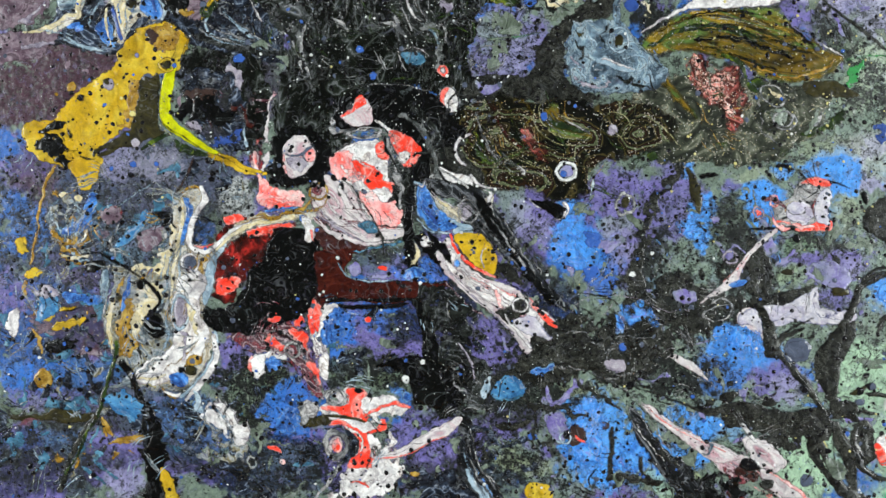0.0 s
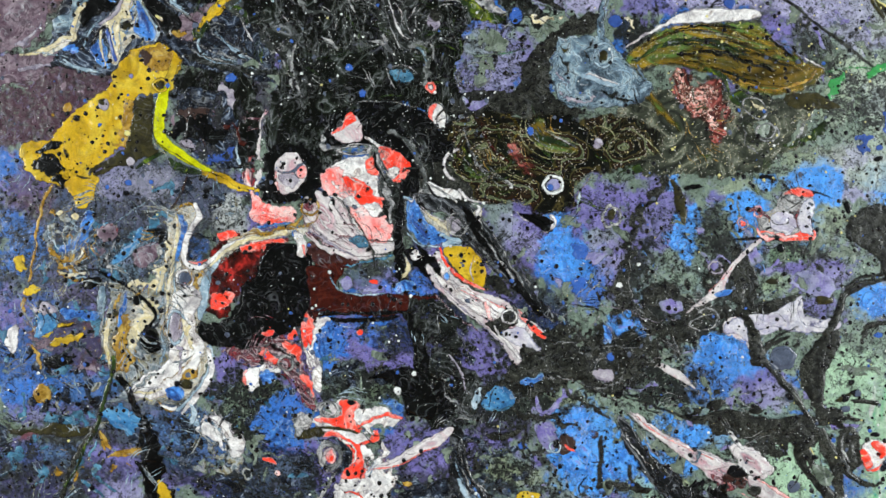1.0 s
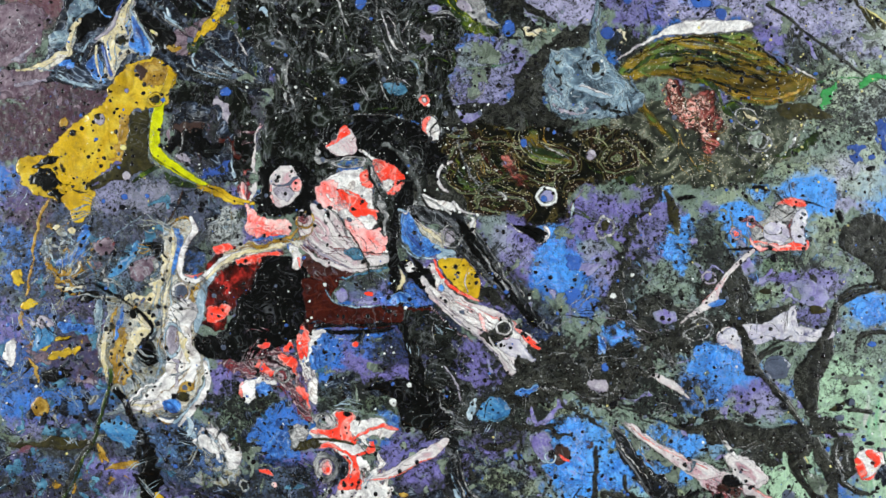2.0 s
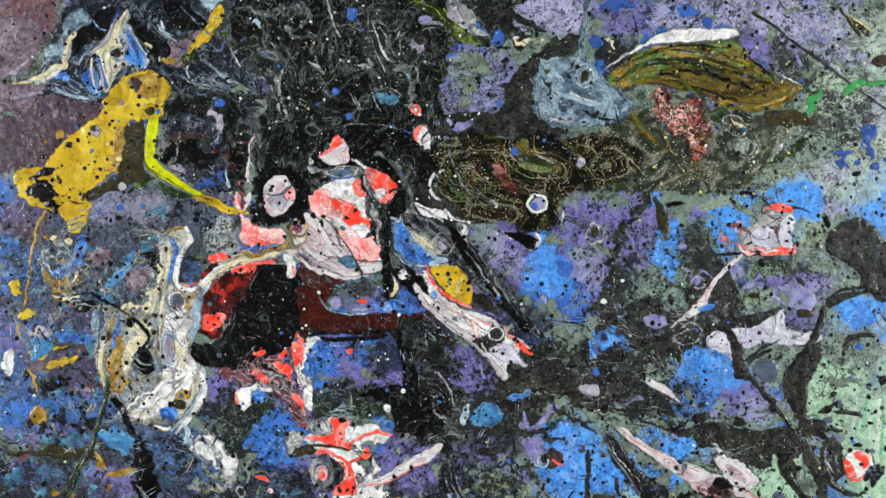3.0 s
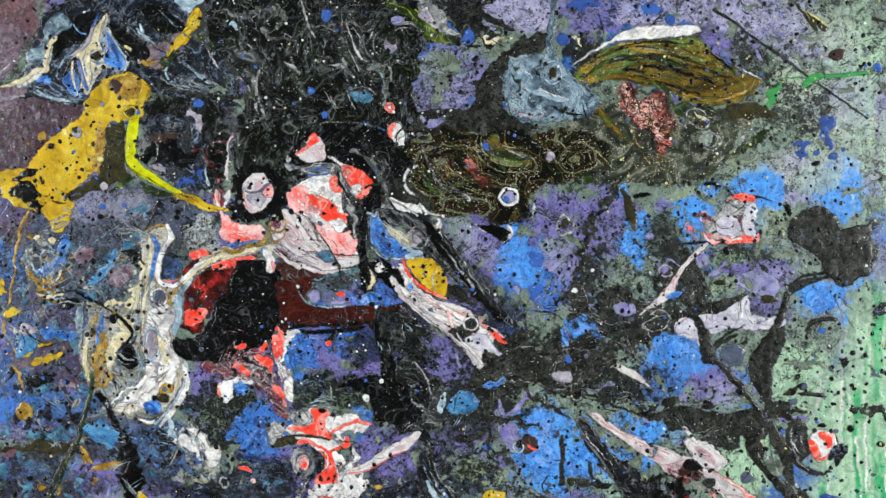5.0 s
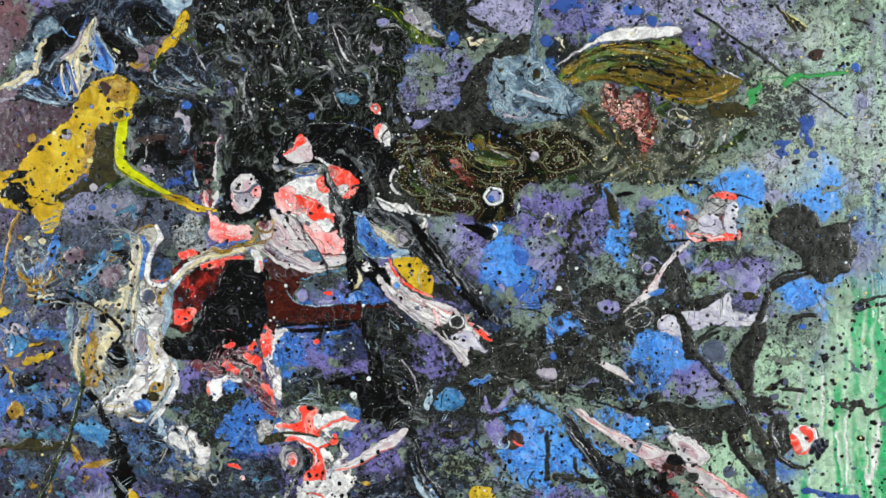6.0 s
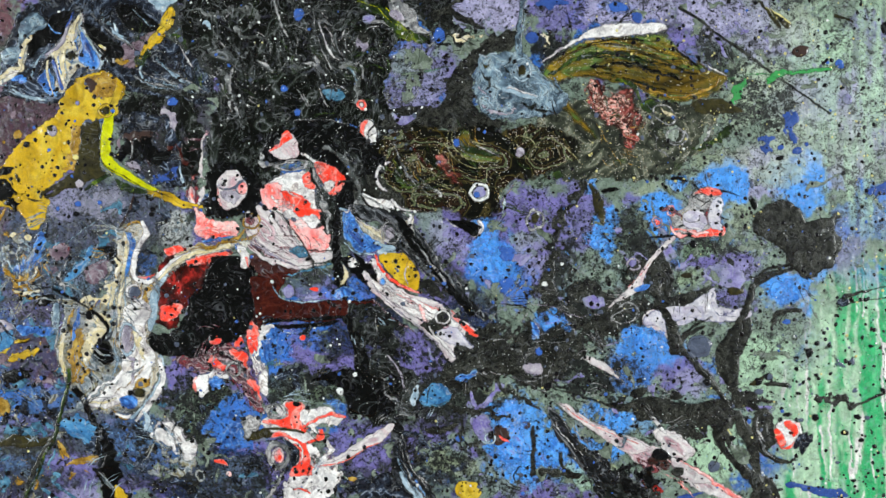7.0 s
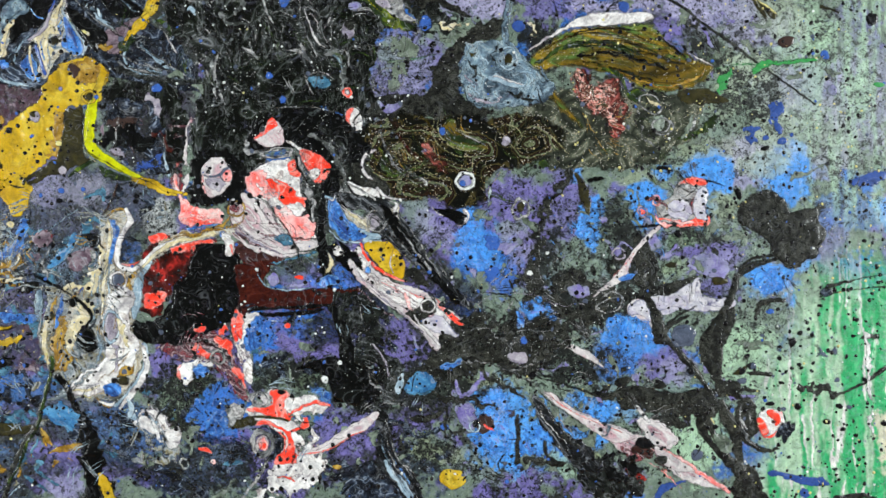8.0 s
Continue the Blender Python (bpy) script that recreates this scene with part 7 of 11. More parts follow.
combed((M_NAVYSWIRL, M_SLATE, M_CYAN, M_BLACK, M_WHITE), ((50, 130), (90, 70), (140, 25), (210, -10)), ((120, 160), (150, 110), (180, 60), (225, 20)), 9, 1001, 2.6)
combed((M_WHITE, M_BLUE, M_CREAMDROP, M_BLUE, M_CYAN, M_NAVYSWIRL), ((197, 22), (182, 70), (152, 104), (140, 166)), ((201, 22), (214, 76), (228, 118), (206, 134)), 12, 1036, 3.2, 0.1, 4)
combed((M_BLACK, M_DARK, M_CYAN, M_GREYSWIRL, M_BLACK), ((215, 30), (245, 80), (260, 118), (300, 136)), ((300, 0), (312, 36), (330, 50), (345, 52)), 9, 1002, 2.6)
combed((M_BLACK, M_DARK, M_GREYSWIRL, M_CYAN, M_CHAR), ((275, 145), (330, 164), (380, 174), (440, 184)), ((350, 60), (375, 100), (405, 140), (450, 170)), 12, 1003, 2.4)
combed((M_CHAR, M_NAVYSWIRL, M_NAVYSWIRL, M_OXBLOOD, M_PURPLE, M_DARK), ((265, 185), (285, 240), (295, 290), (305, 325)), ((390, 190), (375, 250), (388, 290), (384, 345)), 22, 1004, 3.0, 0.16, 8)
combed((M_BLACK, M_BLACK, M_DIMGREY, M_DARK, M_DARKGREEN), ((430, 40), (470, 120), (480, 190), (455, 250)), ((540, 0), (560, 90), (560, 160), (540, 230)), 14, 1005, 3.0, 0.12, 9)
combed((M_BLACK, M_DIMGREY, M_GREYSWIRL, M_BLACK, M_DARK), ((600, -20), (612, 60), (632, 110), (648, 170)), ((690, -10), (690, 60), (702, 120), (690, 180)), 12, 1006, 2.6, 0.12, 7)
combed((M_BLACK, M_DARKGREEN, M_DIMGREY, M_DARK), ((700, 20), (720, 80), (710, 140), (720, 190)), ((760, 60), (750, 110), (748, 160), (750, 200)), 7, 1007, 2.6, 0.12, 7)
combed((M_CYAN, M_NAVYSWIRL, M_SLATE, M_WHITE), ((914, 125), (912, 165), (926, 204), (965, 218)), ((996, 118), (1028, 146), (1052, 180), (1040, 210)), 11, 1008, 1.8, 0.12, 6)
# glitter swirls
combed((M_DARKGREEN, M_GREYSWIRL, M_BLACK, M_OCHRE, G_SHELL), ((864, 232), (866, 262), (888, 286), (930, 300), (956, 300)), ((905, 234), (906, 254), (918, 268), (940, 280), (958, 284)), 9, 1009, 2.0, 0.04, 2)
combed((M_BLACK, M_DARKRED, M_OLIVE, M_DARKGREEN, M_BLACK), ((776, 244), (800, 292), (850, 332), (910, 336)), ((858, 240), (862, 284), (892, 310), (940, 316)), 11, 1010, 2.2, 0.05, 3)
combed((M_BLACK, M_OLIVE, G_SHELL, M_DARKGREEN), ((955, 262), (985, 306), (1040, 316), (1096, 292)), ((985, 240), (1006, 256), (1044, 258), (1088, 266)), 8, 1011, 2.0, 0.05, 3)
combed((M_GREYSWIRL, M_DARKGREEN, M_BLACK, M_DARKGREEN), ((740, 268), (756, 312), (800, 356), (860, 380)), ((776, 250), (792, 302), (832, 338), (880, 350)), 9, 1012, 1.8, 0.06, 4)
combed((M_GREYSWIRL, M_BLACK, M_OLIVE, M_CHAR), ((1215, 200), (1215, 250), (1250, 290), (1300, 290)), ((1310, 200), (1300, 240), (1290, 260), (1310, 275)), 10, 1013, 1.8, 0.12, 6)
combed((M_OLIVE, M_DARKGREEN, M_OCHRE, M_BLACK, G_SHELL), ((1034, 134), (1100, 86), (1180, 80), (1250, 82), (1308, 122), (1354, 146)), ((1040, 150), (1100, 146), (1180, 156), (1240, 184), (1300, 184), (1350, 158)), 20, 1014, 1.7, 0.04, 2.5)
combed((G_PINK, G_ROSE, M_OLIVE, M_BLACK), ((1108, 165), (1116, 195), (1140, 226), (1190, 276)), ((1160, 160), (1196, 190), (1200, 232), (1206, 262)), 11, 1015, 2.2, 0.1, 6)
# figure in the middle
combed((M_GREYPINK, M_WHITE, M_MAUVE, M_GREYPINK, M_LAVCELL), ((502, 380), (540, 396), (570, 430), (600, 454), (645, 462)), ((488, 412), (505, 440), (540, 468), (580, 482), (622, 476)), 9, 1016, 2.2, 0.05, 2)
combed((M_GREYPINK, M_WHITE, M_GREYPINK, M_PINK, M_LAVCELL), ((714, 480), (745, 515), (800, 546), (860, 576), (903, 606)), ((706, 508), (740, 550), (790, 590), (832, 626), (852, 652)), 12, 1017, 2.2, 0.07, 3)
combed((M_BLACK, M_DARK, M_BLACK, M_CHAR, M_BLACK), ((696, 372), (762, 386), (802, 424), (852, 490), (922, 580)), ((690, 398), (740, 424), (780, 468), (838, 524), (900, 572)), 13, 1018, 2.0, 0.05, 2)
combed((M_PINK, M_WHITE, M_PINKWHITE), ((524, 350), (560, 344), (600, 368), (618, 400)), ((540, 380), (570, 402), (600, 440), (640, 455)), 8, 1019, 3.4, 0.12, 6)
combed((M_ROSESWIRL, M_GREYPINK, M_BLACK, M_PINK, M_GREYSWIRL), ((356, 650), (396, 626), (440, 620), (482, 652), (522, 742)), ((366, 662), (410, 670), (450, 677), (480, 702), (510, 744)), 13, 1020, 2.0, 0.08, 4)
combed((M_BLACK, M_GREYSWIRL, M_CHAR, M_BLACK), ((530, 300), (570, 292), (620, 300), (650, 270)), ((524, 320), (570, 312), (612, 312), (690, 330)), 8, 1021, 1.8, 0.08, 4)
# bone-white arch
combed((M_WHITE, M_OCHRE, M_CYAN, M_BONE, M_GREYSWIRL), ((300, 500), (340, 482), (378, 456), (422, 440), (488, 430)), ((324, 546), (350, 505), (386, 478), (432, 462), (488, 447)), 9, 1022, 2.0, 0.04, 2)
combed((M_WHITE, M_OCHRE, M_CYAN, M_BONE, M_CREAMDROP, M_GREYSWIRL), ((264, 430), (266, 480), (260, 540), (260, 600), (250, 680)), ((306, 440), (290, 490), (312, 550), (314, 600), (322, 680)), 12, 1023, 2.2, 0.06, 3)
combed((M_OCHRE, M_BONE, M_GREYSWIRL, M_BLUE, M_CREAMDROP, M_CHAR), ((158, 550), (152, 620), (166, 690), (205, 735)), ((238, 556), (226, 640), (236, 690), (252, 738)), 16, 1024, 2.2, 0.1, 6)
combed((M_BONEGREY, M_TEAL, M_OCHRE, M_CYAN, M_NAVYSWIRL, M_GREYSWIRL), ((50, 410), (44, 470), (80, 520), (140, 570)), ((226, 396), (204, 450), (180, 510), (205, 560)), 26, 1025, 2.8, 0.12, 9)
combed((M_BONEGREY, M_BLUE, M_NAVYSWIRL, M_GREYSWIRL, M_CHAR), ((150, 760), (230, 790), (300, 850), (330, 900)), ((330, 730), (370, 770), (400, 830), (420, 900)), 20, 1026, 2.4, 0.16, 9)
combed((M_WHITE, M_CYAN, M_GREYSWIRL), ((306, 740), (330, 762), (362, 790), (380, 850)), ((330, 745), (365, 760), (392, 795), (398, 840)), 8, 1027, 2.6, 0.1, 6)
# runs at the right and below
combed((M_BLACK, M_GREYSWIRL, M_BLACK, M_WHITE, M_CHAR), ((1036, 752), (1080, 796), (1132, 836), (1182, 902)), ((1044, 780), (1074, 830), (1104, 872), (1136, 918)), 10, 1028, 2.0, 0.06, 2)
combed((M_GREYPINK, M_WHITE, M_PINK, M_ROSESWIRL), ((1052, 740), (1110, 765), (1180, 800), (1242, 826)), ((1060, 754), (1110, 783), (1170, 820), (1225, 858)), 8, 1029, 1.8, 0.05, 2)
combed((M_GREYPINK, M_PINK, M_CHAR, M_LAVCELL), ((1150, 820), (1200, 850), (1260, 890), (1310, 930)), ((1228, 796), (1270, 800), (1290, 840), (1360, 900)), 12, 1030, 2.0, 0.1, 5)
combed((M_CHAR, M_GREYSWIRL, M_BLACK, M_OLIVE), ((880, 640), (950, 606), (1030, 610), (1110, 590)), ((830, 700), (930, 690), (1030, 690), (1120, 640)), 16, 1031, 2.4, 0.14, 8)
combed((M_CHAR, M_BLACK, M_GREYSWIRL, M_DARK), ((700, 650), (730, 700), (760, 740), (800, 760)), ((770, 650), (800, 690), (830, 720), (880, 700)), 14, 1032, 2.4, 0.14, 8)
combed((M_GREYSWIRL, M_CHAR, M_BLACK), ((1404, 770), (1400, 800), (1416, 830), (1440, 850)), ((1440, 770), (1434, 795), (1440, 820), (1462, 836)), 6, 1033, 1.8, 0.08, 3)
combed((M_GREYSWIRL, M_NAVYSWIRL, M_WHITE, M_BLACK), ((512, 800), (540, 792), (575, 810), (570, 850)), ((520, 850), (530, 860), (550, 862), (560, 850)), 8, 1034, 2.0, 0.1, 4)
combed((M_CYAN, M_BLACK, M_GREYSWIRL, M_BLUE), ((752, 790), (765, 850), (790, 900), (830, 960)), ((772, 780), (790, 850), (820, 890), (850, 945)), 8, 1035, 2.0, 0.08, 3)
combed((M_GREYPINK, M_PINK, M_GREYSWIRL, M_RED, M_LAVCELL), ((560, 900), (578, 866), (600, 842), (606, 806)), ((640, 900), (650, 868), (648, 842), (640, 806)), 9, 1037, 2.4, 0.1, 6)
combed((M_WHITE, M_GREYPINK, M_BLUE, M_RED), ((490, 592), (494, 630), (500, 670), (512, 720)), ((524, 590), (516, 630), (520, 670), (526, 716)), 6, 1038, 3.0, 0.12, 7)
combed((M_BLUE, M_CYAN, M_DEEPBLUE), ((672, 390), (672, 420), (686, 446), (712, 462)), ((684, 392), (696, 416), (712, 436), (726, 450)), 6, 1039, 2.4, 0.08, 4)
combed((M_PINK, M_WHITE, M_RED), ((404, 396), (420, 402), (440, 412), (466, 416)), ((408, 426), (430, 430), (450, 430), (472, 426)), 5, 1040, 3.0, 0.12, 6)

# ---------------------------------------------------------------- second coat, upper left: feather, yellow tongues, neon run
pour("paint_pour", M_SLATE, (78, 78), (83, 48), (98, 28), (118, 20), (130, 33), (126, 46), (113, 46), (106, 58), (96, 68), (88, 83), (86, 103), (73, 116), (53, 113), (48, 93), (63, 83), rough=2.5, height=0.0002)
pour("paint_pour", M_BLACK, (138, 28), (178, 18), (173, 48), (153, 73), (128, 83), (110, 96), (100, 106), (96, 88), (110, 58), (128, 50), rough=2.5, height=0.0002)
stroke("paint_streak", M_CREAM, (106, 66, 4), (93, 83, 5), (86, 108, 5), (87, 123, 6), (67, 126, 6), (51, 138, 6), (19, 150, 4), (-6, 153, 2), rough=2, height=0.0002)
pour("paint_pour", M_CREAM, (196, 23), (188, 48), (184, 68), (188, 88), (170, 93), (169, 108), (179, 118), (167, 138), (164, 153), (154, 133), (147, 108), (138, 96), (153, 84), (170, 60), (178, 43), rough=2.5, height=0.0002)
pour("paint_pour", M_BLACK, (200, 38), (238, 60), (266, 80), (273, 98), (251, 123), (235, 110), (220, 83), (202, 58), rough=2.5, height=0.0002)
pour("paint_pour", M_BLUE, (193, 58), (200, 60), (208, 73), (219, 93), (229, 113), (227, 126), (217, 126), (194, 116), (189, 103), (197, 93), (193, 73), rough=2.5, height=0.0002)
stroke("paint_streak", M_CYAN, (195, 28, 1.5), (193, 48, 2), (204, 66, 2.5), (218, 88, 2.5), (230, 110, 3), (227, 126, 3), rough=2, height=0.0002)
stroke("paint_streak", M_LAVCELL, (178, 33, 3), (168, 58, 4), (160, 78, 5), (146, 90, 5), (132, 98, 3), rough=2, height=0.0002)
pour("paint_pour", M_BLUE, (125, 128), (139, 138), (149, 163), (154, 172), (143, 172), (129, 158), (115, 148), rough=2.5, height=0.0002)
stroke("paint_streak", M_BLACK, (140, 103, 3), (130, 111, 4), (119, 133, 3), rough=2, height=0.0002)
stroke("paint_streak", M_DEEPBLUE, (144, 110, 4), (152, 133, 5), (159, 158, 4), rough=2, height=0.0002)
stroke("paint_streak", M_CREAM, (135, 108, 2), (133, 128, 3), (139, 153, 2), (145, 171, 2), rough=2, height=0.0002)
drop(M_OLIVE, 177, 99, 9, 7, 0)
drop(M_BLUE, 81, 140, 13, 5, -15)
stroke("paint_streak", M_CYAN, (69, 158, 2), (89, 170, 3), (114, 176, 4), (131, 179, 2), rough=2, height=0.0002)
pour("paint_pour", M_BLACK, (286, 8), (333, 43), (336, 56), (306, 62), (278, 53), (256, 16), rough=2.5, height=0.0002)
pour("paint_pour", M_YELLOW, (340, 28), (350, 13), (360, 13), (361, 38), (353, 53), (343, 53), (336, 43), rough=2.5, height=0.0002)
pour("paint_pour", M_YELLOW, (323, 63), (338, 56), (343, 66), (329, 78), (317, 88), (313, 78), rough=2.5, height=0.0002)
stroke("paint_streak", M_BLACK, (341, 52, 1.5), (332, 60, 3), (344, 67, 2), rough=2, height=0.0002)
ring(M_DARKGREEN, 314, 95, 7, 2.5)
ring(M_DARKGREEN, 301, 110, 8, 3)
stroke("paint_streak", M_OCHRE, (257, 111, 4), (267, 114, 5), (277, 110, 4), rough=2, height=0.0002)
stroke("paint_streak", M_GREYSWIRL, (291, 136, 3), (307, 148, 2), (334, 154, 2), (369, 166, 1.5), rough=2, height=0.0002)
stroke("paint_streak", M_CREAM, (228, 82, 2), (235, 87, 3), (237, 91, 2), rough=2, height=0.0002)
stroke("paint_streak", M_GREYSWIRL, (213, 23, 1.5), (233, 43, 2), (250, 60, 2), (268, 73, 2.5), (287, 84, 2), rough=2, height=0.0002)
stroke("paint_streak", M_CYAN, (329, 108, 1.5), (341, 116, 2), (351, 128, 1.5), rough=2, height=0.0002)
pour("paint_pour", M_OLIVE, (194, 223), (217, 222), (227, 233), (229, 298), (240, 314), (205, 328), (185, 343), (140, 344), (120, 358), (122, 344), (175, 310), (190, 260), rough=2.5, height=0.0002)
stroke("paint_streak", M_YELLOW, (264, 155, 7), (256, 182, 9), (248, 208, 9), rough=4, height=0.0003)
stroke("paint_streak", M_NEON, (252, 196, 3), (248, 206, 8), (244, 218, 10), (239, 243, 11), (239, 278, 11), (252, 301, 11), (280, 320, 9), (310, 336, 6), (335, 346, 3), height=0.0004, rough=2)
stroke("paint_streak", M_DARKGREEN, (248, 315, 3), (226, 323, 5), (210, 335, 5), (200, 344, 3), rough=2, height=0.0002)
stroke("paint_streak", M_YELLOW, (330, 345, 3), (355, 355, 5), (375, 367, 5), (402, 373, 4), rough=2, height=0.0002)
pour("paint_pour", M_DARKGREEN, (252, 324), (275, 332), (320, 347), (290, 353), (265, 344), rough=2.5, height=0.0002)
stroke("paint_streak", M_OLIVE, (232, 220, 1.3), (229, 248, 1.6), (230, 283, 1.8), (245, 304, 2), (272, 320, 2), (300, 336, 1.5), rough=2, height=0.0002)
stroke("paint_streak", M_CREAM, (227, 288, 1), (236, 306, 1.3), (252, 318, 1), rough=2, height=0.0002)
pour("paint_pour", M_BLACK, (38, 310), (52, 298), (68, 300), (67, 313), (52, 314), (35, 324), (26, 320), rough=2.5, height=0.0002)
pour("paint_pour", M_BLACK, (24, 334), (40, 328), (65, 328), (73, 343), (69, 354), (50, 360), (38, 350), (25, 348), rough=4, height=0.0002)
stroke("paint_streak", M_BLACK, (64, 360, 4), (72, 368, 6), (77, 380, 3), rough=2, height=0.0002)
stroke("paint_streak", M_BLACK, (76, 313, 2), (82, 326, 3), rough=2, height=0.0002)
stroke("paint_streak", M_BLACK, (70, 350, 2), (94, 349, 1.2), rough=2, height=0.0002)
stroke("paint_streak", M_OLIVE, (98, 358, 2), (112, 362, 2.5), (125, 360, 1.5), rough=2, height=0.0002)
drop(M_LAVCELL, 143, 236, 11, 10)
drop(M_OLIVE, 139, 232, 7, 5, 30)
drop(M_CREAMDROP, 185, 284, 6)
drop(M_OCHRE, 55, 255, 4)
drop(M_LAVCELL, 191, 332, 8, 9)
drop(M_BLACKDROP, 97, 258, 7, 4)
drop(M_BLUEDROP, 188, 368, 7, 6)
drop(M_BLUEDROP, 227, 366, 5)
drop(M_BLACKDROP, 184, 386, 6)
drop(M_BLACKDROP, 322, 379, 5)
drop(M_BLUE, 123, 425, 9, 10)
drop(M_CREAM, 99, 428, 8, 6)
drop(M_CREAM, 71, 423, 9, 4, -30)
# dark pour over the top middle
stroke("paint_streak", M_GREYSWIRL, (543, -2, 2), (548, 23, 3), (556, 48, 3), (568, 68, 2), rough=2, height=0.0002)
stroke("paint_streak", M_GREYSWIRL, (616, 18, 1.5), (615, 48, 2), (623, 78, 2), (636, 103, 2), (648, 128, 2), rough=2, height=0.0002)
stroke("paint_streak", M_WHITE, (623, 43, 1.7), (630, 63, 2.2), (640, 88, 2.8), (650, 103, 2.2), (663, 112, 1.1), rough=2, height=0.0002)
stroke("paint_streak", M_WHITE, (626, 18, 1.0), (633, 30, 1.7), (637, 36, 1.0), rough=2, height=0.0002)
stroke("paint_streak", M_WHITE, (634, 50, 1.1), (646, 68, 1.7), (653, 88, 1.1), rough=2, height=0.0002)
stroke("paint_streak", M_WHITE, (669, 58, 1.7), (664, 68, 2.2), (659, 78, 1.1), rough=2, height=0.0002)
stroke("paint_streak", M_WHITE, (658, 90, 1.1), (666, 102, 1.7), rough=2, height=0.0002)
stroke("paint_streak", M_GREYSWIRL, (618, 106, 4), (628, 128, 5), (638, 136, 2), rough=2, height=0.0002)
stroke("paint_streak", M_WHITE, (628, 166, 1.1), (643, 156, 1.7), (663, 160, 1.7), (678, 170, 1.1), rough=2, height=0.0002)
stroke("paint_streak", M_GREYSWIRL, (624, 158, 1.5), (630, 178, 2), (640, 195, 1.5), rough=2, height=0.0002)
stroke("paint_streak", M_GREYSWIRL, (694, 111, 1.5), (702, 128, 2), (704, 146, 2), rough=2, height=0.0002)
stroke("paint_streak", M_GREYSWIRL, (508, 58, 1.5), (523, 66, 1.5), (530, 76, 2), rough=2, height=0.0002)
stroke("paint_streak", M_WHITE, (440, 73, 1), (448, 81, 2), (454, 88, 1), rough=2, height=0.0002)
stroke("paint_streak", M_CYAN, (413, 46, 1.5), (422, 42, 5), (429, 54, 1.5), rough=2, height=0.0002)
stroke("paint_streak", M_WHITE, (384, 103, 2), (389, 113, 3), (394, 122, 1.5), rough=2, height=0.0002)
stroke("paint_streak", M_GREYSWIRL, (513, 113, 2), (528, 120, 4), (540, 132, 3), rough=2, height=0.0002)
stroke("paint_streak", M_GREYSWIRL, (578, 58, 1), (584, 78, 1.5), (580, 98, 1), rough=2, height=0.0002)
drop(M_BLUEDROP, 588, 28, 11, 12)
drop(M_BLUEDROP, 560, 163, 7)
drop(M_BLUEDROP, 584, 206, 7)
drop(M_SLATEDROP, 728, 187, 5)
drop(M_PURPLE, 713, 38, 11, 9)
pour("paint_pour", M_CHAR, (695, 60), (710, 55), (716, 73), (704, 82), (694, 73), rough=2.5, height=0.0002)
pour("paint_pour", M_DARKGREEN, (688, -2), (732, 13), (749, 36), (787, 53), (822, 68), (832, 70), (802, 80), (777, 70), (750, 53), (733, 30), (703, 10), rough=2.5, height=0.0002)
pour("paint_pour", M_GREYSWIRL, (752, -2), (787, 12), (802, 43), (825, 64), (802, 64), (772, 46), (752, 26), rough=2.5, height=0.0002)
drop(M_LAVCELL, 765, 31, 15, 9, 30)
stroke("paint_streak", M_NEON, (693, 3, 1.4), (727, 16, 1.8), (749, 38, 1.4), (777, 54, 0.9), rough=2, height=0.0002)
pour("paint_pour", M_MOSSY, (419, 180), (437, 178), (444, 186), (441, 200), (433, 190), rough=2.5, height=0.0002)
stroke("paint_streak", M_MOSSY, (382, 163, 5), (397, 158, 6), (404, 166, 3), rough=2, height=0.0002)
stroke("paint_streak", M_DARKGREEN, (550, 68, 2), (560, 82, 3), (568, 98, 2), rough=2, height=0.0002)
stroke("paint_streak", M_DARKGREEN, (489, 163, 3), (499, 170, 4), (507, 178, 2), rough=2, height=0.0002)
# slate cell, lilac corner and the glitter leaf
pour("paint_pour", M_SLATE, (917, 118), (937, 103), (971, 96), (986, 103), (1006, 117), (1021, 142), (1041, 157), (1048, 172), (1072, 177), (1072, 192), (1056, 212), (1016, 219), (947, 219), (919, 207), (912, 187), (902, 162), (909, 142), rough=4, height=0.0002)
pour("paint_pour", M_CYAN, (952, 165), (971, 160), (986, 167), (1001, 172), (1021, 177), (1011, 185), (986, 183), (971, 175), (955, 173), rough=2.5, height=0.0002)
stroke("paint_streak", M_CYAN, (998, 163, 2), (1021, 157, 3), (1039, 165, 3), (1034, 179, 2), (1020, 185, 3), rough=2, height=0.0002)
ring(M_CYAN, 991, 132, 17, 2.5, 1.15)
drop(M_OLIVE, 991, 133, 9, 11)
stroke("paint_streak", M_OLIVE, (916, 121, 2), (924, 124, 4), (933, 122, 2.5), rough=5, height=0.0002)
pour("paint_pour", M_CYAN, (1038, 183), (1066, 179), (1071, 191), (1048, 202), (1033, 195), rough=5, holes=0.2, height=0.0002)
stroke("paint_streak", M_LAVCELL, (912, 162, 2), (922, 175, 3), (932, 189, 2), rough=2, height=0.0002)
stroke("paint_streak", M_MOSSY, (772, 138, 3), (797, 135, 3), (822, 130, 2), (862, 122, 1.5), rough=2, height=0.0002)
stroke("paint_streak", M_CHAR, (795, 88, 2), (807, 118, 2.5), (810, 143, 2.5), (798, 167, 2), (776, 183, 1.5), rough=2, height=0.0002)
stroke("paint_streak", M_CHAR, (832, 30, 9), (862, 26, 8), (892, 40, 8), (917, 53, 5), rough=6, height=0.0002)
stroke("paint_streak", M_CHAR, (857, 20, 5), (877, 6, 6), (897, -8, 6), rough=5, height=0.0002)
drop(M_BLUEDROP, 842, 68, 12, 14)
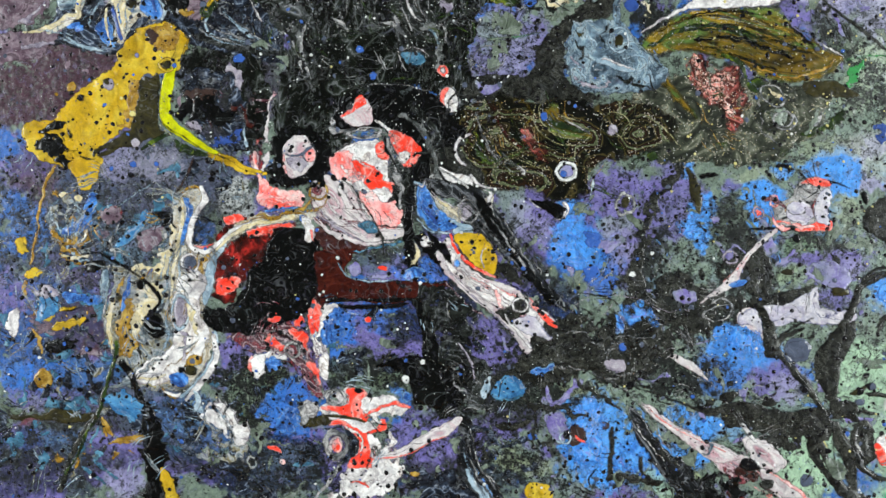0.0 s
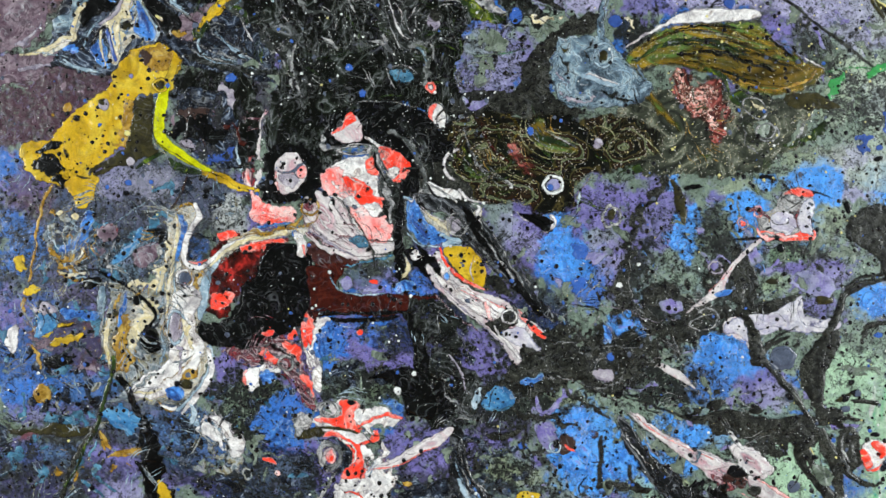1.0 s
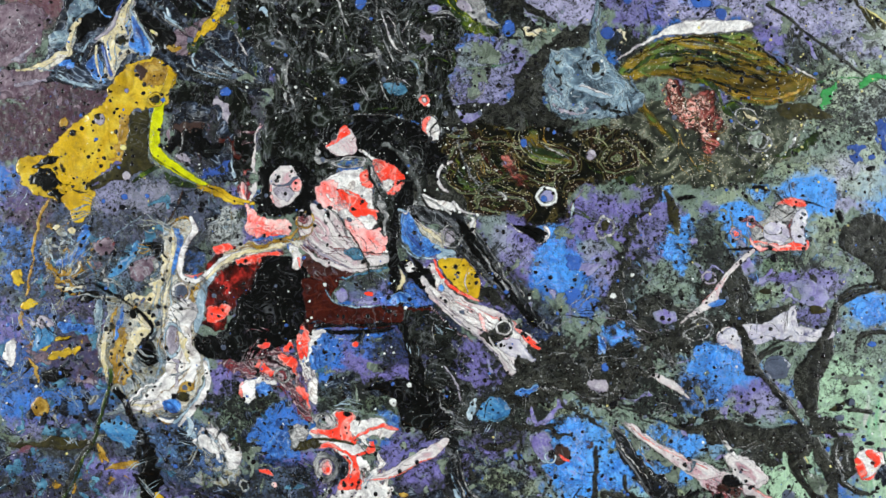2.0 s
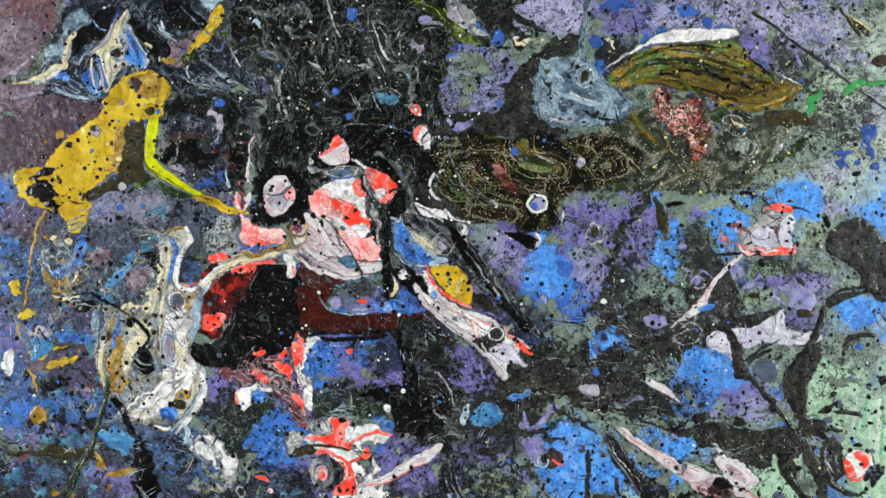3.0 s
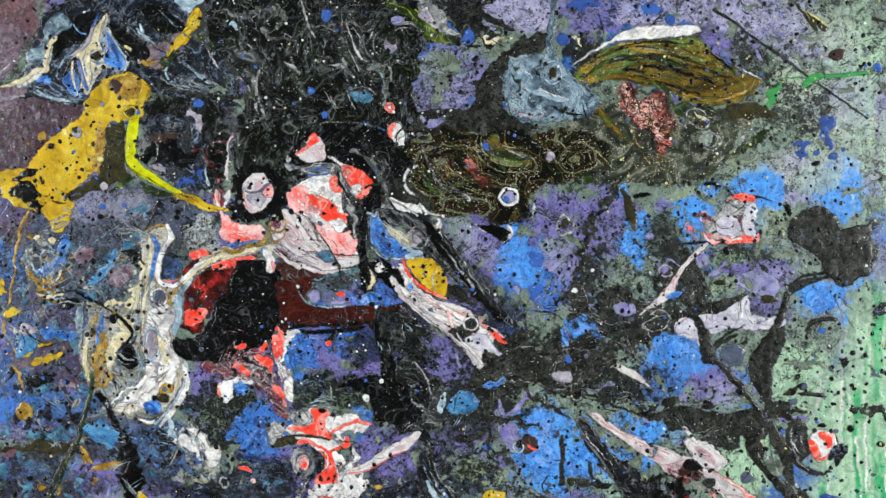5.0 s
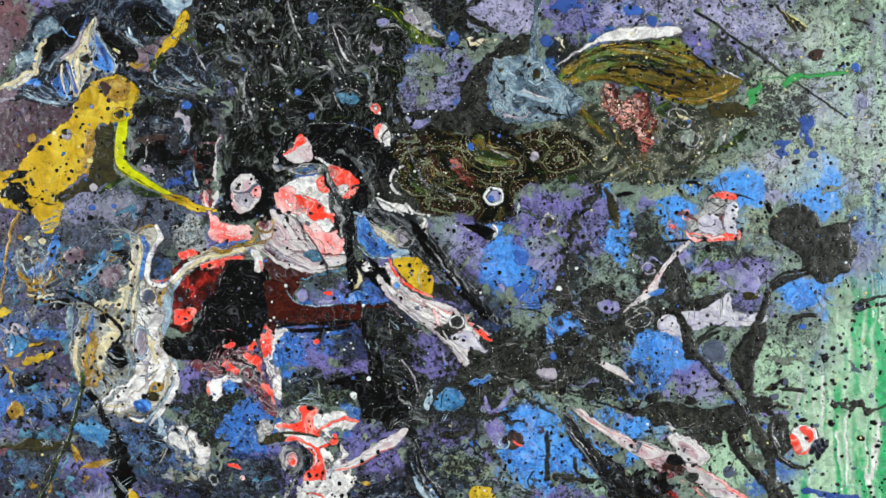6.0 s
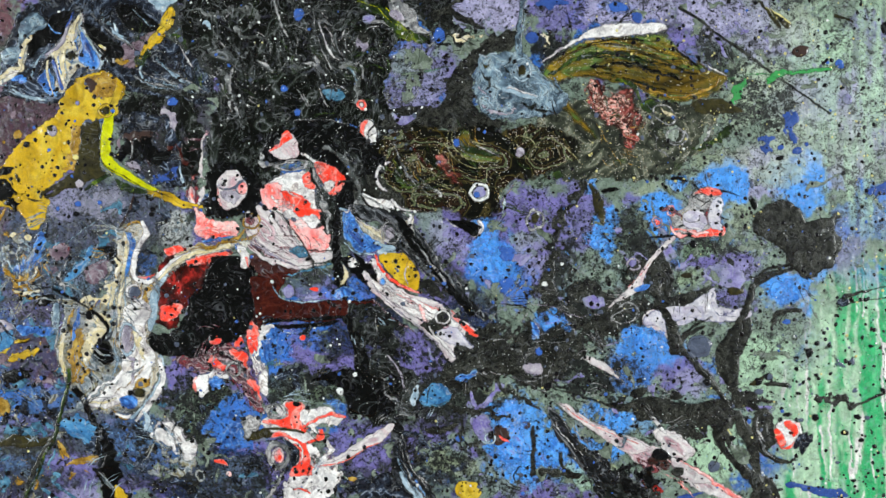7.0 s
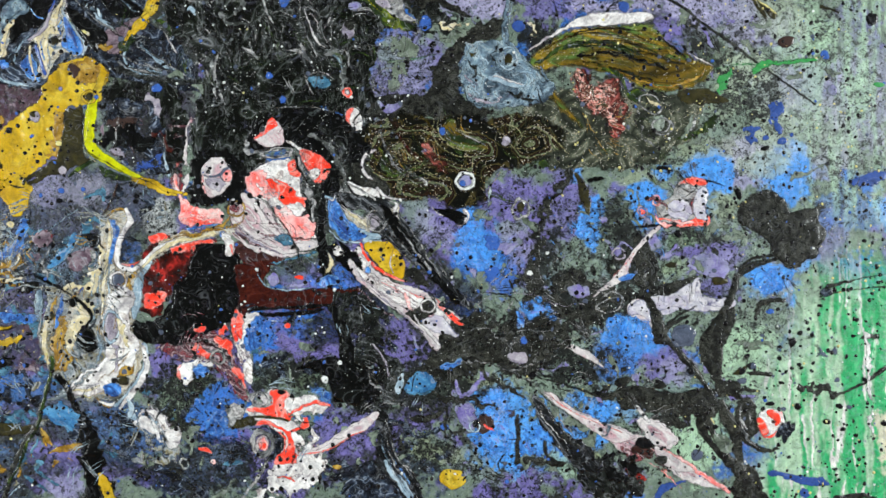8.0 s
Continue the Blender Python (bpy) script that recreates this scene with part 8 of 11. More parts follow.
pour("paint_pour", M_DEEPBLUE, (1021, 10), (1041, 3), (1071, 6), (1076, 16), (1051, 22), (1026, 22), rough=7, height=0.0002)
pour("paint_pour", M_DEEPBLUE, (996, 64), (1011, 60), (1022, 73), (1011, 84), (998, 76), rough=5, height=0.0002)
stroke("paint_streak", M_CHAR, (1071, 23, 1.5), (1078, 43, 2.5), (1083, 63, 1.5), rough=2, height=0.0002)
stroke("paint_streak", M_DARKGREEN, (1046, 139, 4), (1085, 113, 5), (1135, 103, 4), (1185, 109, 4), (1234, 125, 3), rough=4, height=0.0002)
stroke("paint_streak", M_BLACK, (1056, 115, 2), (1105, 90, 3), (1165, 79, 3), (1234, 83, 2), rough=4, height=0.0002)
stroke("paint_streak", M_BLACK, (1115, 129, 3), (1185, 125, 4), (1244, 139, 5), (1284, 153, 3), rough=5, height=0.0002)
stroke("paint_streak", M_GOLD, (1224, 92, 3), (1269, 105, 4), (1303, 132, 4), (1333, 152, 5), rough=4, height=0.0002)
stroke("paint_streak", M_GOLD, (1199, 162, 3), (1244, 182, 4), (1284, 187, 5), (1328, 175, 4), (1349, 147, 3), rough=4, height=0.0002)
stroke("paint_streak", M_GOLD, (1284, 97, 2), (1313, 121, 3), (1329, 139, 3), rough=3, height=0.0002)
stroke("paint_streak", M_GOLD, (1046, 127, 2), (1081, 100, 3), (1115, 87, 2), rough=3, height=0.0002)
stroke("paint_streak", M_BLACK, (1274, 95, 2), (1301, 119, 3), (1318, 137, 2), rough=3, height=0.0002)
stroke("paint_streak", M_BLACK, (1175, 147, 2), (1214, 162, 3), (1254, 173, 2), rough=3, height=0.0002)
pour("glitter_pour", G_ROSE, (1113, 157), (1127, 155), (1135, 172), (1150, 182), (1165, 192), (1175, 222), (1190, 242), (1194, 258), (1180, 259), (1160, 237), (1135, 217), (1117, 197), rough=8, height=0.0002)
pour("glitter_pour", G_ROSE, (1150, 169), (1165, 175), (1180, 192), (1185, 212), (1170, 202), (1157, 187), rough=7, height=0.0002)
pour("glitter_pour", G_PINK, (1190, 197), (1209, 212), (1219, 237), (1206, 258), (1196, 242), rough=8, holes=0.3, height=0.0002)
stroke("paint_streak", M_DARKGREEN, (1165, 149, 4), (1190, 161, 6), (1200, 177, 5), (1206, 189, 3), rough=2, height=0.0002)
pour("paint_pour", M_DARKGREEN, (1206, 192), (1229, 189), (1236, 202), (1224, 215), (1210, 209), rough=5, height=0.0002)
stroke("paint_streak", M_CREAM, (1239, 202, 2), (1259, 212, 4), (1272, 219, 2), rough=5, height=0.0002)
pour("paint_pour", M_MOSSY, (1249, 242), (1269, 237), (1282, 248), (1274, 266), (1254, 264), rough=5, holes=0.35, height=0.0002)
ring(M_GREYSWIRL, 1269, 254, 16, 2.5, 0.8)
stroke("paint_streak", M_MOSSY, (1328, 236, 3), (1321, 258, 5), (1308, 276, 3), rough=4, height=0.0002)
# long line, dash and green line at the upper right
stroke("paint_line", M_CHAR, (1280, 20, 4), (1304, 34, 4), (1333, 56, 3), (1368, 82, 4), (1402, 105, 4), (1452, 143, 3), (1501, 179, 3), (1555, 216, 3), rough=1.5, height=0.0002)
pour("paint_pour", M_OLIVE, (1444, 23), (1462, 33), (1485, 50), (1480, 61), (1467, 53), (1452, 36), rough=2.5, height=0.0002)
stroke("paint_streak", M_CREAMDROP, (1447, 25, 1.5), (1467, 36, 3), (1485, 50, 2), rough=2, height=0.0002)
pour("paint_pour", M_GREENLINE, (1437, 152), (1452, 137), (1471, 135), (1481, 142), (1462, 149), (1447, 157), rough=4, height=0.0002)
stroke("paint_line", M_GREENLINE, (1479, 143, 3), (1521, 137, 4), (1555, 134, 4), rough=2, height=0.0002)
drop(M_BROWNDROP, 1501, 101, 18, 10, -15)
# pink cell at the right
pour("paint_pour", M_RED, (1301, 365), (1311, 354), (1328, 349), (1348, 353), (1353, 363), (1335, 365), (1315, 361), rough=2.5, height=0.0002)
pour("paint_pour", M_LAVWHITE, (1333, 371), (1349, 365), (1355, 380), (1350, 405), (1354, 427), (1335, 425), (1325, 407), (1328, 387), rough=2.5, height=0.0002)
pour("paint_pour", M_CREAM, (1279, 393), (1299, 387), (1301, 399), (1287, 411), (1275, 407), rough=2.5, height=0.0002)
pour("paint_pour", M_LAVWHITE, (1301, 415), (1313, 403), (1328, 407), (1318, 425), (1305, 431), rough=2.5, height=0.0002)
stroke("paint_streak", M_BLACK, (1301, 369, 3), (1317, 371, 4), (1333, 373, 2), rough=2, height=0.0002)
stroke("paint_streak", M_BLACK, (1273, 420, 3), (1295, 413, 4), (1305, 397, 3), (1317, 389, 3), rough=4, height=0.0002)
stroke("paint_streak", M_RED, (1295, 437, 3), (1323, 435, 4), (1352, 433, 4), (1353, 419, 2), rough=2, height=0.0002)
stroke("paint_streak", M_ROSESWIRL, (1246, 390, 4), (1264, 391, 5), (1275, 403, 3), rough=5, height=0.0002)
stroke("paint_streak", M_PINK, (1254, 415, 2), (1264, 431, 4), (1283, 437, 3), rough=4, height=0.0002)

# ---------------------------------------------------------------- second coat, between the neon run and the pink run
pour("paint_pour", M_GREENBLACK, (264, 178), (319, 173), (389, 183), (409, 238), (405, 327), (380, 342), (330, 333), (290, 313), (265, 288), (257, 238), rough=10, holes=0.3, height=0.0002)
pour("paint_pour", M_NAVYSWIRL, (274, 213), (319, 203), (369, 223), (375, 298), (380, 337), (330, 333), (290, 313), (265, 283), (261, 243), rough=9, holes=0.25, height=0.0002)
pour("paint_pour", M_BLACK, (258, 260), (290, 248), (334, 256), (362, 278), (340, 298), (300, 290), (270, 294), rough=10, holes=0.35, height=0.0002)
stroke("paint_streak", M_BROWNDROP, (258, 246, 6), (290, 250, 9), (319, 248, 9), rough=13, holes=0.5, height=0.0002)
stroke("paint_streak", M_OXBLOOD, (354, 260, 7), (370, 278, 10), (382, 298, 7), rough=12, holes=0.4, height=0.0002)
stroke("paint_streak", M_LAVCELL, (334, 196, 5), (347, 204, 9), (361, 220, 8), (373, 233, 4), rough=11, holes=0.35, height=0.0002)
stroke("paint_streak", M_LAVCELL, (275, 293, 6), (295, 301, 9), (308, 310, 5), rough=11, holes=0.35, height=0.0002)
stroke("paint_streak", M_DEEPBLUE, (315, 320, 6), (340, 318, 9), (365, 314, 7), rough=11, holes=0.35, height=0.0002)
stroke("paint_streak", M_CYAN, (370, 298, 2), (375, 322, 4), (382, 342, 3), rough=5, height=0.0002)
drop(M_BLUEDROP, 359, 185, 11, 8)
stroke("paint_streak", M_BROWNDROP, (290, 350, 2), (280, 382, 3), (261, 417, 2.5), rough=2, height=0.0002)
# glitter pool: nested loops
stroke("paint_streak", M_PALEOLIVE, (859, 237, 1), (853, 259, 1.6), (867, 289, 1.8), (899, 309, 1.6), (932, 307, 1.4), (953, 287, 1), rough=2, height=0.0002)
stroke("paint_streak", M_PALEOLIVE, (869, 233, 1), (861, 252, 1.4), (873, 279, 1.8), (899, 297, 1.8), (929, 297, 1.5), (945, 287, 1), rough=2, height=0.0002)
stroke("paint_streak", M_DARKGREEN, (877, 259, 2), (887, 273, 5), (912, 281, 6), (937, 287, 4), (949, 281, 2), rough=3, height=0.0002)
stroke("paint_streak", M_GREYSWIRL, (887, 255, 1.2), (907, 269, 2.4), (927, 277, 3), (945, 287, 2), rough=4, height=0.0002)
stroke("paint_streak", M_PALEOLIVE, (892, 237, 1), (887, 252, 1.4), (905, 263, 1.6), (932, 269, 1.2), rough=2, height=0.0002)
stroke("paint_streak", M_GOLD, (832, 235, 3), (842, 247, 4), (849, 265, 3), (838, 282, 2), rough=6, height=0.0002)
pour("glitter_pour", G_PINK, (833, 292), (844, 297), (859, 315), (879, 333), (885, 344), (867, 340), (850, 323), (836, 307), rough=5, height=0.0002)
stroke("paint_streak", M_PALEOLIVE, (972, 259, 1), (986, 252, 1.4), (1008, 259, 1.6), (1016, 277, 1.4), (1001, 292, 1.2), (981, 291, 1), rough=2, height=0.0002)
stroke("paint_streak", M_PALEOLIVE, (1041, 259, 1), (1066, 272, 1.6), (1086, 288, 1.6), (1100, 311, 1), rough=3, height=0.0002)
stroke("paint_streak", M_GOLD, (1081, 219, 3), (1097, 232, 4), (1115, 249, 3), (1125, 259, 2), rough=5, height=0.0002)
stroke("paint_streak", M_GOLD, (1064, 202, 3), (1078, 212, 4), (1086, 229, 2), rough=5, height=0.0002)
stroke("paint_streak", M_GREYSWIRL, (760, 259, 1), (766, 282, 1.8), (778, 312, 2), (798, 342, 1.8), (824, 347, 1.6), (840, 358, 2.5), rough=2, height=0.0002)
stroke("paint_streak", M_GREYSWIRL, (772, 297, 1), (780, 317, 1.6), (790, 337, 1.4), rough=2, height=0.0002)
stroke("paint_streak", M_PALEOLIVE, (788, 297, 1), (803, 315, 1.2), (828, 332, 1), rough=2, height=0.0002)
stroke("paint_streak", M_PALEOLIVE, (794, 282, 1), (813, 307, 1.2), (848, 331, 1), rough=2, height=0.0002)
stroke("paint_streak", M_DARKGREEN, (763, 327, 2), (773, 335, 4), (783, 347, 2), rough=4, height=0.0002)
drop(M_LAVCELL, 986, 282, 9, 10)
drop(M_BLUEDROP, 871, 264, 7, 8)
pour("paint_pour", M_DARKGREEN, (1041, 321), (1056, 318), (1064, 328), (1046, 334), rough=4, height=0.0002)
# diagonal arm and the ground right of it
stroke("paint_streak", M_BLACK, (856, 404, 3), (877, 412, 6), (902, 428, 6), (912, 432, 3), rough=2, height=0.0002)
stroke("paint_streak", M_WHITE, (912, 406, 4), (917, 421, 3), (905, 432, 2), (892, 432, 1.5), rough=2, height=0.0002)
stroke("paint_streak", M_WHITE, (773, 388, 1.5), (788, 396, 3), (783, 408, 4), (788, 428, 3), rough=2, height=0.0002)
# ---------------------------------------------------------------- second coat, lower left: arch, cells, flecks
stroke("paint_streak", M_BLUE, (121, 443, 7), (109, 462, 8), (96, 477, 8), (75, 485, 6), rough=5, height=0.0002)
stroke("paint_streak", M_CYAN, (131, 433, 2), (119, 453, 2), (103, 469, 1.5), rough=3, height=0.0002)
stroke("paint_streak", M_TEALBLUE, (213, 445, 5), (203, 467, 8), (189, 487, 9), (167, 505, 6), rough=4, height=0.0002)
stroke("paint_streak", M_CYAN, (225, 437, 1.5), (213, 465, 2), (196, 489, 2), (176, 505, 1.5), rough=2, height=0.0002)
stroke("paint_streak", M_OCHRE, (53, 484, 4), (71, 499, 5), (91, 497, 4), (113, 497, 4), rough=8, height=0.0002)
stroke("paint_streak", M_CREAM, (75, 523, 4), (92, 528, 5), (111, 521, 4), rough=7, height=0.0002)
stroke("paint_streak", M_CREAM, (113, 479, 3), (109, 491, 4), rough=7, height=0.0002)
stroke("paint_streak", M_OCHRE, (69, 512, 3), (86, 515, 4), (99, 509, 3), rough=8, height=0.0002)
pour("paint_pour", M_BLACK, (110, 535), (131, 525), (144, 537), (128, 550), (110, 547), rough=6, height=0.0002)
pour("paint_pour", M_MAUVE, (131, 448), (156, 437), (171, 452), (161, 467), (141, 465), rough=5, height=0.0002)
pour("paint_pour", M_BLACK, (226, 445), (241, 444), (259, 449), (261, 462), (267, 473), (255, 473), (241, 459), rough=2.5, height=0.0002)
pour("paint_pour", M_MAUVE, (196, 492), (216, 475), (236, 469), (246, 477), (241, 497), (226, 517), (206, 512), rough=4, height=0.0002)
pour("paint_pour", M_GREYSWIRL, (239, 475), (247, 475), (249, 489), (239, 493), rough=3, height=0.0002)
pour("paint_pour", M_CREAM, (191, 542), (216, 532), (241, 517), (253, 497), (253, 477), (263, 467), (266, 517), (259, 557), (254, 596), (232, 601), (217, 587), rough=6, holes=0.25, height=0.0002)
stroke("paint_streak", M_SLATE, (147, 552, 8), (146, 577, 9), (144, 602, 5), rough=4, height=0.0002)
stroke("paint_streak", M_OCHRE, (178, 557, 4), (174, 587, 5), (182, 616, 6), (178, 646, 7), (184, 686, 9), rough=6, height=0.0002)
stroke("paint_streak", M_CREAM, (164, 597, 4), (157, 636, 6), (162, 676, 4), rough=4, height=0.0002)
stroke("paint_streak", M_BLUE, (188, 555, 3), (185, 587, 5), (178, 612, 4), rough=4, height=0.0002)
stroke("paint_streak", M_OCHRE, (197, 616, 5), (192, 646, 6), (187, 676, 5), rough=7, height=0.0002)
pour("paint_pour", M_CREAM, (207, 597), (227, 587), (240, 601), (230, 614), (217, 628), (214, 646), (202, 666), (196, 636), rough=5, height=0.0002)
stroke("paint_streak", M_CREAM, (273, 422, 3), (275, 457, 4), (270, 487, 5), (267, 517, 4), (262, 557, 4), (260, 596, 3), rough=2, height=0.0002)
stroke("paint_streak", M_BLUE, (281, 422, 4), (288, 442, 5), (279, 472, 5), (276, 497, 4), rough=2, height=0.0002)
stroke("paint_streak", M_OCHRE, (272, 415, 2), (282, 405, 3), (295, 401, 3), (302, 409, 2), rough=2, height=0.0002)
stroke("paint_streak", M_WHITE, (302, 402, 4), (311, 422, 6), (303, 439, 6), (292, 462, 6), (287, 487, 6), (291, 502, 5), (313, 510, 5), (336, 495, 5), (357, 475, 5), (390, 459, 4), height=0.0004, rough=2)
stroke("paint_streak", M_RED, (296, 499, 1.5), (311, 503, 3), (326, 495, 2), rough=2, height=0.0002)
stroke("paint_streak", M_OCHRE, (321, 517, 6), (309, 537, 5), (306, 561, 3), (303, 586, 3), (312, 621, 3), (318, 646, 3), rough=4, height=0.0002)
stroke("paint_streak", M_CREAM, (336, 505, 5), (356, 484, 5), (386, 465, 5), (420, 455, 4), (460, 447, 4), rough=3, height=0.0002)
stroke("paint_streak", M_OCHRE, (400, 447, 2), (430, 445, 4), (460, 439, 3), (480, 427, 3), (495, 409, 2), rough=4, height=0.0002)
stroke("paint_streak", M_CYAN, (349, 497, 3), (333, 517, 6), (323, 546, 8), (321, 576, 8), (317, 598, 4), rough=2, height=0.0002)
pour("paint_pour", M_WHITE, (275, 553), (309, 543), (321, 558), (313, 586), (314, 618), (328, 636), (324, 658), (312, 685), (292, 691), (272, 717), (248, 736), (208, 736), (201, 726), (222, 701), (254, 676), (262, 646), (260, 608), (267, 574), rough=4, height=0.0004)
stroke("paint_streak", M_CREAM, (208, 729, 3), (233, 727, 4), (254, 717, 3), rough=4, height=0.0002)
ring(M_WHITE, 291, 529, 14, 3)
drop(M_SLATEDROP, 291, 528, 12, 12)
drop(M_ROSESWIRL, 289, 538, 6, 4)
ring(M_CYAN, 278, 611, 15, 2.5, 1.75)
drop(M_LAVCELL, 278, 611, 13, 25)
stroke("paint_streak", M_WHITE, (332, 651, 4), (338, 685, 6), (328, 710, 6), (308, 737, 6), (289, 757, 3), rough=2, height=0.0002)
pour("paint_pour", M_OCHRE, (289, 686), (302, 681), (317, 685), (307, 700), (290, 698), rough=2.5, height=0.0002)
pour("paint_pour", M_BLUE, (260, 722), (272, 710), (290, 717), (294, 731), (278, 737), rough=2.5, height=0.0002)
drop(M_BLACKDROP, 282, 708, 6)
drop(M_OLIVE, 297, 708, 11, 8)
stroke("paint_streak", M_WHITE, (255, 747, 3), (273, 751, 4), (282, 745, 2), rough=3, height=0.0002)
stroke("paint_streak", M_BLACK, (141, 520, 3), (176, 537, 4), (197, 550, 3), (222, 567, 4), (237, 582, 5), (242, 596, 4), (234, 608, 4), (224, 618, 4), height=0.0004, rough=2)
pour("paint_pour", M_BLACK, (216, 631), (227, 618), (242, 618), (250, 636), (255, 648), (238, 658), (222, 648), height=0.0004, rough=2.5)
drop(M_BLACK, 209, 567, 9, 11)
drop(M_BLACK, 249, 553, 4)
drop(M_BLACK, 263, 556, 4)
drop(M_OLIVE, 173, 591, 6, 6)
pour("paint_pour", M_YELLOW, (16, 553), (37, 547), (40, 559), (25, 566), (14, 560), rough=5, height=0.0002)
stroke("paint_streak", M_YELLOW, (1, 503, 6), (9, 513, 7), (16, 519, 4), rough=5, height=0.0002)
stroke("paint_streak", M_OCHRE, (12, 567, 4), (10, 582, 5), (16, 597, 3), rough=5, height=0.0002)
pour("paint_pour", M_YELLOW, (70, 615), (87, 608), (104, 609), (90, 617), (74, 621), rough=3, height=0.0002)
pour("paint_pour", M_YELLOW, (42, 617), (54, 614), (63, 626), (50, 635), (40, 627), rough=2.5, height=0.0002)
pour("paint_pour", M_YELLOW, (60, 645), (77, 637), (97, 632), (118, 624), (115, 637), (98, 645), (88, 656), (67, 652), rough=4, height=0.0002)
stroke("paint_streak", M_BLACK, (77, 619, 1.5), (97, 614, 2), (112, 610, 1), rough=2, height=0.0002)
pour("paint_pour", M_BLACK, (48, 678), (63, 668), (83, 664), (105, 676), (88, 686), (63, 692), rough=2.5, height=0.0002)
drop(M_OCHRE, 51, 731, 15, 17)
stroke("paint_streak", M_BLACK, (183, 699, 5), (198, 721, 7), (208, 740, 5), (221, 763, 6), (233, 785, 9), rough=2, height=0.0002)
pour("paint_pour", M_BLACK, (225, 785), (238, 773), (249, 795), (255, 824), (265, 846), (248, 866), (236, 884), (220, 886), (228, 854), (215, 846), (231, 825), rough=7, height=0.0002)
stroke("paint_streak", M_DARKGREEN, (170, 666, 5), (171, 686, 5), (161, 716, 4), (155, 755, 4), (143, 790, 4), (124, 825, 4), (109, 865, 3), (92, 890, 3), rough=2, height=0.0002)
stroke("paint_streak", M_OCHRE, (151, 793, 3), (160, 810, 5), (168, 823, 3), rough=2, height=0.0002)
stroke("paint_streak", M_OCHRE, (173, 833, 4), (193, 827, 6), (219, 825, 5), rough=2, height=0.0002)
pour("paint_pour", M_OLIVE, (49, 786), (83, 778), (133, 785), (143, 795), (104, 801), (54, 798), (-6, 802), (-6, 791), rough=6, height=0.0002)
stroke("paint_streak", M_WHITE, (337, 763, 3), (352, 765, 6), (367, 779, 6), (377, 794, 4), rough=4, height=0.0002)
pour("paint_pour", M_WHITE, (367, 796), (392, 794), (399, 814), (388, 840), (380, 826), (370, 812), rough=4, height=0.0002)
pour("paint_pour", M_WHITE, (323, 780), (337, 773), (352, 794), (361, 816), (348, 810), (333, 796), rough=5, height=0.0002)
stroke("paint_streak", M_CYAN, (305, 745, 4), (310, 767, 5), (303, 780, 2), rough=5, height=0.0002)
pour("paint_pour", M_BONEGREY, (333, 836), (367, 820), (394, 832), (378, 856), (343, 856), rough=7, holes=0.25, height=0.0002)
drop(M_BLACKDROP, 324, 806, 6)
pour("paint_pour", M_TEALBLUE, (183, 750), (208, 755), (221, 780), (198, 795), (173, 780), (158, 765), rough=7, holes=0.15, height=0.0002)
pour("paint_pour", M_BLUE, (77, 587), (112, 587), (142, 593), (144, 609), (110, 603), (82, 603), rough=6, holes=0.1, height=0.0002)
pour("paint_pour", M_TEALBLUE, (37, 597), (62, 597), (70, 612), (62, 622), (37, 637), (26, 622), rough=6, holes=0.1, height=0.0002)
pour("paint_pour", M_LAVCELL, (22, 587), (47, 575), (67, 587), (62, 599), (37, 599), rough=7, holes=0.2, height=0.0002)
# dark oval, oxblood beam and the red column
pour("paint_pour", M_BLACK, (420, 487), (435, 469), (460, 462), (478, 469), (490, 486), (502, 496), (505, 556), (496, 596), (481, 608), (461, 620), (431, 635), (391, 648), (352, 646), (322, 636), (317, 608), (351, 604), (381, 576), (391, 536), (416, 516), rough=4, height=0.0002)
pour("paint_pour", M_DARKRED, (361, 492), (386, 477), (415, 467), (420, 487), (411, 516), (391, 536), (376, 561), (356, 576), (343, 561), (347, 527), rough=5, height=0.0002)
pour("paint_pour", M_RED, (343, 552), (361, 544), (376, 551), (366, 571), (346, 581), (333, 571), rough=5, holes=0.1, height=0.0002)
pour("paint_pour", M_RED, (383, 475), (410, 463), (450, 457), (462, 463), (430, 469), (406, 479), (389, 487), rough=4, height=0.0002)
pour("paint_pour", M_RED, (343, 452), (358, 445), (375, 447), (366, 462), (349, 467), rough=4, height=0.0002)
pour("paint_pour", M_WHITE, (472, 452), (486, 449), (496, 467), (490, 488), (478, 486), (480, 467), rough=2.5, height=0.0002)
stroke("paint_streak", M_RED, (490, 467, 3), (493, 484, 2), rough=2, height=0.0002)
pour("paint_pour", M_OXBLOOD, (495, 501), (535, 506), (550, 541), (610, 548), (669, 543), (679, 575), (590, 583), (535, 581), (511, 596), (502, 556), rough=3, height=0.0002)
pour("paint_pour", M_BROWNMAR, (500, 457), (535, 471), (580, 486), (590, 494), (550, 498), (510, 494), (496, 476), rough=4, height=0.0002)
stroke("paint_streak", M_GREYPINK, (492, 445, 4), (510, 459, 4), (535, 474, 5), (570, 486, 4), (600, 484, 3), (629, 478, 2), rough=3, height=0.0002)
stroke("paint_streak", M_CYAN, (535, 518, 1.5), (550, 541, 2), (590, 549, 2.5), (630, 545, 2), rough=2, height=0.0002)
stroke("paint_streak", M_BLACK, (525, 584, 5), (570, 581, 3), (630, 579, 4), (669, 577, 3), rough=3, height=0.0002)
pour("paint_pour", M_BLUE, (642, 531), (661, 518), (679, 526), (679, 540), (650, 542), rough=4, height=0.0002)
pour("paint_pour", M_PURPLE, (550, 524), (570, 518), (578, 536), (558, 542), rough=4, height=0.0002)
pour("paint_pour", M_PURPLE, (595, 536), (620, 534), (626, 542), (598, 544), rough=3, height=0.0002)
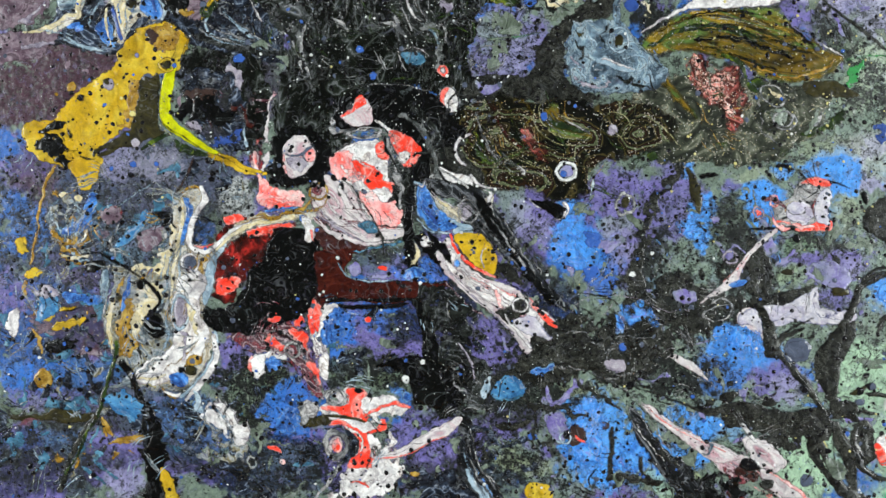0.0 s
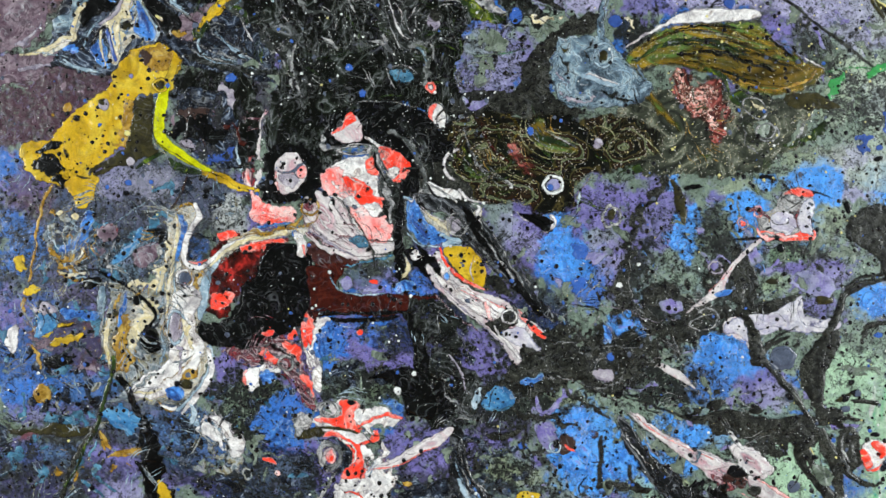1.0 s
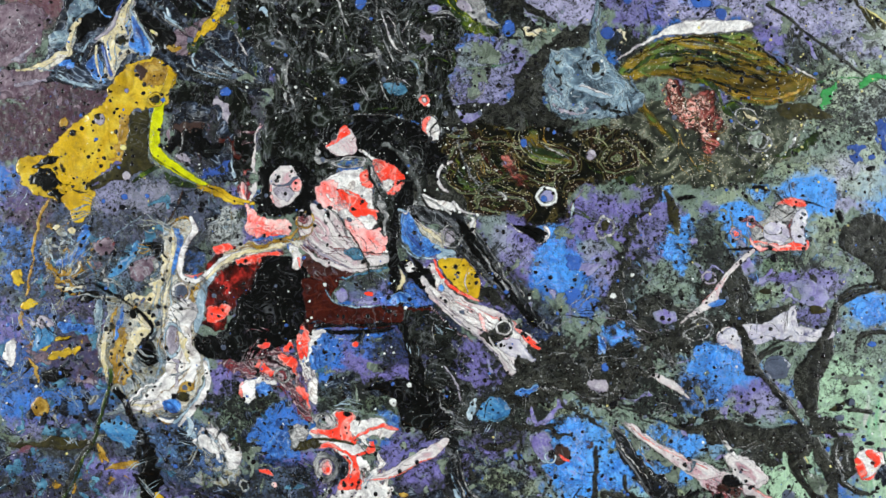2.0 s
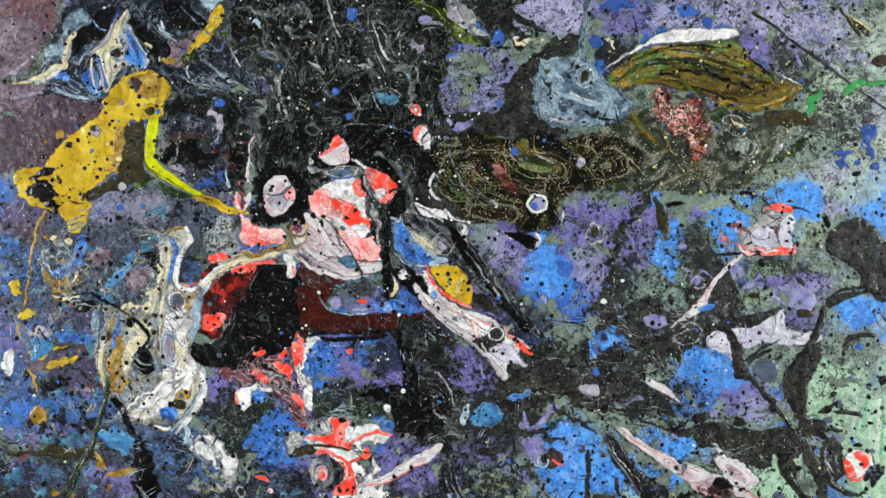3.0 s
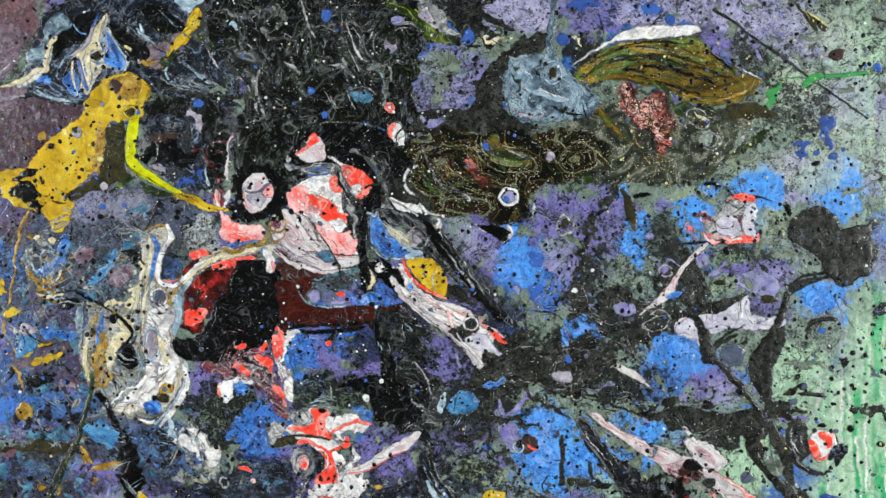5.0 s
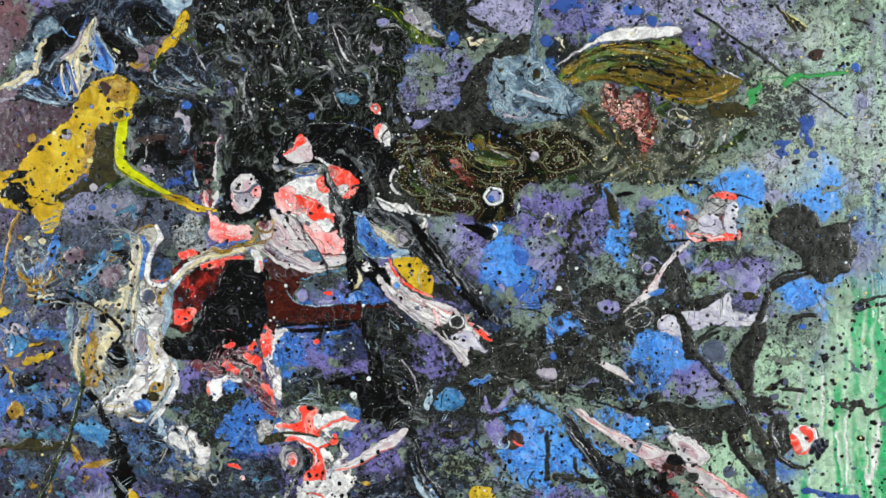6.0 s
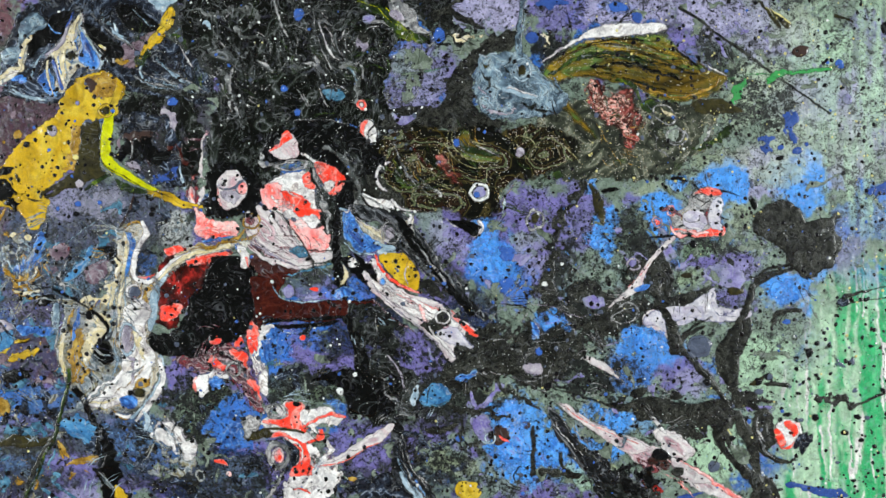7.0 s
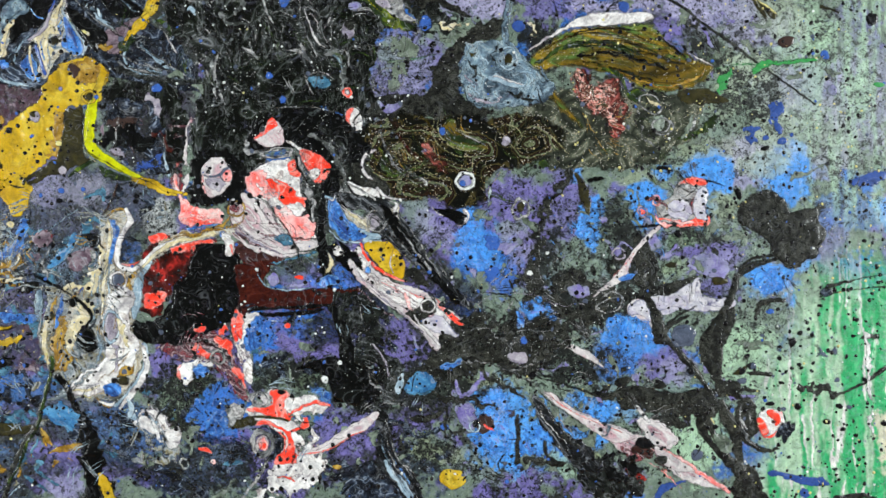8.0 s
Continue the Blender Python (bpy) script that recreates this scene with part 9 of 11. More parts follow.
drop(M_RED, 612, 526, 8, 5, rough=5)
drop(M_BLACKDROP, 650, 515, 5)
drop(M_BLACKDROP, 601, 472, 5)
stroke("paint_line", M_CHAR, (588, 436, 1.5), (602, 461, 2), (610, 486, 2.5), (612, 504, 2), rough=2, height=0.0002)
stroke("paint_line", M_CYAN, (618, 484, 1.5), (634, 498, 1.5), (649, 512, 1), rough=2, height=0.0002)
stroke("paint_line", M_CYAN, (677, 534, 1.5), (689, 547, 1.5), (701, 557, 1), rough=2, height=0.0002)
drop(M_WHITEDROP, 536, 512, 4)
drop(M_WHITEDROP, 675, 549, 4)
pour("paint_pour", M_RED, (497, 596), (509, 588), (513, 603), (511, 635), (499, 627), rough=4, height=0.0002)
pour("paint_pour", M_WHITE, (513, 596), (535, 590), (538, 599), (523, 609), (519, 635), (511, 645), (505, 659), (496, 647), (507, 633), rough=5, height=0.0002)
pour("paint_pour", M_RED, (453, 635), (471, 637), (489, 643), (487, 657), (471, 655), rough=5, height=0.0002)
pour("paint_pour", M_RED, (424, 616), (439, 610), (443, 620), (431, 626), rough=4, height=0.0002)
pour("paint_pour", M_RED, (466, 614), (479, 608), (481, 623), (469, 627), rough=6, height=0.0002)
pour("paint_pour", M_BLUE, (519, 605), (540, 601), (547, 635), (536, 655), (519, 659), (511, 645), rough=5, height=0.0002)
pour("paint_pour", M_WHITE, (506, 675), (523, 671), (529, 695), (523, 716), (511, 710), (505, 693), rough=5, height=0.0002)
pour("paint_pour", M_RED, (486, 685), (501, 687), (509, 701), (506, 711), (493, 701), rough=4, height=0.0002)
pour("paint_pour", M_WHITE, (397, 685), (416, 675), (427, 685), (417, 711), (400, 711), rough=5, height=0.0002)
pour("paint_pour", M_RED, (392, 695), (400, 689), (404, 701), (396, 707), rough=4, height=0.0002)
pour("paint_pour", M_BLUE, (422, 691), (436, 685), (447, 695), (432, 709), rough=4, height=0.0002)
ring(M_GREYSWIRL, 466, 668, 13, 3, 0.9)
drop(M_ROSESWIRL, 466, 668, 10, 9)
pour("paint_pour", M_BLUE, (462, 746), (481, 749), (480, 784), (474, 806), (447, 806), (442, 784), (454, 769), rough=6, holes=0.1, height=0.0002)
pour("paint_pour", M_GREYSWIRL, (480, 759), (496, 749), (511, 769), (494, 789), (482, 796), rough=5, height=0.0002)
pour("paint_pour", M_OLIVE, (490, 792), (506, 779), (531, 772), (556, 774), (536, 789), (511, 796), rough=3, height=0.0002)
# foot
pour("paint_pour", M_WHITE, (511, 766), (536, 739), (566, 729), (591, 739), (630, 739), (665, 755), (650, 768), (616, 773), (631, 793), (645, 823), (651, 842), (641, 877), (552, 882), (581, 843), (581, 808), (551, 793), rough=6, holes=0.12, height=0.0002)
pour("paint_pour", M_RED, (559, 732), (576, 724), (593, 734), (587, 754), (591, 774), (595, 783), (571, 783), (546, 771), (521, 766), (515, 759), (541, 757), (561, 754), rough=4, height=0.0002)
pour("paint_pour", M_RED, (529, 792), (547, 780), (566, 787), (589, 799), (613, 793), (626, 777), (629, 795), (613, 803), (597, 807), (604, 835), (607, 860), (591, 864), (565, 861), (571, 845), (586, 833), (586, 809), (566, 795), rough=3, height=0.0002)
stroke("paint_streak", M_RED, (596, 772, 3), (620, 756, 4), (645, 750, 4), (666, 755, 4), rough=3, height=0.0002)
drop(M_BLACKDROP, 579, 732, 8, 5)
ring(M_GREYSWIRL, 543, 746, 16, 4, 0.7)
stroke("paint_streak", M_OLIVE, (521, 776, 3), (551, 776, 4), (591, 783, 3), rough=2, height=0.0002)
ring(M_GREYSWIRL, 545, 825, 18, 4, 1.15)
drop(M_PINK, 546, 825, 9, 13)
drop(M_RED, 547, 827, 5, 8)
stroke("paint_streak", M_CHAR, (603, 843, 2), (598, 860, 2.5), rough=2, height=0.0002)
stroke("paint_streak", M_GREYPINK, (611, 843, 4), (650, 837, 5), (690, 813, 8), (725, 793, 9), (744, 778, 8), (751, 773, 4), height=0.0004, rough=2)
stroke("paint_streak", M_RED, (616, 844, 2), (655, 837, 2.5), (690, 821, 2), (730, 799, 1.5), rough=2, height=0.0002)
pour("paint_pour", M_BLACK, (608, 694), (630, 679), (660, 670), (690, 676), (712, 694), (725, 733), (715, 758), (690, 753), (670, 734), (655, 699), (630, 689), rough=3, height=0.0002)
drop(M_WHITEDROP, 684, 680, 5)
drop(M_WHITEDROP, 657, 710, 7, 8)
ring(M_WHITEDROP, 912, 354, 16, 3, 0.95, rough=0.8, height=0.0004)
drop(M_PURPLE, 912, 354, 12, 12)
drop(M_BLUEDROP, 907, 358, 7, 6)
ring(M_YELLOW, 240, 201, 11, 3)
drop(M_OLIVE, 240, 201, 8)
# fine lines of the feather and the navy marbling
stroke("paint_streak", M_WHITE, (195, 26, 1), (191, 46, 1.6), (184, 66, 2), (178, 88, 1.4), rough=2, height=0.0002)
stroke("paint_streak", M_BLUE, (191, 53, 1.5), (187, 73, 2.5), (189, 93, 2), rough=3, height=0.0002)
stroke("paint_streak", M_DEEPBLUE, (202, 78, 2), (211, 96, 3), (215, 113, 2), rough=3, height=0.0002)
stroke("paint_streak", M_CYAN, (172, 98, 1.2), (167, 116, 2), (169, 136, 1.6), (165, 152, 1), rough=2, height=0.0002)
stroke("paint_streak", M_BLUE, (160, 93, 2), (155, 110, 2.4), (161, 133, 2), rough=3, height=0.0002)
stroke("paint_streak", M_WHITE, (148, 92, 1.2), (138, 98, 1.8), (129, 110, 1.4), (121, 128, 1), rough=2, height=0.0002)
stroke("paint_streak", M_CYAN, (154, 158, 1.2), (149, 138, 1.6), (143, 116, 1.2), rough=2, height=0.0002)
stroke("paint_streak", M_BLUE, (133, 43, 2), (146, 58, 3), (160, 60, 2), rough=5, height=0.0002)
stroke("paint_streak", M_DEEPBLUE, (183, 20, 2), (176, 38, 3), (168, 50, 2), rough=4, height=0.0002)
stroke("paint_streak", M_WHITE, (49, 140, 1.5), (69, 130, 2.5), (85, 126, 2), (90, 110, 1.4), rough=2, height=0.0002)
stroke("paint_streak", M_CYAN, (19, 148, 1.5), (49, 150, 2), (79, 156, 1.4), rough=2, height=0.0002)
stroke("paint_streak", M_LAVCELL, (-12, 138, 3), (8, 130, 4), (22, 114, 3), (30, 98, 2), rough=4, height=0.0002)
stroke("paint_streak", M_LAVCELL, (-6, 178, 5), (24, 173, 6), (49, 166, 4), rough=6, height=0.0002)
stroke("paint_streak", M_SLATE, (288, 18, 1.5), (308, 38, 2.5), (326, 50, 1.5), rough=4, height=0.0002)
stroke("paint_streak", M_DIMGREY, (288, 68, 1.5), (309, 78, 2), (334, 93, 2), (359, 118, 1.5), rough=5, height=0.0002)
stroke("paint_streak", M_GREYSWIRL, (294, 123, 1.5), (319, 138, 2), (349, 148, 1.6), (384, 156, 1), rough=2, height=0.0002)
stroke("paint_streak", M_CYAN, (299, 143, 1.2), (329, 158, 1.6), (369, 163, 1.2), rough=2, height=0.0002)
stroke("paint_streak", M_SLATE, (233, 28, 3), (244, 40, 4), (252, 50, 2), rough=5, height=0.0002)
stroke("paint_streak", M_CYAN, (250, 53, 2), (263, 64, 3), (278, 72, 2), rough=4, height=0.0002)
stroke("paint_streak", M_DARKGREEN, (360, 58, 4), (378, 68, 5), (385, 88, 3), rough=6, height=0.0002)
stroke("paint_streak", M_GREYSWIRL, (363, 68, 1.2), (379, 93, 2), (391, 123, 1.2), rough=2, height=0.0002)
drop(M_CREAMDROP, 231, 84, 6, 3, 30)
# pale folds in the black pour
stroke("paint_streak", M_GREYSWIRL, (449, 156, 3), (457, 178, 4), (464, 203, 3), rough=7, holes=0.2, height=0.0002)
stroke("paint_streak", M_DIMGREY, (388, 18, 4), (428, 28, 6), (468, 18, 5), (508, 28, 4), rough=8, holes=0.2, height=0.0002)
stroke("paint_streak", M_DIMGREY, (498, 18, 6), (513, 33, 7), (503, 46, 5), rough=8, holes=0.2, height=0.0002)
stroke("paint_streak", M_DIMGREY, (444, 128, 4), (459, 148, 5), (454, 178, 4), rough=8, holes=0.2, height=0.0002)
stroke("paint_streak", M_DIMGREY, (468, 43, 5), (488, 68, 5), (528, 73, 5), rough=9, holes=0.3, height=0.0002)
stroke("paint_streak", M_DIMGREY, (568, 108, 5), (588, 128, 6), (613, 123, 5), rough=9, holes=0.3, height=0.0002)
stroke("paint_streak", M_DIMGREY, (668, 118, 5), (688, 128, 6), (700, 158, 6), (688, 187, 4), rough=8, holes=0.2, height=0.0002)
stroke("paint_streak", M_SLATE, (678, 128, 3), (690, 138, 4), (696, 153, 2), rough=6, height=0.0002)
stroke("paint_streak", M_GREYSWIRL, (534, 230, 1), (569, 222, 1.6), (629, 219, 1.6), (678, 229, 1.2), rough=2, height=0.0002)
stroke("paint_streak", M_GREYSWIRL, (529, 259, 1.4), (517, 282, 2.5), (529, 297, 2), (554, 295, 1.6), rough=2, height=0.0002)
stroke("paint_streak", M_GREYSWIRL, (537, 313, 1.2), (569, 307, 2), (601, 305, 1.6), rough=2, height=0.0002)
stroke("paint_streak", M_DIMGREY, (629, 267, 4), (669, 297, 5), (689, 337, 5), (701, 369, 4), rough=5, holes=0.2, height=0.0002)
stroke("paint_streak", M_GREYSWIRL, (649, 277, 1.2), (679, 317, 1.8), (697, 349, 1.4), rough=2, height=0.0002)
stroke("paint_streak", M_GREYSWIRL, (701, 357, 2), (724, 372, 3), (748, 386, 2), rough=4, height=0.0002)
# pale flecks beside the slate cell
stroke("paint_streak", M_CREAM, (1026, 68, 2), (1038, 78, 3), (1034, 93, 2), rough=8, holes=0.2, height=0.0002)
stroke("paint_streak", M_CREAM, (867, 68, 3), (892, 78, 5), (917, 73, 4), rough=9, holes=0.35, height=0.0002)
stroke("paint_streak", M_MOSSY, (857, 73, 6), (877, 93, 8), (912, 90, 6), rough=9, holes=0.25, height=0.0002)
stroke("paint_streak", M_CYAN, (937, 127, 2), (952, 142, 3), (947, 157, 2), rough=6, height=0.0002)
stroke("paint_streak", M_CYAN, (912, 172, 2), (932, 187, 3), (942, 202, 2), rough=5, height=0.0002)
stroke("paint_streak", M_WHITE, (957, 167, 1.5), (976, 165, 2.5), (998, 175, 2.5), (1016, 179, 1.5), rough=3, height=0.0002)
stroke("paint_streak", M_CYAN, (1006, 157, 1), (1026, 163, 1.6), (1032, 173, 1.2), rough=2, height=0.0002)
stroke("paint_streak", M_CYAN, (971, 112, 1.2), (982, 125, 1.6), (986, 147, 1.4), (1001, 157, 1.2), rough=2, height=0.0002)
stroke("paint_streak", M_SLATE, (998, -2, 5), (991, 38, 5), (986, 78, 5), (989, 103, 5), rough=4, height=0.0002)
stroke("paint_streak", M_CYAN, (1002, -2, 1.5), (998, 38, 1.8), (990, 78, 1.6), (986, 98, 1.2), rough=2, height=0.0002)
stroke("paint_streak", M_YELLOW, (355, 18, 6), (348, 40, 8), (335, 62, 7), (320, 84, 6), (307, 100, 3), rough=3, height=0.0002)
stroke("paint_streak", M_BLACK, (341, 52, 1.5), (332, 60, 2.5), (344, 67, 1.5), rough=2, height=0.0002)
stroke("paint_streak", M_DARKGREEN, (319, 90, 3), (311, 104, 5), (301, 114, 6), (294, 106, 3), rough=5, height=0.0002)
stroke("paint_streak", M_DARK, (917, 137, 3), (932, 149, 4), (925, 167, 3), rough=7, height=0.0002)
stroke("paint_streak", M_DARK, (971, 106, 2), (964, 127, 3), (971, 147, 2), rough=7, holes=0.1, height=0.0002)
stroke("paint_streak", M_DARK, (986, 192, 3), (1011, 195, 5), (1036, 205, 4), (1054, 209, 3), rough=9, holes=0.2, height=0.0002)
stroke("paint_streak", M_LAVCELL, (927, 202, 3), (952, 207, 5), (976, 202, 3), rough=9, holes=0.3, height=0.0002)
stroke("paint_streak", M_CYAN, (917, 110, 2), (932, 106, 3), (954, 100, 2), rough=6, height=0.0002)
stroke("paint_streak", M_SLATE, (1046, 147, 3), (1052, 162, 4), (1061, 175, 3), rough=6, height=0.0002)
pour("paint_pour", M_CHAR, (902, 193), (917, 205), (937, 219), (912, 223), (897, 211), rough=6, height=0.0002)
stroke("paint_streak", G_ROSE, (1115, 162, 4), (1125, 187, 6), (1150, 212, 6), (1170, 237, 5), (1183, 252, 3), rough=12, holes=0.3, height=0.0002)
stroke("paint_streak", M_OLIVE, (1135, 177, 3), (1150, 197, 3), (1165, 217, 3), rough=9, holes=0.25, height=0.0002)
stroke("paint_streak", G_GREY, (1145, 162, 5), (1180, 172, 6), (1196, 202, 6), (1202, 237, 6), rough=12, holes=0.3, height=0.0002)
pour("paint_pour", M_MOSSY, (787, 93), (812, 88), (837, 98), (832, 123), (802, 128), (785, 113), rough=10, holes=0.4, height=0.0002)
pour("paint_pour", M_MOSSY, (788, 138), (802, 147), (800, 177), (783, 182), (776, 162), rough=9, holes=0.35, height=0.0002)

# ---------------------------------------------------------------- second coat, lower right: spill, pools and runs
pour("paint_pour", M_CHAR, (888, 604), (947, 592), (997, 606), (1036, 604), (1076, 594), (1115, 584), (1145, 564), (1170, 554), (1165, 593), (1135, 618), (1086, 643), (1046, 683), (997, 693), (972, 683), (918, 683), (868, 683), (828, 693), (838, 674), (868, 644), rough=7, holes=0.12, height=0.0002)
pour("paint_pour", M_CHAR, (1036, 435), (1048, 445), (1048, 515), (1061, 554), (1086, 564), (1105, 594), (1046, 599), (1026, 564), (1018, 525), (1028, 475), rough=5, holes=0.1, height=0.0002)
pour("paint_pour", M_SKYP, (1016, 579), (1036, 569), (1061, 579), (1074, 589), (1056, 596), (1021, 599), rough=7, holes=0.3, height=0.0002)
pour("paint_pour", M_SKYP, (1054, 598), (1076, 596), (1078, 606), (1061, 608), rough=5, holes=0.3, height=0.0002)
stroke("paint_streak", M_BLUE, (1006, 592, 5), (1009, 606, 7), (1012, 616, 3), rough=4, height=0.0002)
drop(M_BLUEDROP, 1016, 643, 7, 8)
pour("paint_pour", M_PURPLE, (1095, 554), (1115, 539), (1135, 549), (1135, 564), (1110, 566), rough=5, height=0.0002)
pour("paint_pour", M_SKYP, (1115, 445), (1145, 440), (1155, 450), (1140, 463), (1120, 457), rough=7, holes=0.3, height=0.0002)
pour("paint_pour", M_SKYP, (883, 475), (912, 436), (942, 431), (937, 475), (952, 515), (932, 523), (907, 515), (888, 500), rough=11, holes=0.3, height=0.0002)
pour("paint_pour", M_BLUEDROP, (947, 451), (972, 455), (975, 470), (957, 480), (945, 465), rough=7, height=0.0002)
pour("paint_pour", M_BLUEDROP, (947, 505), (967, 510), (962, 540), (949, 540), rough=7, holes=0.1, height=0.0002)
stroke("paint_streak", M_CHAR, (939, 555, 1.5), (972, 556, 2.5), (997, 564, 2), (1016, 584, 2), rough=3, height=0.0002)
drop(M_WHITEDROP, 1028, 521, 6)
drop(M_WHITEDROP, 1060, 485, 4)
drop(M_WHITEDROP, 843, 579, 6)
pour("paint_pour", M_CHAR, (803, 595), (828, 580), (840, 565), (856, 570), (860, 589), (838, 602), (818, 606), rough=4, height=0.0002)
pour("paint_pour", M_LAVWHITE, (833, 604), (863, 596), (893, 624), (900, 634), (883, 636), (858, 629), (838, 619), rough=3, height=0.0002)
pour("paint_pour", M_CHAR, (860, 634), (878, 628), (893, 634), (883, 642), (866, 644), rough=3, height=0.0002)
stroke("paint_streak", M_WHITE, (818, 595, 2), (830, 614, 3), (850, 634, 4), (863, 649, 3), rough=3, height=0.0002)
stroke("paint_streak", M_PINK, (804, 557, 3), (808, 570, 5), (810, 583, 3), rough=2, height=0.0002)
pour("paint_pour", M_RED, (860, 575), (873, 584), (893, 602), (910, 612), (898, 614), (876, 598), rough=2.5, height=0.0002)
stroke("paint_streak", M_GREYSWIRL, (1157, 569, 1.5), (1179, 554, 2.5), (1196, 566, 2.5), (1196, 585, 2), (1175, 589, 1.5), rough=2, height=0.0002)
pour("paint_pour", M_LAVWHITE, (1206, 595), (1212, 581), (1222, 568), (1236, 570), (1246, 589), (1259, 619), (1246, 607), (1230, 597), rough=5, height=0.0002)
pour("paint_pour", M_LAVWHITE, (1246, 564), (1283, 559), (1323, 539), (1340, 534), (1332, 553), (1344, 578), (1382, 583), (1387, 593), (1332, 593), (1283, 585), (1258, 593), rough=3, height=0.0002)
stroke("paint_streak", M_CHAR, (1234, 556, 9), (1278, 549, 9), (1313, 539, 6), (1334, 532, 2), rough=3, height=0.0002)
stroke("paint_streak", M_CHAR, (1229, 554, 8), (1252, 583, 8), (1263, 613, 12), (1258, 643, 9), rough=4, height=0.0002)
stroke("paint_streak", M_CHAR, (1258, 643, 7), (1283, 652, 6), (1308, 682, 5), (1332, 711, 5), (1352, 736, 5), rough=3, height=0.0002)
pour("paint_pour", M_CHAR, (1406, 524), (1413, 538), (1401, 573), (1387, 603), (1377, 642), (1380, 682), (1362, 711), (1342, 692), (1334, 652), (1352, 622), (1372, 593), (1392, 563), rough=3, height=0.0002)
stroke("paint_streak", M_CHAR, (1411, 519, 4), (1431, 499, 4), (1461, 492, 4), (1480, 489, 3), rough=2, height=0.0002)
stroke("paint_streak", M_CHAR, (1411, 531, 4), (1446, 509, 5), (1480, 499, 3), rough=2, height=0.0002)
pour("paint_pour", M_CHAR, (1407, 415), (1417, 395), (1441, 380), (1471, 375), (1495, 390), (1505, 410), (1548, 405), (1559, 406), (1559, 489), (1530, 503), (1512, 518), (1495, 513), (1480, 494), (1461, 464), (1431, 444), (1412, 435), rough=4, height=0.0002)
pour("paint_pour", M_PURPLE, (1323, 494), (1357, 484), (1382, 494), (1392, 524), (1362, 538), (1332, 524), (1313, 509), rough=6, holes=0.25, height=0.0002)
drop(M_OLIVE, 1372, 536, 15, 6)
drop(M_OLIVE, 1287, 508, 12, 6)
drop(M_BLACKDROP, 1299, 452, 7, 8)
pour("paint_pour", M_SLATEDROP, (1283, 638), (1293, 625), (1313, 621), (1327, 632), (1324, 652), (1303, 660), (1285, 652), rough=3, height=0.0002)
stroke("paint_streak", M_CHAR, (1334, 583, 2), (1303, 597, 3), (1278, 615, 3), rough=2, height=0.0002)
pour("paint_pour", M_SKYP, (1436, 538), (1461, 518), (1490, 523), (1528, 513), (1520, 538), (1500, 558), (1470, 571), (1446, 558), rough=8, holes=0.3, height=0.0002)
stroke("paint_streak", M_CHAR, (1441, 591, 4), (1449, 578, 5), (1470, 575, 4), (1490, 575, 5), rough=2, height=0.0002)
drop(M_BLUEDROP, 1468, 594, 8, 6)
pour("paint_pour", M_SKYP, (1170, 603), (1199, 595), (1244, 601), (1255, 623), (1244, 643), (1184, 648), (1163, 628), rough=11, holes=0.3, height=0.0002)
pour("paint_pour", M_CHAR, (1153, 740), (1194, 734), (1229, 727), (1258, 736), (1312, 739), (1354, 733), (1367, 751), (1371, 780), (1352, 790), (1332, 780), (1303, 761), (1273, 763), (1224, 761), (1184, 748), rough=4, height=0.0002)
stroke("paint_streak", M_CHAR, (1337, 790, 9), (1344, 815, 9), (1361, 839, 7), (1391, 869, 10), rough=3, height=0.0002)
stroke("paint_streak", M_CHAR, (1376, 731, 12), (1401, 729, 10), (1409, 741, 7), rough=4, height=0.0002)
stroke("paint_streak", M_CHAR, (1376, 760, 9), (1386, 790, 10), (1401, 814, 11), (1406, 849, 9), (1411, 878, 12), rough=4, height=0.0002)
pour("paint_pour", M_MOSSY, (1376, 849), (1362, 820), (1386, 818), (1399, 834), (1396, 854), rough=4, height=0.0002)
drop(M_BLACKDROP, 1415, 703, 8, 6, -35)
drop(M_SLATEDROP, 1415, 720, 8, 6)
stroke("paint_line", M_CHAR, (1431, 707, 4), (1450, 707, 4), (1465, 709, 5), rough=2, height=0.0002)
stroke("paint_line", M_CHAR, (1413, 731, 2), (1431, 737, 4), (1442, 738, 2), rough=2, height=0.0002)
drop(M_SLATEDROP, 1435, 694, 7, 7)
drop(M_SLATEDROP, 1320, 704, 9, 8)
drop(M_BLACKDROP, 1320, 702, 8, 7)
pour("paint_pour", M_CHAR, (1179, 722), (1199, 714), (1212, 710), (1206, 722), (1189, 730), rough=3, height=0.0002)
# pools under the lilac hook
pour("paint_pour", M_SKYP, (937, 744), (972, 737), (987, 762), (992, 792), (997, 821), (982, 851), (957, 861), (938, 831), (923, 826), (933, 792), rough=11, holes=0.3, height=0.0002)
pour("paint_pour", M_SKYP, (1009, 806), (1031, 791), (1061, 801), (1081, 816), (1071, 836), (1046, 841), (1048, 858), (1017, 856), (1005, 836), rough=8, holes=0.3, height=0.0002)
pour("paint_pour", M_PURPLE, (896, 757), (918, 754), (932, 777), (935, 797), (918, 804), (900, 792), (892, 772), rough=3, height=0.0002)
pour("paint_pour", M_BROWNDROP, (937, 777), (952, 774), (962, 792), (949, 807), (935, 804), rough=5, height=0.0002)
ring(M_CYAN, 926, 798, 9, 2.5)
drop(M_BLACKDROP, 928, 792, 7, 8)
stroke("paint_streak", M_RED, (945, 792, 3), (953, 800, 4), rough=5, height=0.0002)
pour("paint_pour", M_PURPLE, (886, 721), (893, 708), (900, 733), (918, 733), (927, 715), (942, 705), (952, 695), (957, 705), (937, 721), (932, 735), (908, 743), (893, 738), rough=4, height=0.0002)
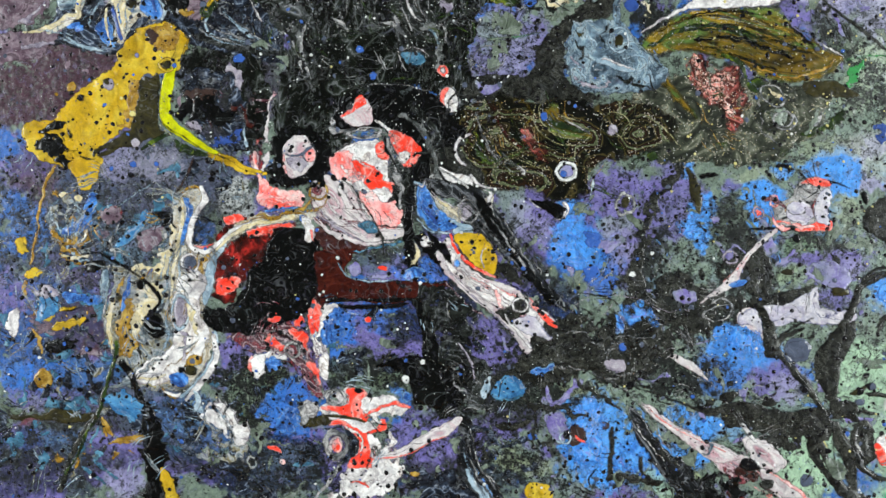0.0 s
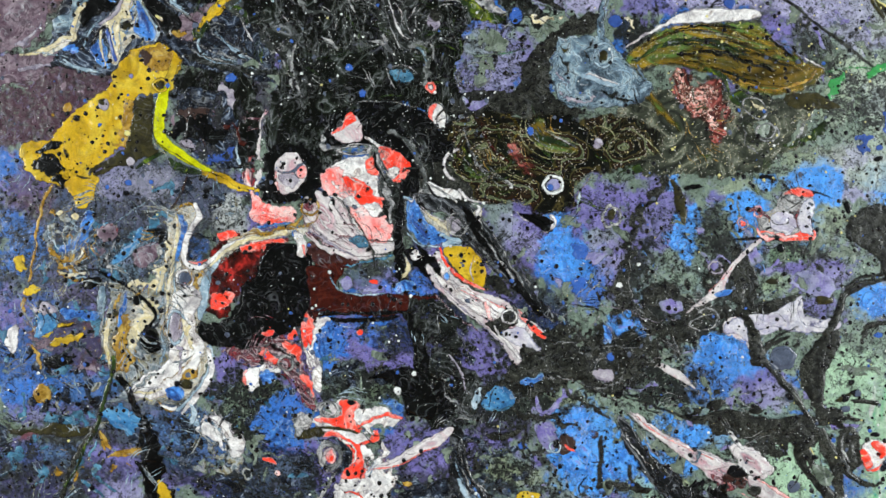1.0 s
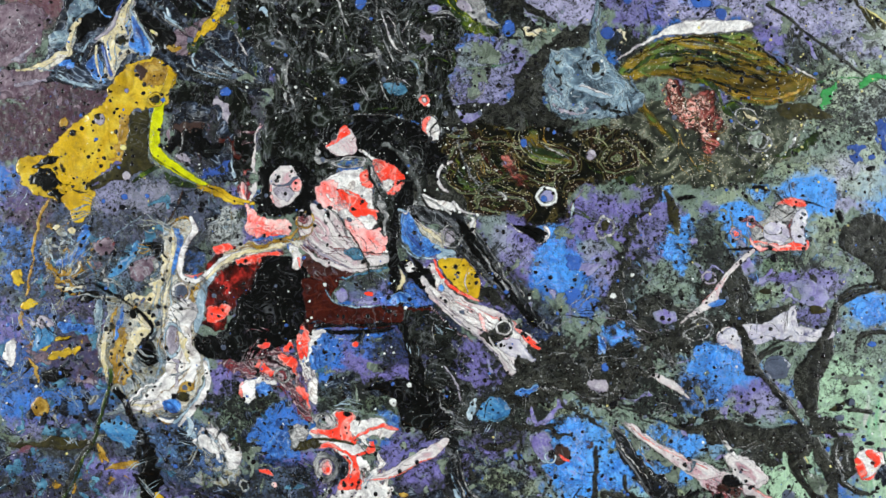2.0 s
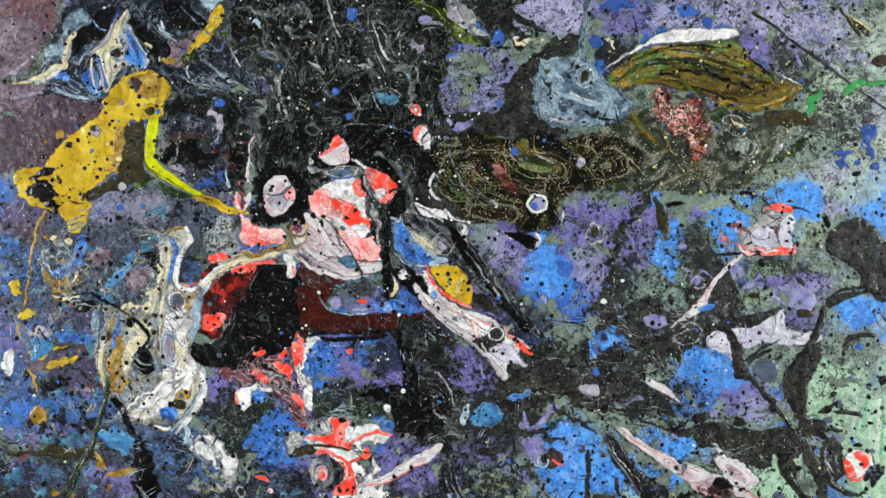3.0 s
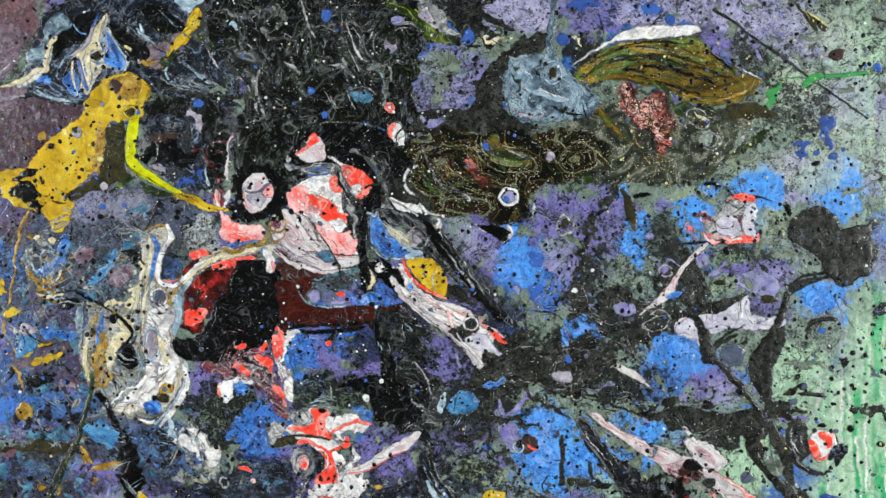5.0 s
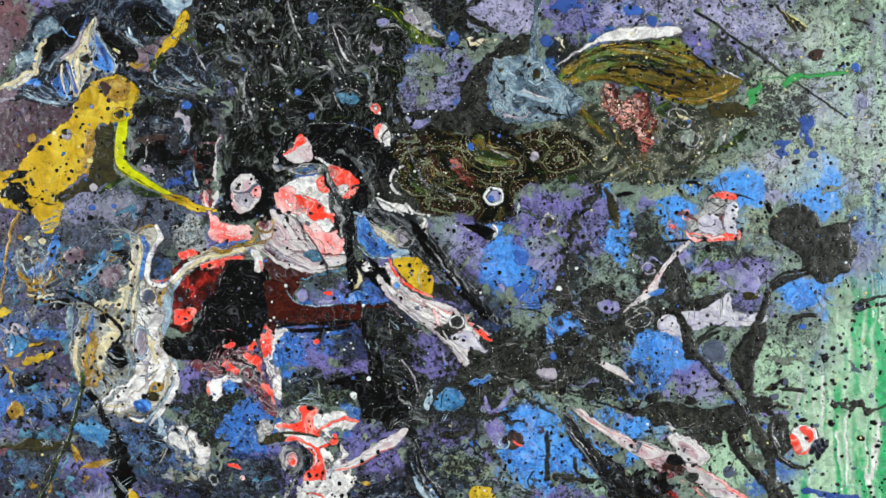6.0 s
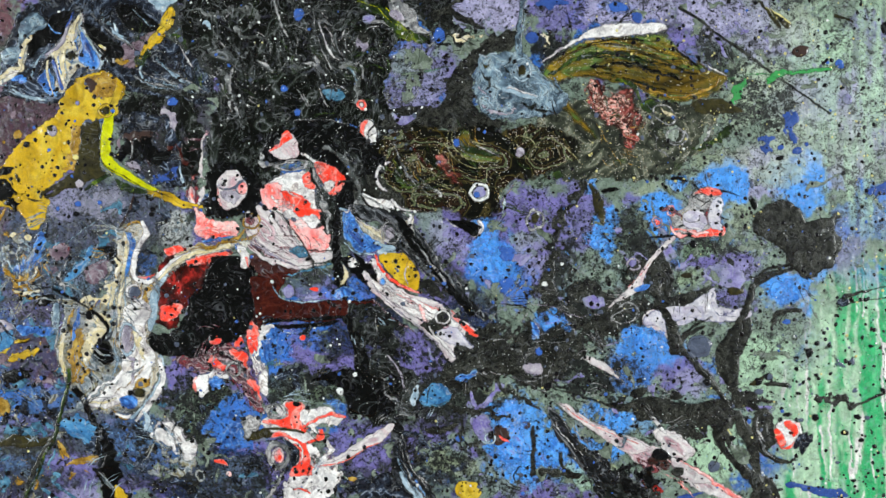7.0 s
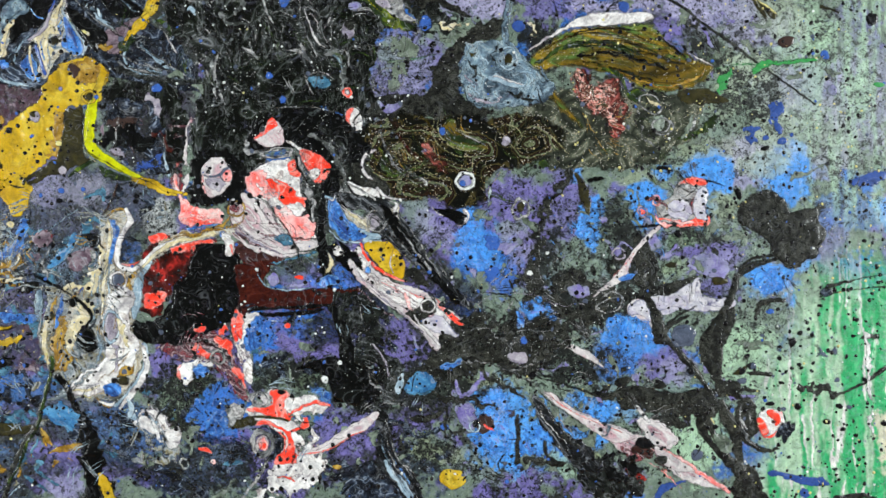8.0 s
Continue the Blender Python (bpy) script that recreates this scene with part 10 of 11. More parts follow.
pour("paint_pour", M_TEALBLUE, (797, 728), (809, 708), (824, 694), (850, 709), (856, 723), (833, 735), (814, 739), rough=4, holes=0.1, height=0.0002)
stroke("paint_streak", M_CHAR, (813, 733, 2), (817, 708, 2), (826, 695, 1), rough=2, height=0.0002)
pour("paint_pour", M_CYAN, (779, 728), (789, 708), (801, 699), (797, 721), (789, 739), rough=5, height=0.0002)
stroke("paint_streak", M_BLUE, (864, 688, 4), (878, 687, 6), (898, 681, 5), rough=5, height=0.0002)
pour("paint_pour", M_LAVCELL, (987, 668), (1007, 663), (1024, 671), (1021, 685), (995, 685), rough=4, height=0.0002)
stroke("paint_streak", M_CHAR, (809, 783, 6), (839, 784, 7), (863, 772, 6), rough=5, height=0.0002)
stroke("paint_streak", M_CHAR, (1003, 782, 5), (1005, 821, 5), (1003, 861, 7), rough=3, height=0.0002)
pour("paint_pour", M_STREAKS, (1031, 742), (1048, 754), (1076, 791), (1105, 821), (1135, 850), (1165, 880), (1125, 880), (1091, 850), (1061, 811), (1038, 777), rough=3, height=0.0002)
pour("paint_pour", M_GREYPINK, (1048, 734), (1071, 742), (1095, 764), (1135, 781), (1174, 799), (1224, 820), (1199, 830), (1174, 828), (1145, 811), (1105, 783), (1076, 762), rough=3, height=0.0002)
stroke("paint_streak", M_PINK, (1061, 742, 1.5), (1095, 768, 2), (1145, 791, 2), (1194, 812, 2), rough=2, height=0.0002)
pour("paint_pour", M_GREYPINK, (1229, 796), (1238, 789), (1263, 792), (1281, 805), (1293, 825), (1278, 838), (1253, 835), (1235, 820), rough=4, height=0.0002)
stroke("paint_streak", M_WHITE, (1209, 756, 3), (1229, 776, 5), (1243, 791, 4), rough=3, height=0.0002)
pour("paint_pour", M_BROWNMAR, (1209, 840), (1229, 835), (1251, 846), (1253, 861), (1232, 858), rough=4, height=0.0002)
pour("paint_pour", M_GREYPINK, (1253, 840), (1273, 840), (1302, 861), (1327, 884), (1293, 884), (1268, 869), rough=3, height=0.0002)
stroke("paint_streak", M_PINK, (1268, 840, 2), (1297, 857, 3), (1327, 879, 4), rough=2, height=0.0002)
drop(M_BLACKDROP, 1234, 832, 17, 11)
drop(M_CHAR, 1265, 862, 13, 9)
stroke("paint_streak", M_GREYPINK, (1097, 655, 3), (1115, 661, 7), (1135, 673, 6), (1160, 692, 2), rough=2, height=0.0002)
stroke("paint_streak", M_CHAR, (1115, 675, 1.2), (1140, 684, 1.2), (1170, 707, 1), rough=2, height=0.0002)
# bud
pour("paint_pour", M_CHAR, (1406, 760), (1426, 750), (1440, 765), (1442, 790), (1450, 809), (1430, 819), (1416, 805), (1403, 785), rough=4, height=0.0002)
stroke("paint_streak", M_GREYSWIRL, (1413, 765, 2), (1409, 785, 2.5), (1421, 808, 3), rough=2, height=0.0002)
pour("paint_pour", M_WHITE, (1442, 790), (1455, 772), (1472, 770), (1487, 785), (1489, 797), (1470, 817), (1452, 821), rough=2.5, height=0.0002)
pour("paint_pour", M_RED, (1439, 792), (1450, 788), (1465, 807), (1460, 819), (1450, 819), rough=2.5, height=0.0002)
pour("paint_pour", M_RED, (1458, 776), (1472, 772), (1486, 786), (1487, 797), (1475, 801), (1470, 790), (1462, 786), rough=2.5, height=0.0002)
pour("paint_pour", M_NAVYSWIRL, (1475, 814), (1489, 797), (1504, 794), (1505, 804), (1489, 817), (1480, 825), rough=2.5, height=0.0002)
drop(M_DARKRED, 1471, 795, 5, 4)
pour("paint_pour", M_BLACK, (1155, 848), (1194, 840), (1245, 873), (1224, 894), (1165, 894), rough=11, holes=0.45, height=0.0002)
pour("paint_pour", M_CHAR, (1189, 748), (1243, 756), (1312, 761), (1324, 790), (1295, 802), (1268, 790), (1224, 773), (1196, 776), rough=8, holes=0.35, height=0.0002)
pour("paint_pour", M_SLATE, (1150, 791), (1174, 801), (1165, 816), (1145, 806), rough=5, holes=0.2, height=0.0002)
pour("paint_pour", M_BLACK, (758, 391), (788, 421), (823, 471), (858, 515), (893, 560), (903, 584), (873, 555), (833, 510), (798, 471), (773, 436), rough=3, height=0.0002)
stroke("paint_streak", M_GREYSWIRL, (788, 436, 2), (818, 476, 3), (848, 515, 2.5), rough=3, height=0.0002)
stroke("paint_streak", M_GREYSWIRL, (808, 436, 1.5), (838, 485, 2.5), (868, 530, 1.5), rough=3, height=0.0002)
pour("paint_pour", M_DARK, (679, 565), (729, 560), (769, 595), (789, 634), (759, 674), (710, 684), (690, 635), rough=10, holes=0.5, height=0.0002)
stroke("paint_streak", M_LAVCELL, (739, 644, 2), (764, 674, 3), (771, 704, 2), rough=4, height=0.0002)
# figure: coral and white lobes
pour("paint_pour", M_WHITE, (547, 325), (589, 317), (593, 342), (574, 349), (551, 347), (534, 342), rough=5, height=0.0002)
pour("paint_pour", M_PINK, (519, 345), (534, 333), (551, 342), (555, 369), (538, 383), (523, 369), rough=6, holes=0.15, height=0.0002)
pour("paint_pour", M_RED, (559, 355), (589, 359), (619, 382), (625, 401), (604, 399), (579, 383), rough=7, holes=0.1, height=0.0002)
pour("paint_pour", M_RED, (589, 323), (607, 315), (613, 347), (595, 343), rough=4, height=0.0002)
pour("paint_pour", M_PINK, (577, 395), (614, 409), (641, 438), (611, 448), (591, 425), rough=7, holes=0.2, height=0.0002)
pour("paint_pour", M_WHITE, (561, 381), (581, 385), (587, 397), (569, 401), (555, 393), rough=6, height=0.0002)
pour("paint_pour", M_WHITE, (594, 393), (621, 395), (623, 409), (605, 413), rough=6, height=0.0002)
pour("paint_pour", M_RED, (617, 301), (637, 301), (669, 327), (653, 335), (634, 329), (623, 317), rough=3, height=0.0002)
pour("paint_pour", M_RED, (649, 342), (669, 335), (657, 353), (644, 359), rough=3, height=0.0002)
pour("paint_pour", M_WHITE, (629, 333), (651, 335), (645, 347), (631, 347), rough=4, height=0.0002)
stroke("paint_streak", M_BLACK, (607, 309, 3), (611, 327, 4), (619, 347, 3), (625, 363, 3), rough=4, height=0.0002)
stroke("paint_streak", M_GREYSWIRL, (615, 313, 1.5), (621, 331, 2), (629, 349, 1.5), rough=4, height=0.0002)
stroke("paint_streak", M_GREYSWIRL, (623, 363, 3), (629, 382, 4), (637, 402, 4), (635, 421, 3), rough=6, holes=0.2, height=0.0002)
stroke("paint_streak", M_LAVCELL, (495, 437, 2), (520, 452, 3), (545, 471, 3), (575, 484, 2), rough=3, height=0.0002)
stroke("paint_streak", M_GREYPINK, (535, 397, 4), (555, 422, 6), (575, 446, 6), rough=4, height=0.0002)
pour("paint_pour", M_TEAL, (572, 454), (582, 444), (596, 450), (602, 464), (586, 470), rough=3, height=0.0002)
# blue beside the arm
pour("paint_pour", M_BLUE, (667, 393), (681, 383), (693, 408), (713, 432), (733, 444), (725, 460), (697, 452), (675, 428), rough=4, height=0.0002)
stroke("paint_streak", M_SKYP, (673, 397, 3), (687, 416, 5), (705, 436, 5), (721, 448, 3), rough=4, height=0.0002)
stroke("paint_streak", M_DEEPBLUE, (679, 426, 3), (693, 440, 4), (707, 452, 2), rough=4, height=0.0002)
stroke("paint_streak", M_WHITE, (661, 383, 1.5), (673, 389, 2.5), (679, 375, 1.5), rough=2, height=0.0002)
stroke("paint_streak", M_WHITE, (689, 395, 1.5), (705, 408, 2.5), (727, 420, 2), rough=3, height=0.0002)
stroke("paint_streak", M_CREAM, (697, 404, 2), (719, 422, 4), (739, 436, 3), rough=4, height=0.0002)
stroke("paint_streak", M_CYAN, (724, 442, 3), (744, 452, 5), (759, 458, 2), rough=4, height=0.0002)
ring(M_GREYSWIRL, 750, 426, 16, 2, 1.2)
ring(M_DIMGREY, 750, 426, 10, 2, 1.2)
stroke("paint_streak", M_GREYSWIRL, (738, 396, 1.4), (763, 421, 2), (783, 451, 1.6), rough=3, height=0.0002)
stroke("paint_streak", M_CREAM, (657, 516, 3), (669, 501, 5), (665, 486, 3), rough=5, height=0.0002)
stroke("paint_streak", M_BLACK, (689, 466, 4), (704, 484, 7), (717, 501, 7), (724, 511, 3), rough=4, height=0.0002)
# cell with the coral rim: folds
pour("paint_pour", M_GREYSWIRL, (1298, 370), (1318, 363), (1335, 367), (1328, 387), (1308, 385), rough=4, height=0.0002)
pour("paint_pour", M_LAVWHITE, (1279, 395), (1301, 387), (1321, 393), (1325, 415), (1303, 427), (1279, 419), rough=4, height=0.0002)
stroke("paint_streak", M_CHAR, (1303, 367, 1.5), (1321, 375, 2.5), (1333, 369, 1.5), rough=3, height=0.0002)
stroke("paint_streak", M_CHAR, (1275, 399, 1.4), (1287, 411, 2), (1305, 409, 2), (1317, 397, 1.6), rough=3, height=0.0002)
stroke("paint_streak", M_ROSESWIRL, (1328, 383, 2), (1323, 399, 3), (1327, 419, 2), rough=4, height=0.0002)
stroke("paint_streak", M_PINK, (1283, 427, 2), (1301, 433, 3), (1328, 429, 3), rough=4, height=0.0002)
# arch: veins and dots
stroke("paint_streak", M_OCHRE, (281, 566, 1.5), (288, 586, 2), (284, 636, 1.5), (290, 661, 1.5), rough=5, height=0.0002)
stroke("paint_streak", M_OCHRE, (242, 715, 1.5), (267, 696, 2), (292, 676, 2), (310, 656, 1.5), rough=5, height=0.0002)
stroke("paint_streak", M_LAVCELL, (277, 641, 3), (287, 661, 4), (282, 686, 3), rough=6, holes=0.2, height=0.0002)
stroke("paint_streak", M_CREAM, (292, 596, 4), (300, 626, 5), (304, 651, 4), rough=6, holes=0.2, height=0.0002)
stroke("paint_streak", M_BONEGREY, (218, 721, 3), (237, 701, 4), (260, 686, 3), rough=6, holes=0.2, height=0.0002)
stroke("paint_streak", M_CYAN, (254, 616, 1.5), (256, 646, 2.5), (250, 676, 2), rough=4, height=0.0002)
stroke("paint_streak", M_SLATE, (261, 497, 2), (257, 537, 3), (250, 577, 3), (242, 606, 2), rough=5, height=0.0002)
stroke("paint_streak", M_CYAN, (253, 497, 1.4), (247, 537, 2), (238, 567, 1.6), rough=4, height=0.0002)
stroke("paint_streak", M_BLUE, (231, 542, 2), (216, 552, 3), (204, 559, 2), rough=6, height=0.0002)
drop(M_BLACKDROP, 291, 558, 4)
drop(M_BLACKDROP, 303, 552, 3)
drop(M_BLACKDROP, 305, 632, 3)
drop(M_BLACKDROP, 300, 606, 2.5)
drop(M_BLACKDROP, 310, 596, 2.5)
drop(M_BLACKDROP, 265, 494, 3)
drop(M_BLACKDROP, 243, 722, 3)
stroke("paint_streak", M_GREYSWIRL, (868, 644, 1.2), (908, 624, 1.8), (957, 619, 1.6), (1007, 634, 1.2), rough=6, height=0.0002)
stroke("paint_streak", M_GREYSWIRL, (987, 653, 1.5), (999, 641, 2), (1021, 633, 2), (1036, 638, 1.2), rough=4, height=0.0002)
stroke("paint_streak", M_GREYSWIRL, (1026, 713, 1), (1056, 752, 1.6), (1086, 791, 1.8), (1135, 840, 1.4), rough=4, height=0.0002)
stroke("paint_streak", M_WHITE, (1038, 762, 1), (1061, 791, 1.4), (1095, 829, 1.2), rough=4, height=0.0002)
stroke("paint_streak", M_GREYSWIRL, (888, 683, 1.2), (937, 683, 1.6), (987, 693, 1.6), (1036, 722, 1.2), rough=6, height=0.0002)
stroke("paint_streak", M_LAVCELL, (997, 554, 1.2), (1036, 559, 1.8), (1076, 579, 1.6), (1135, 574, 1.2), rough=5, height=0.0002)
stroke("paint_streak", M_CHAR, (937, 693, 4), (962, 713, 5), (987, 732, 5), (1016, 747, 4), rough=8, holes=0.2, height=0.0002)
stroke("paint_streak", M_CHAR, (848, 733, 5), (888, 748, 7), (918, 747, 6), (937, 762, 5), (962, 762, 4), rough=8, holes=0.15, height=0.0002)
stroke("paint_streak", M_CHAR, (873, 758, 3), (878, 787, 4), (873, 812, 3), rough=7, height=0.0002)
stroke("paint_streak", M_CHAR, (1017, 861, 5), (1046, 865, 6), (1086, 868, 8), rough=7, holes=0.2, height=0.0002)
stroke("paint_streak", M_CHAR, (1081, 791, 3), (1095, 821, 4), (1115, 835, 3), rough=5, height=0.0002)
ring(M_WHITE, 843, 579, 12, 2.5)
pour("paint_pour", M_CHAR, (1016, 635), (1046, 628), (1061, 638), (1046, 648), (1026, 648), rough=5, height=0.0002)

combed((M_OLIVE, M_DARKGREEN, M_PALEOLIVE, M_BLACK, M_GOLD, M_OLIVE), ((1034, 134), (1100, 86), (1180, 80), (1250, 82), (1308, 122), (1354, 146)), ((1040, 150), (1100, 146), (1180, 156), (1240, 184), (1300, 184), (1350, 158)), 30, 1041, 1.4, 0.05, 3)
combed((M_PALEOLIVE, M_DARKGREEN, M_BLACK, M_GOLD, M_BLACK), ((776, 244), (800, 292), (850, 332), (910, 336)), ((858, 240), (862, 284), (892, 310), (940, 316)), 14, 1042, 1.2, 0.05, 3)
combed((M_PALEOLIVE, M_BLACK, M_DARKGREEN, M_BLACK), ((955, 262), (985, 306), (1040, 316), (1096, 292)), ((985, 240), (1006, 256), (1044, 258), (1088, 266)), 10, 1043, 1.2, 0.05, 3)
combed((M_PALEOLIVE, M_BLACK, M_DARKGREEN, M_GREYSWIRL), ((750, 300), (775, 345), (830, 372), (900, 380)), ((800, 290), (830, 330), (880, 352), (945, 352)), 10, 1044, 1.2, 0.05, 3)
combed((M_GREYSWIRL, M_BLACK, M_BLACK, M_CHAR), ((770, 400), (800, 440), (850, 500), (905, 575)), ((800, 410), (830, 450), (870, 505), (912, 580)), 9, 1045, 1.3, 0.05, 2)

# ---------------------------------------------------------------- threads of paint in the marbled parts
DARKTOP = region((560, 100, 190, 120), (640, 260, 110, 60))
GLITTER = region((860, 310, 130, 60), (1180, 270, 140, 60))
NET = region((960, 640, 170, 80), (1150, 560, 160, 60), (1250, 740, 150, 40), (760, 700, 90, 80))
ARCH = region((240, 600, 90, 140), (110, 480, 120, 90))
filaments(M_DIMGREY, "drawn-out grey threads of paint", 40, 401, DARKTOP, 70, 1.2)
filaments(M_GREYSWIRL, "drawn-out pale threads of paint", 8, 402, DARKTOP, 50, 1.5)
filaments(M_DARKGREEN, "olive green threads of paint", 34, 403, np.maximum(DARKTOP, GLITTER), 70, 1.8)
filaments(M_OCHRE, "fine gold threads of paint", 14, 404, np.maximum(GLITTER, 0.7 * ARCH), 60, 1.3)
filaments(M_GREYSWIRL, "fine grey threads of paint", 34, 405, NET, 60, 1.1)
filaments(M_BONEGREY, "grey and cream threads of paint", 40, 406, np.maximum(ARCH, 0.6 * LEFT), 80, 2.2)
filaments(M_NAVYSWIRL, "dark blue threads of paint", 50, 407, np.maximum(LEFT, LOWMID), 60, 2.2)
filaments(M_CHAR, "thin charcoal threads of paint", 80, 408, np.maximum.reduce([RIGHT, 0.7 * TOPRIGHT, 0.6 * FARRIGHT, 0.6 * LOWMID]), 50, 1.6)
filaments(M_CYAN, "pale blue threads of paint", 34, 409, np.maximum.reduce([0.9 * LEFT, 0.6 * LOWMID, 0.5 * ARCH]), 50, 1.4)
filaments(M_ROSESWIRL, "maroon threads of paint", 16, 410, region((430, 660, 70, 50), (540, 440, 60, 40), (400, 310, 20, 80)), 44, 1.6)

# ---------------------------------------------------------------- splatter: hundreds of fine drops flicked over the whole picture
def splatter(name, mat, label, count, seed, r_lo, r_hi, weight, power=2.2):
    r = np.random.default_rng(seed)
    verts, faces = [], []
    made = 0
    lo, hi = thick_max(HEIGHT), None
    while made < count:
        x, y = r.uniform(-120, 1760), r.uniform(-60, 980)
        i, j = int((x - X0) / STEP), int((y - Y0) / STEP)
        if r.random() > weight(x, y, i, j):
            continue
        made += 1
        rad = r_lo + (r_hi - r_lo) * r.random() ** power
        squash, turn = r.uniform(0.65, 1.0), r.uniform(0, 6.28)
        z, n, base = lo[j, i], 9, len(verts)
        wob = r.uniform(0.85, 1.15, n)
        for ringk, (q, h) in enumerate(((1.0, -0.00012), (0.78, 0.12), (0.34, 0.18))):
            for k in range(n):
                a = 2 * math.pi * k / n
                ex, ey = rad * q * wob[k] * math.cos(a), rad * q * wob[k] * squash * math.sin(a)
                px, py = x + ex * math.cos(turn) - ey * math.sin(turn), y + ex * math.sin(turn) + ey * math.cos(turn)
                verts.append(((px - CX) * U, (CY - py) * U, z + (h if h < 0 else 0.00002 + h * min(rad, 5) * U)))
        for k in range(n):
            m = (k + 1) % n
            faces.append((base + m, base + k, base + n + k, base + n + m))
            faces.append((base + n + m, base + n + k, base + 2 * n + k, base + 2 * n + m))
        faces.append(tuple(base + 2 * n + k for k in reversed(range(n))))
    me = bpy.data.meshes.new(name)
    me.from_pydata(verts, [], faces)
    me.polygons.foreach_set("use_smooth", np.ones(len(faces), bool))
    me.attributes.new("edge", "FLOAT", "POINT").data.foreach_set("value", np.full(len(verts), 2.6, np.float32))
    me.materials.append(mat)
    ob = new(name, me)
    ob.parent = painting
    tagged(ob, label, kind="stuff")

def by_region(x, y, i, j):
    w = 0.35 + 0.9 * (CLOUD[j, i] + 0.35) + 0.5 * BLOTCH[j, i]
    w += 0.5 if x > 780 and y > 330 else 0.0
    w -= 0.25 if x > 1500 else 0.0
    w -= 2.0 if math.hypot(x - 1470, y - 800) < 30 else 0.0  # nor did drops reach the red bud
    w -= 2.0 if 1085 < x < 1262 and y < 76 and y > 46 - 0.1 * (x - 1200) else 0.0  # the white cap stayed clean
    return min(1.0, max(0.06, w)) if w > -0.5 else 0.0

def on_dark(x, y, i, j):
    return 1.0 if (380 < x < 800 and y < 400) or (320 < x < 760 and 460 < y < 640) else 0.16

def upper_right(x, y, i, j):
    return 1.0 if x > 1100 and y < 340 else (0.5 if x > 1400 else 0.06)

splatter("black_splatter", M_BLACKDROP, "fine black splatter of paint drops", 7200, 301, 0.8, 5.0, by_region, 2.8)
splatter("white_splatter", M_WHITEDROP, "fine white splatter of paint drops", 800, 302, 0.6, 3.2, on_dark, 4.0)
def in_dark(x, y, i, j):
    return max(DARKTOP[j, i], 0.9 * NET[j, i], 0.8 * GLITTER[j, i], 0.08)

# pale dots over the dark parts imitate sparkles of gloss
splatter("painted_glints", M_WHITEDROP, "tiny pale specks painted in as glints on dark paint", 1700, 306, 0.4, 1.1, in_dark, 2.0)
splatter("slate_splatter", M_SLATEDROP, "slate grey splatter of paint drops", 420, 303, 1.2, 5.5, by_region, 2.4)
splatter("blue_splatter", M_BLUEDROP, "blue splatter of paint drops", 260, 304, 1.2, 4.5, by_region, 2.4)
splatter("cream_splatter", M_CREAMDROP, "cream yellow splatter of paint drops", 380, 305, 0.9, 3.2, upper_right, 2.0)

# ---------------------------------------------------------------- ground coat mesh and canvas
jj, ii = np.meshgrid(np.arange(NY - 1), np.arange(NX - 1), indexing="ij")
a = (jj * NX + ii).ravel()
coat = grid_mesh("ground_coat", GX.ravel(), GY.ravel(), BASE_HEIGHT.ravel(), np.stack([a, a + NX, a + NX + 1, a + 1], 1), GROUND, tone=TONE.reshape(-1, 3), speck=SPECK.ravel())
tagged(coat, "mottled lilac, blue and grey green ground coat of thin paint")

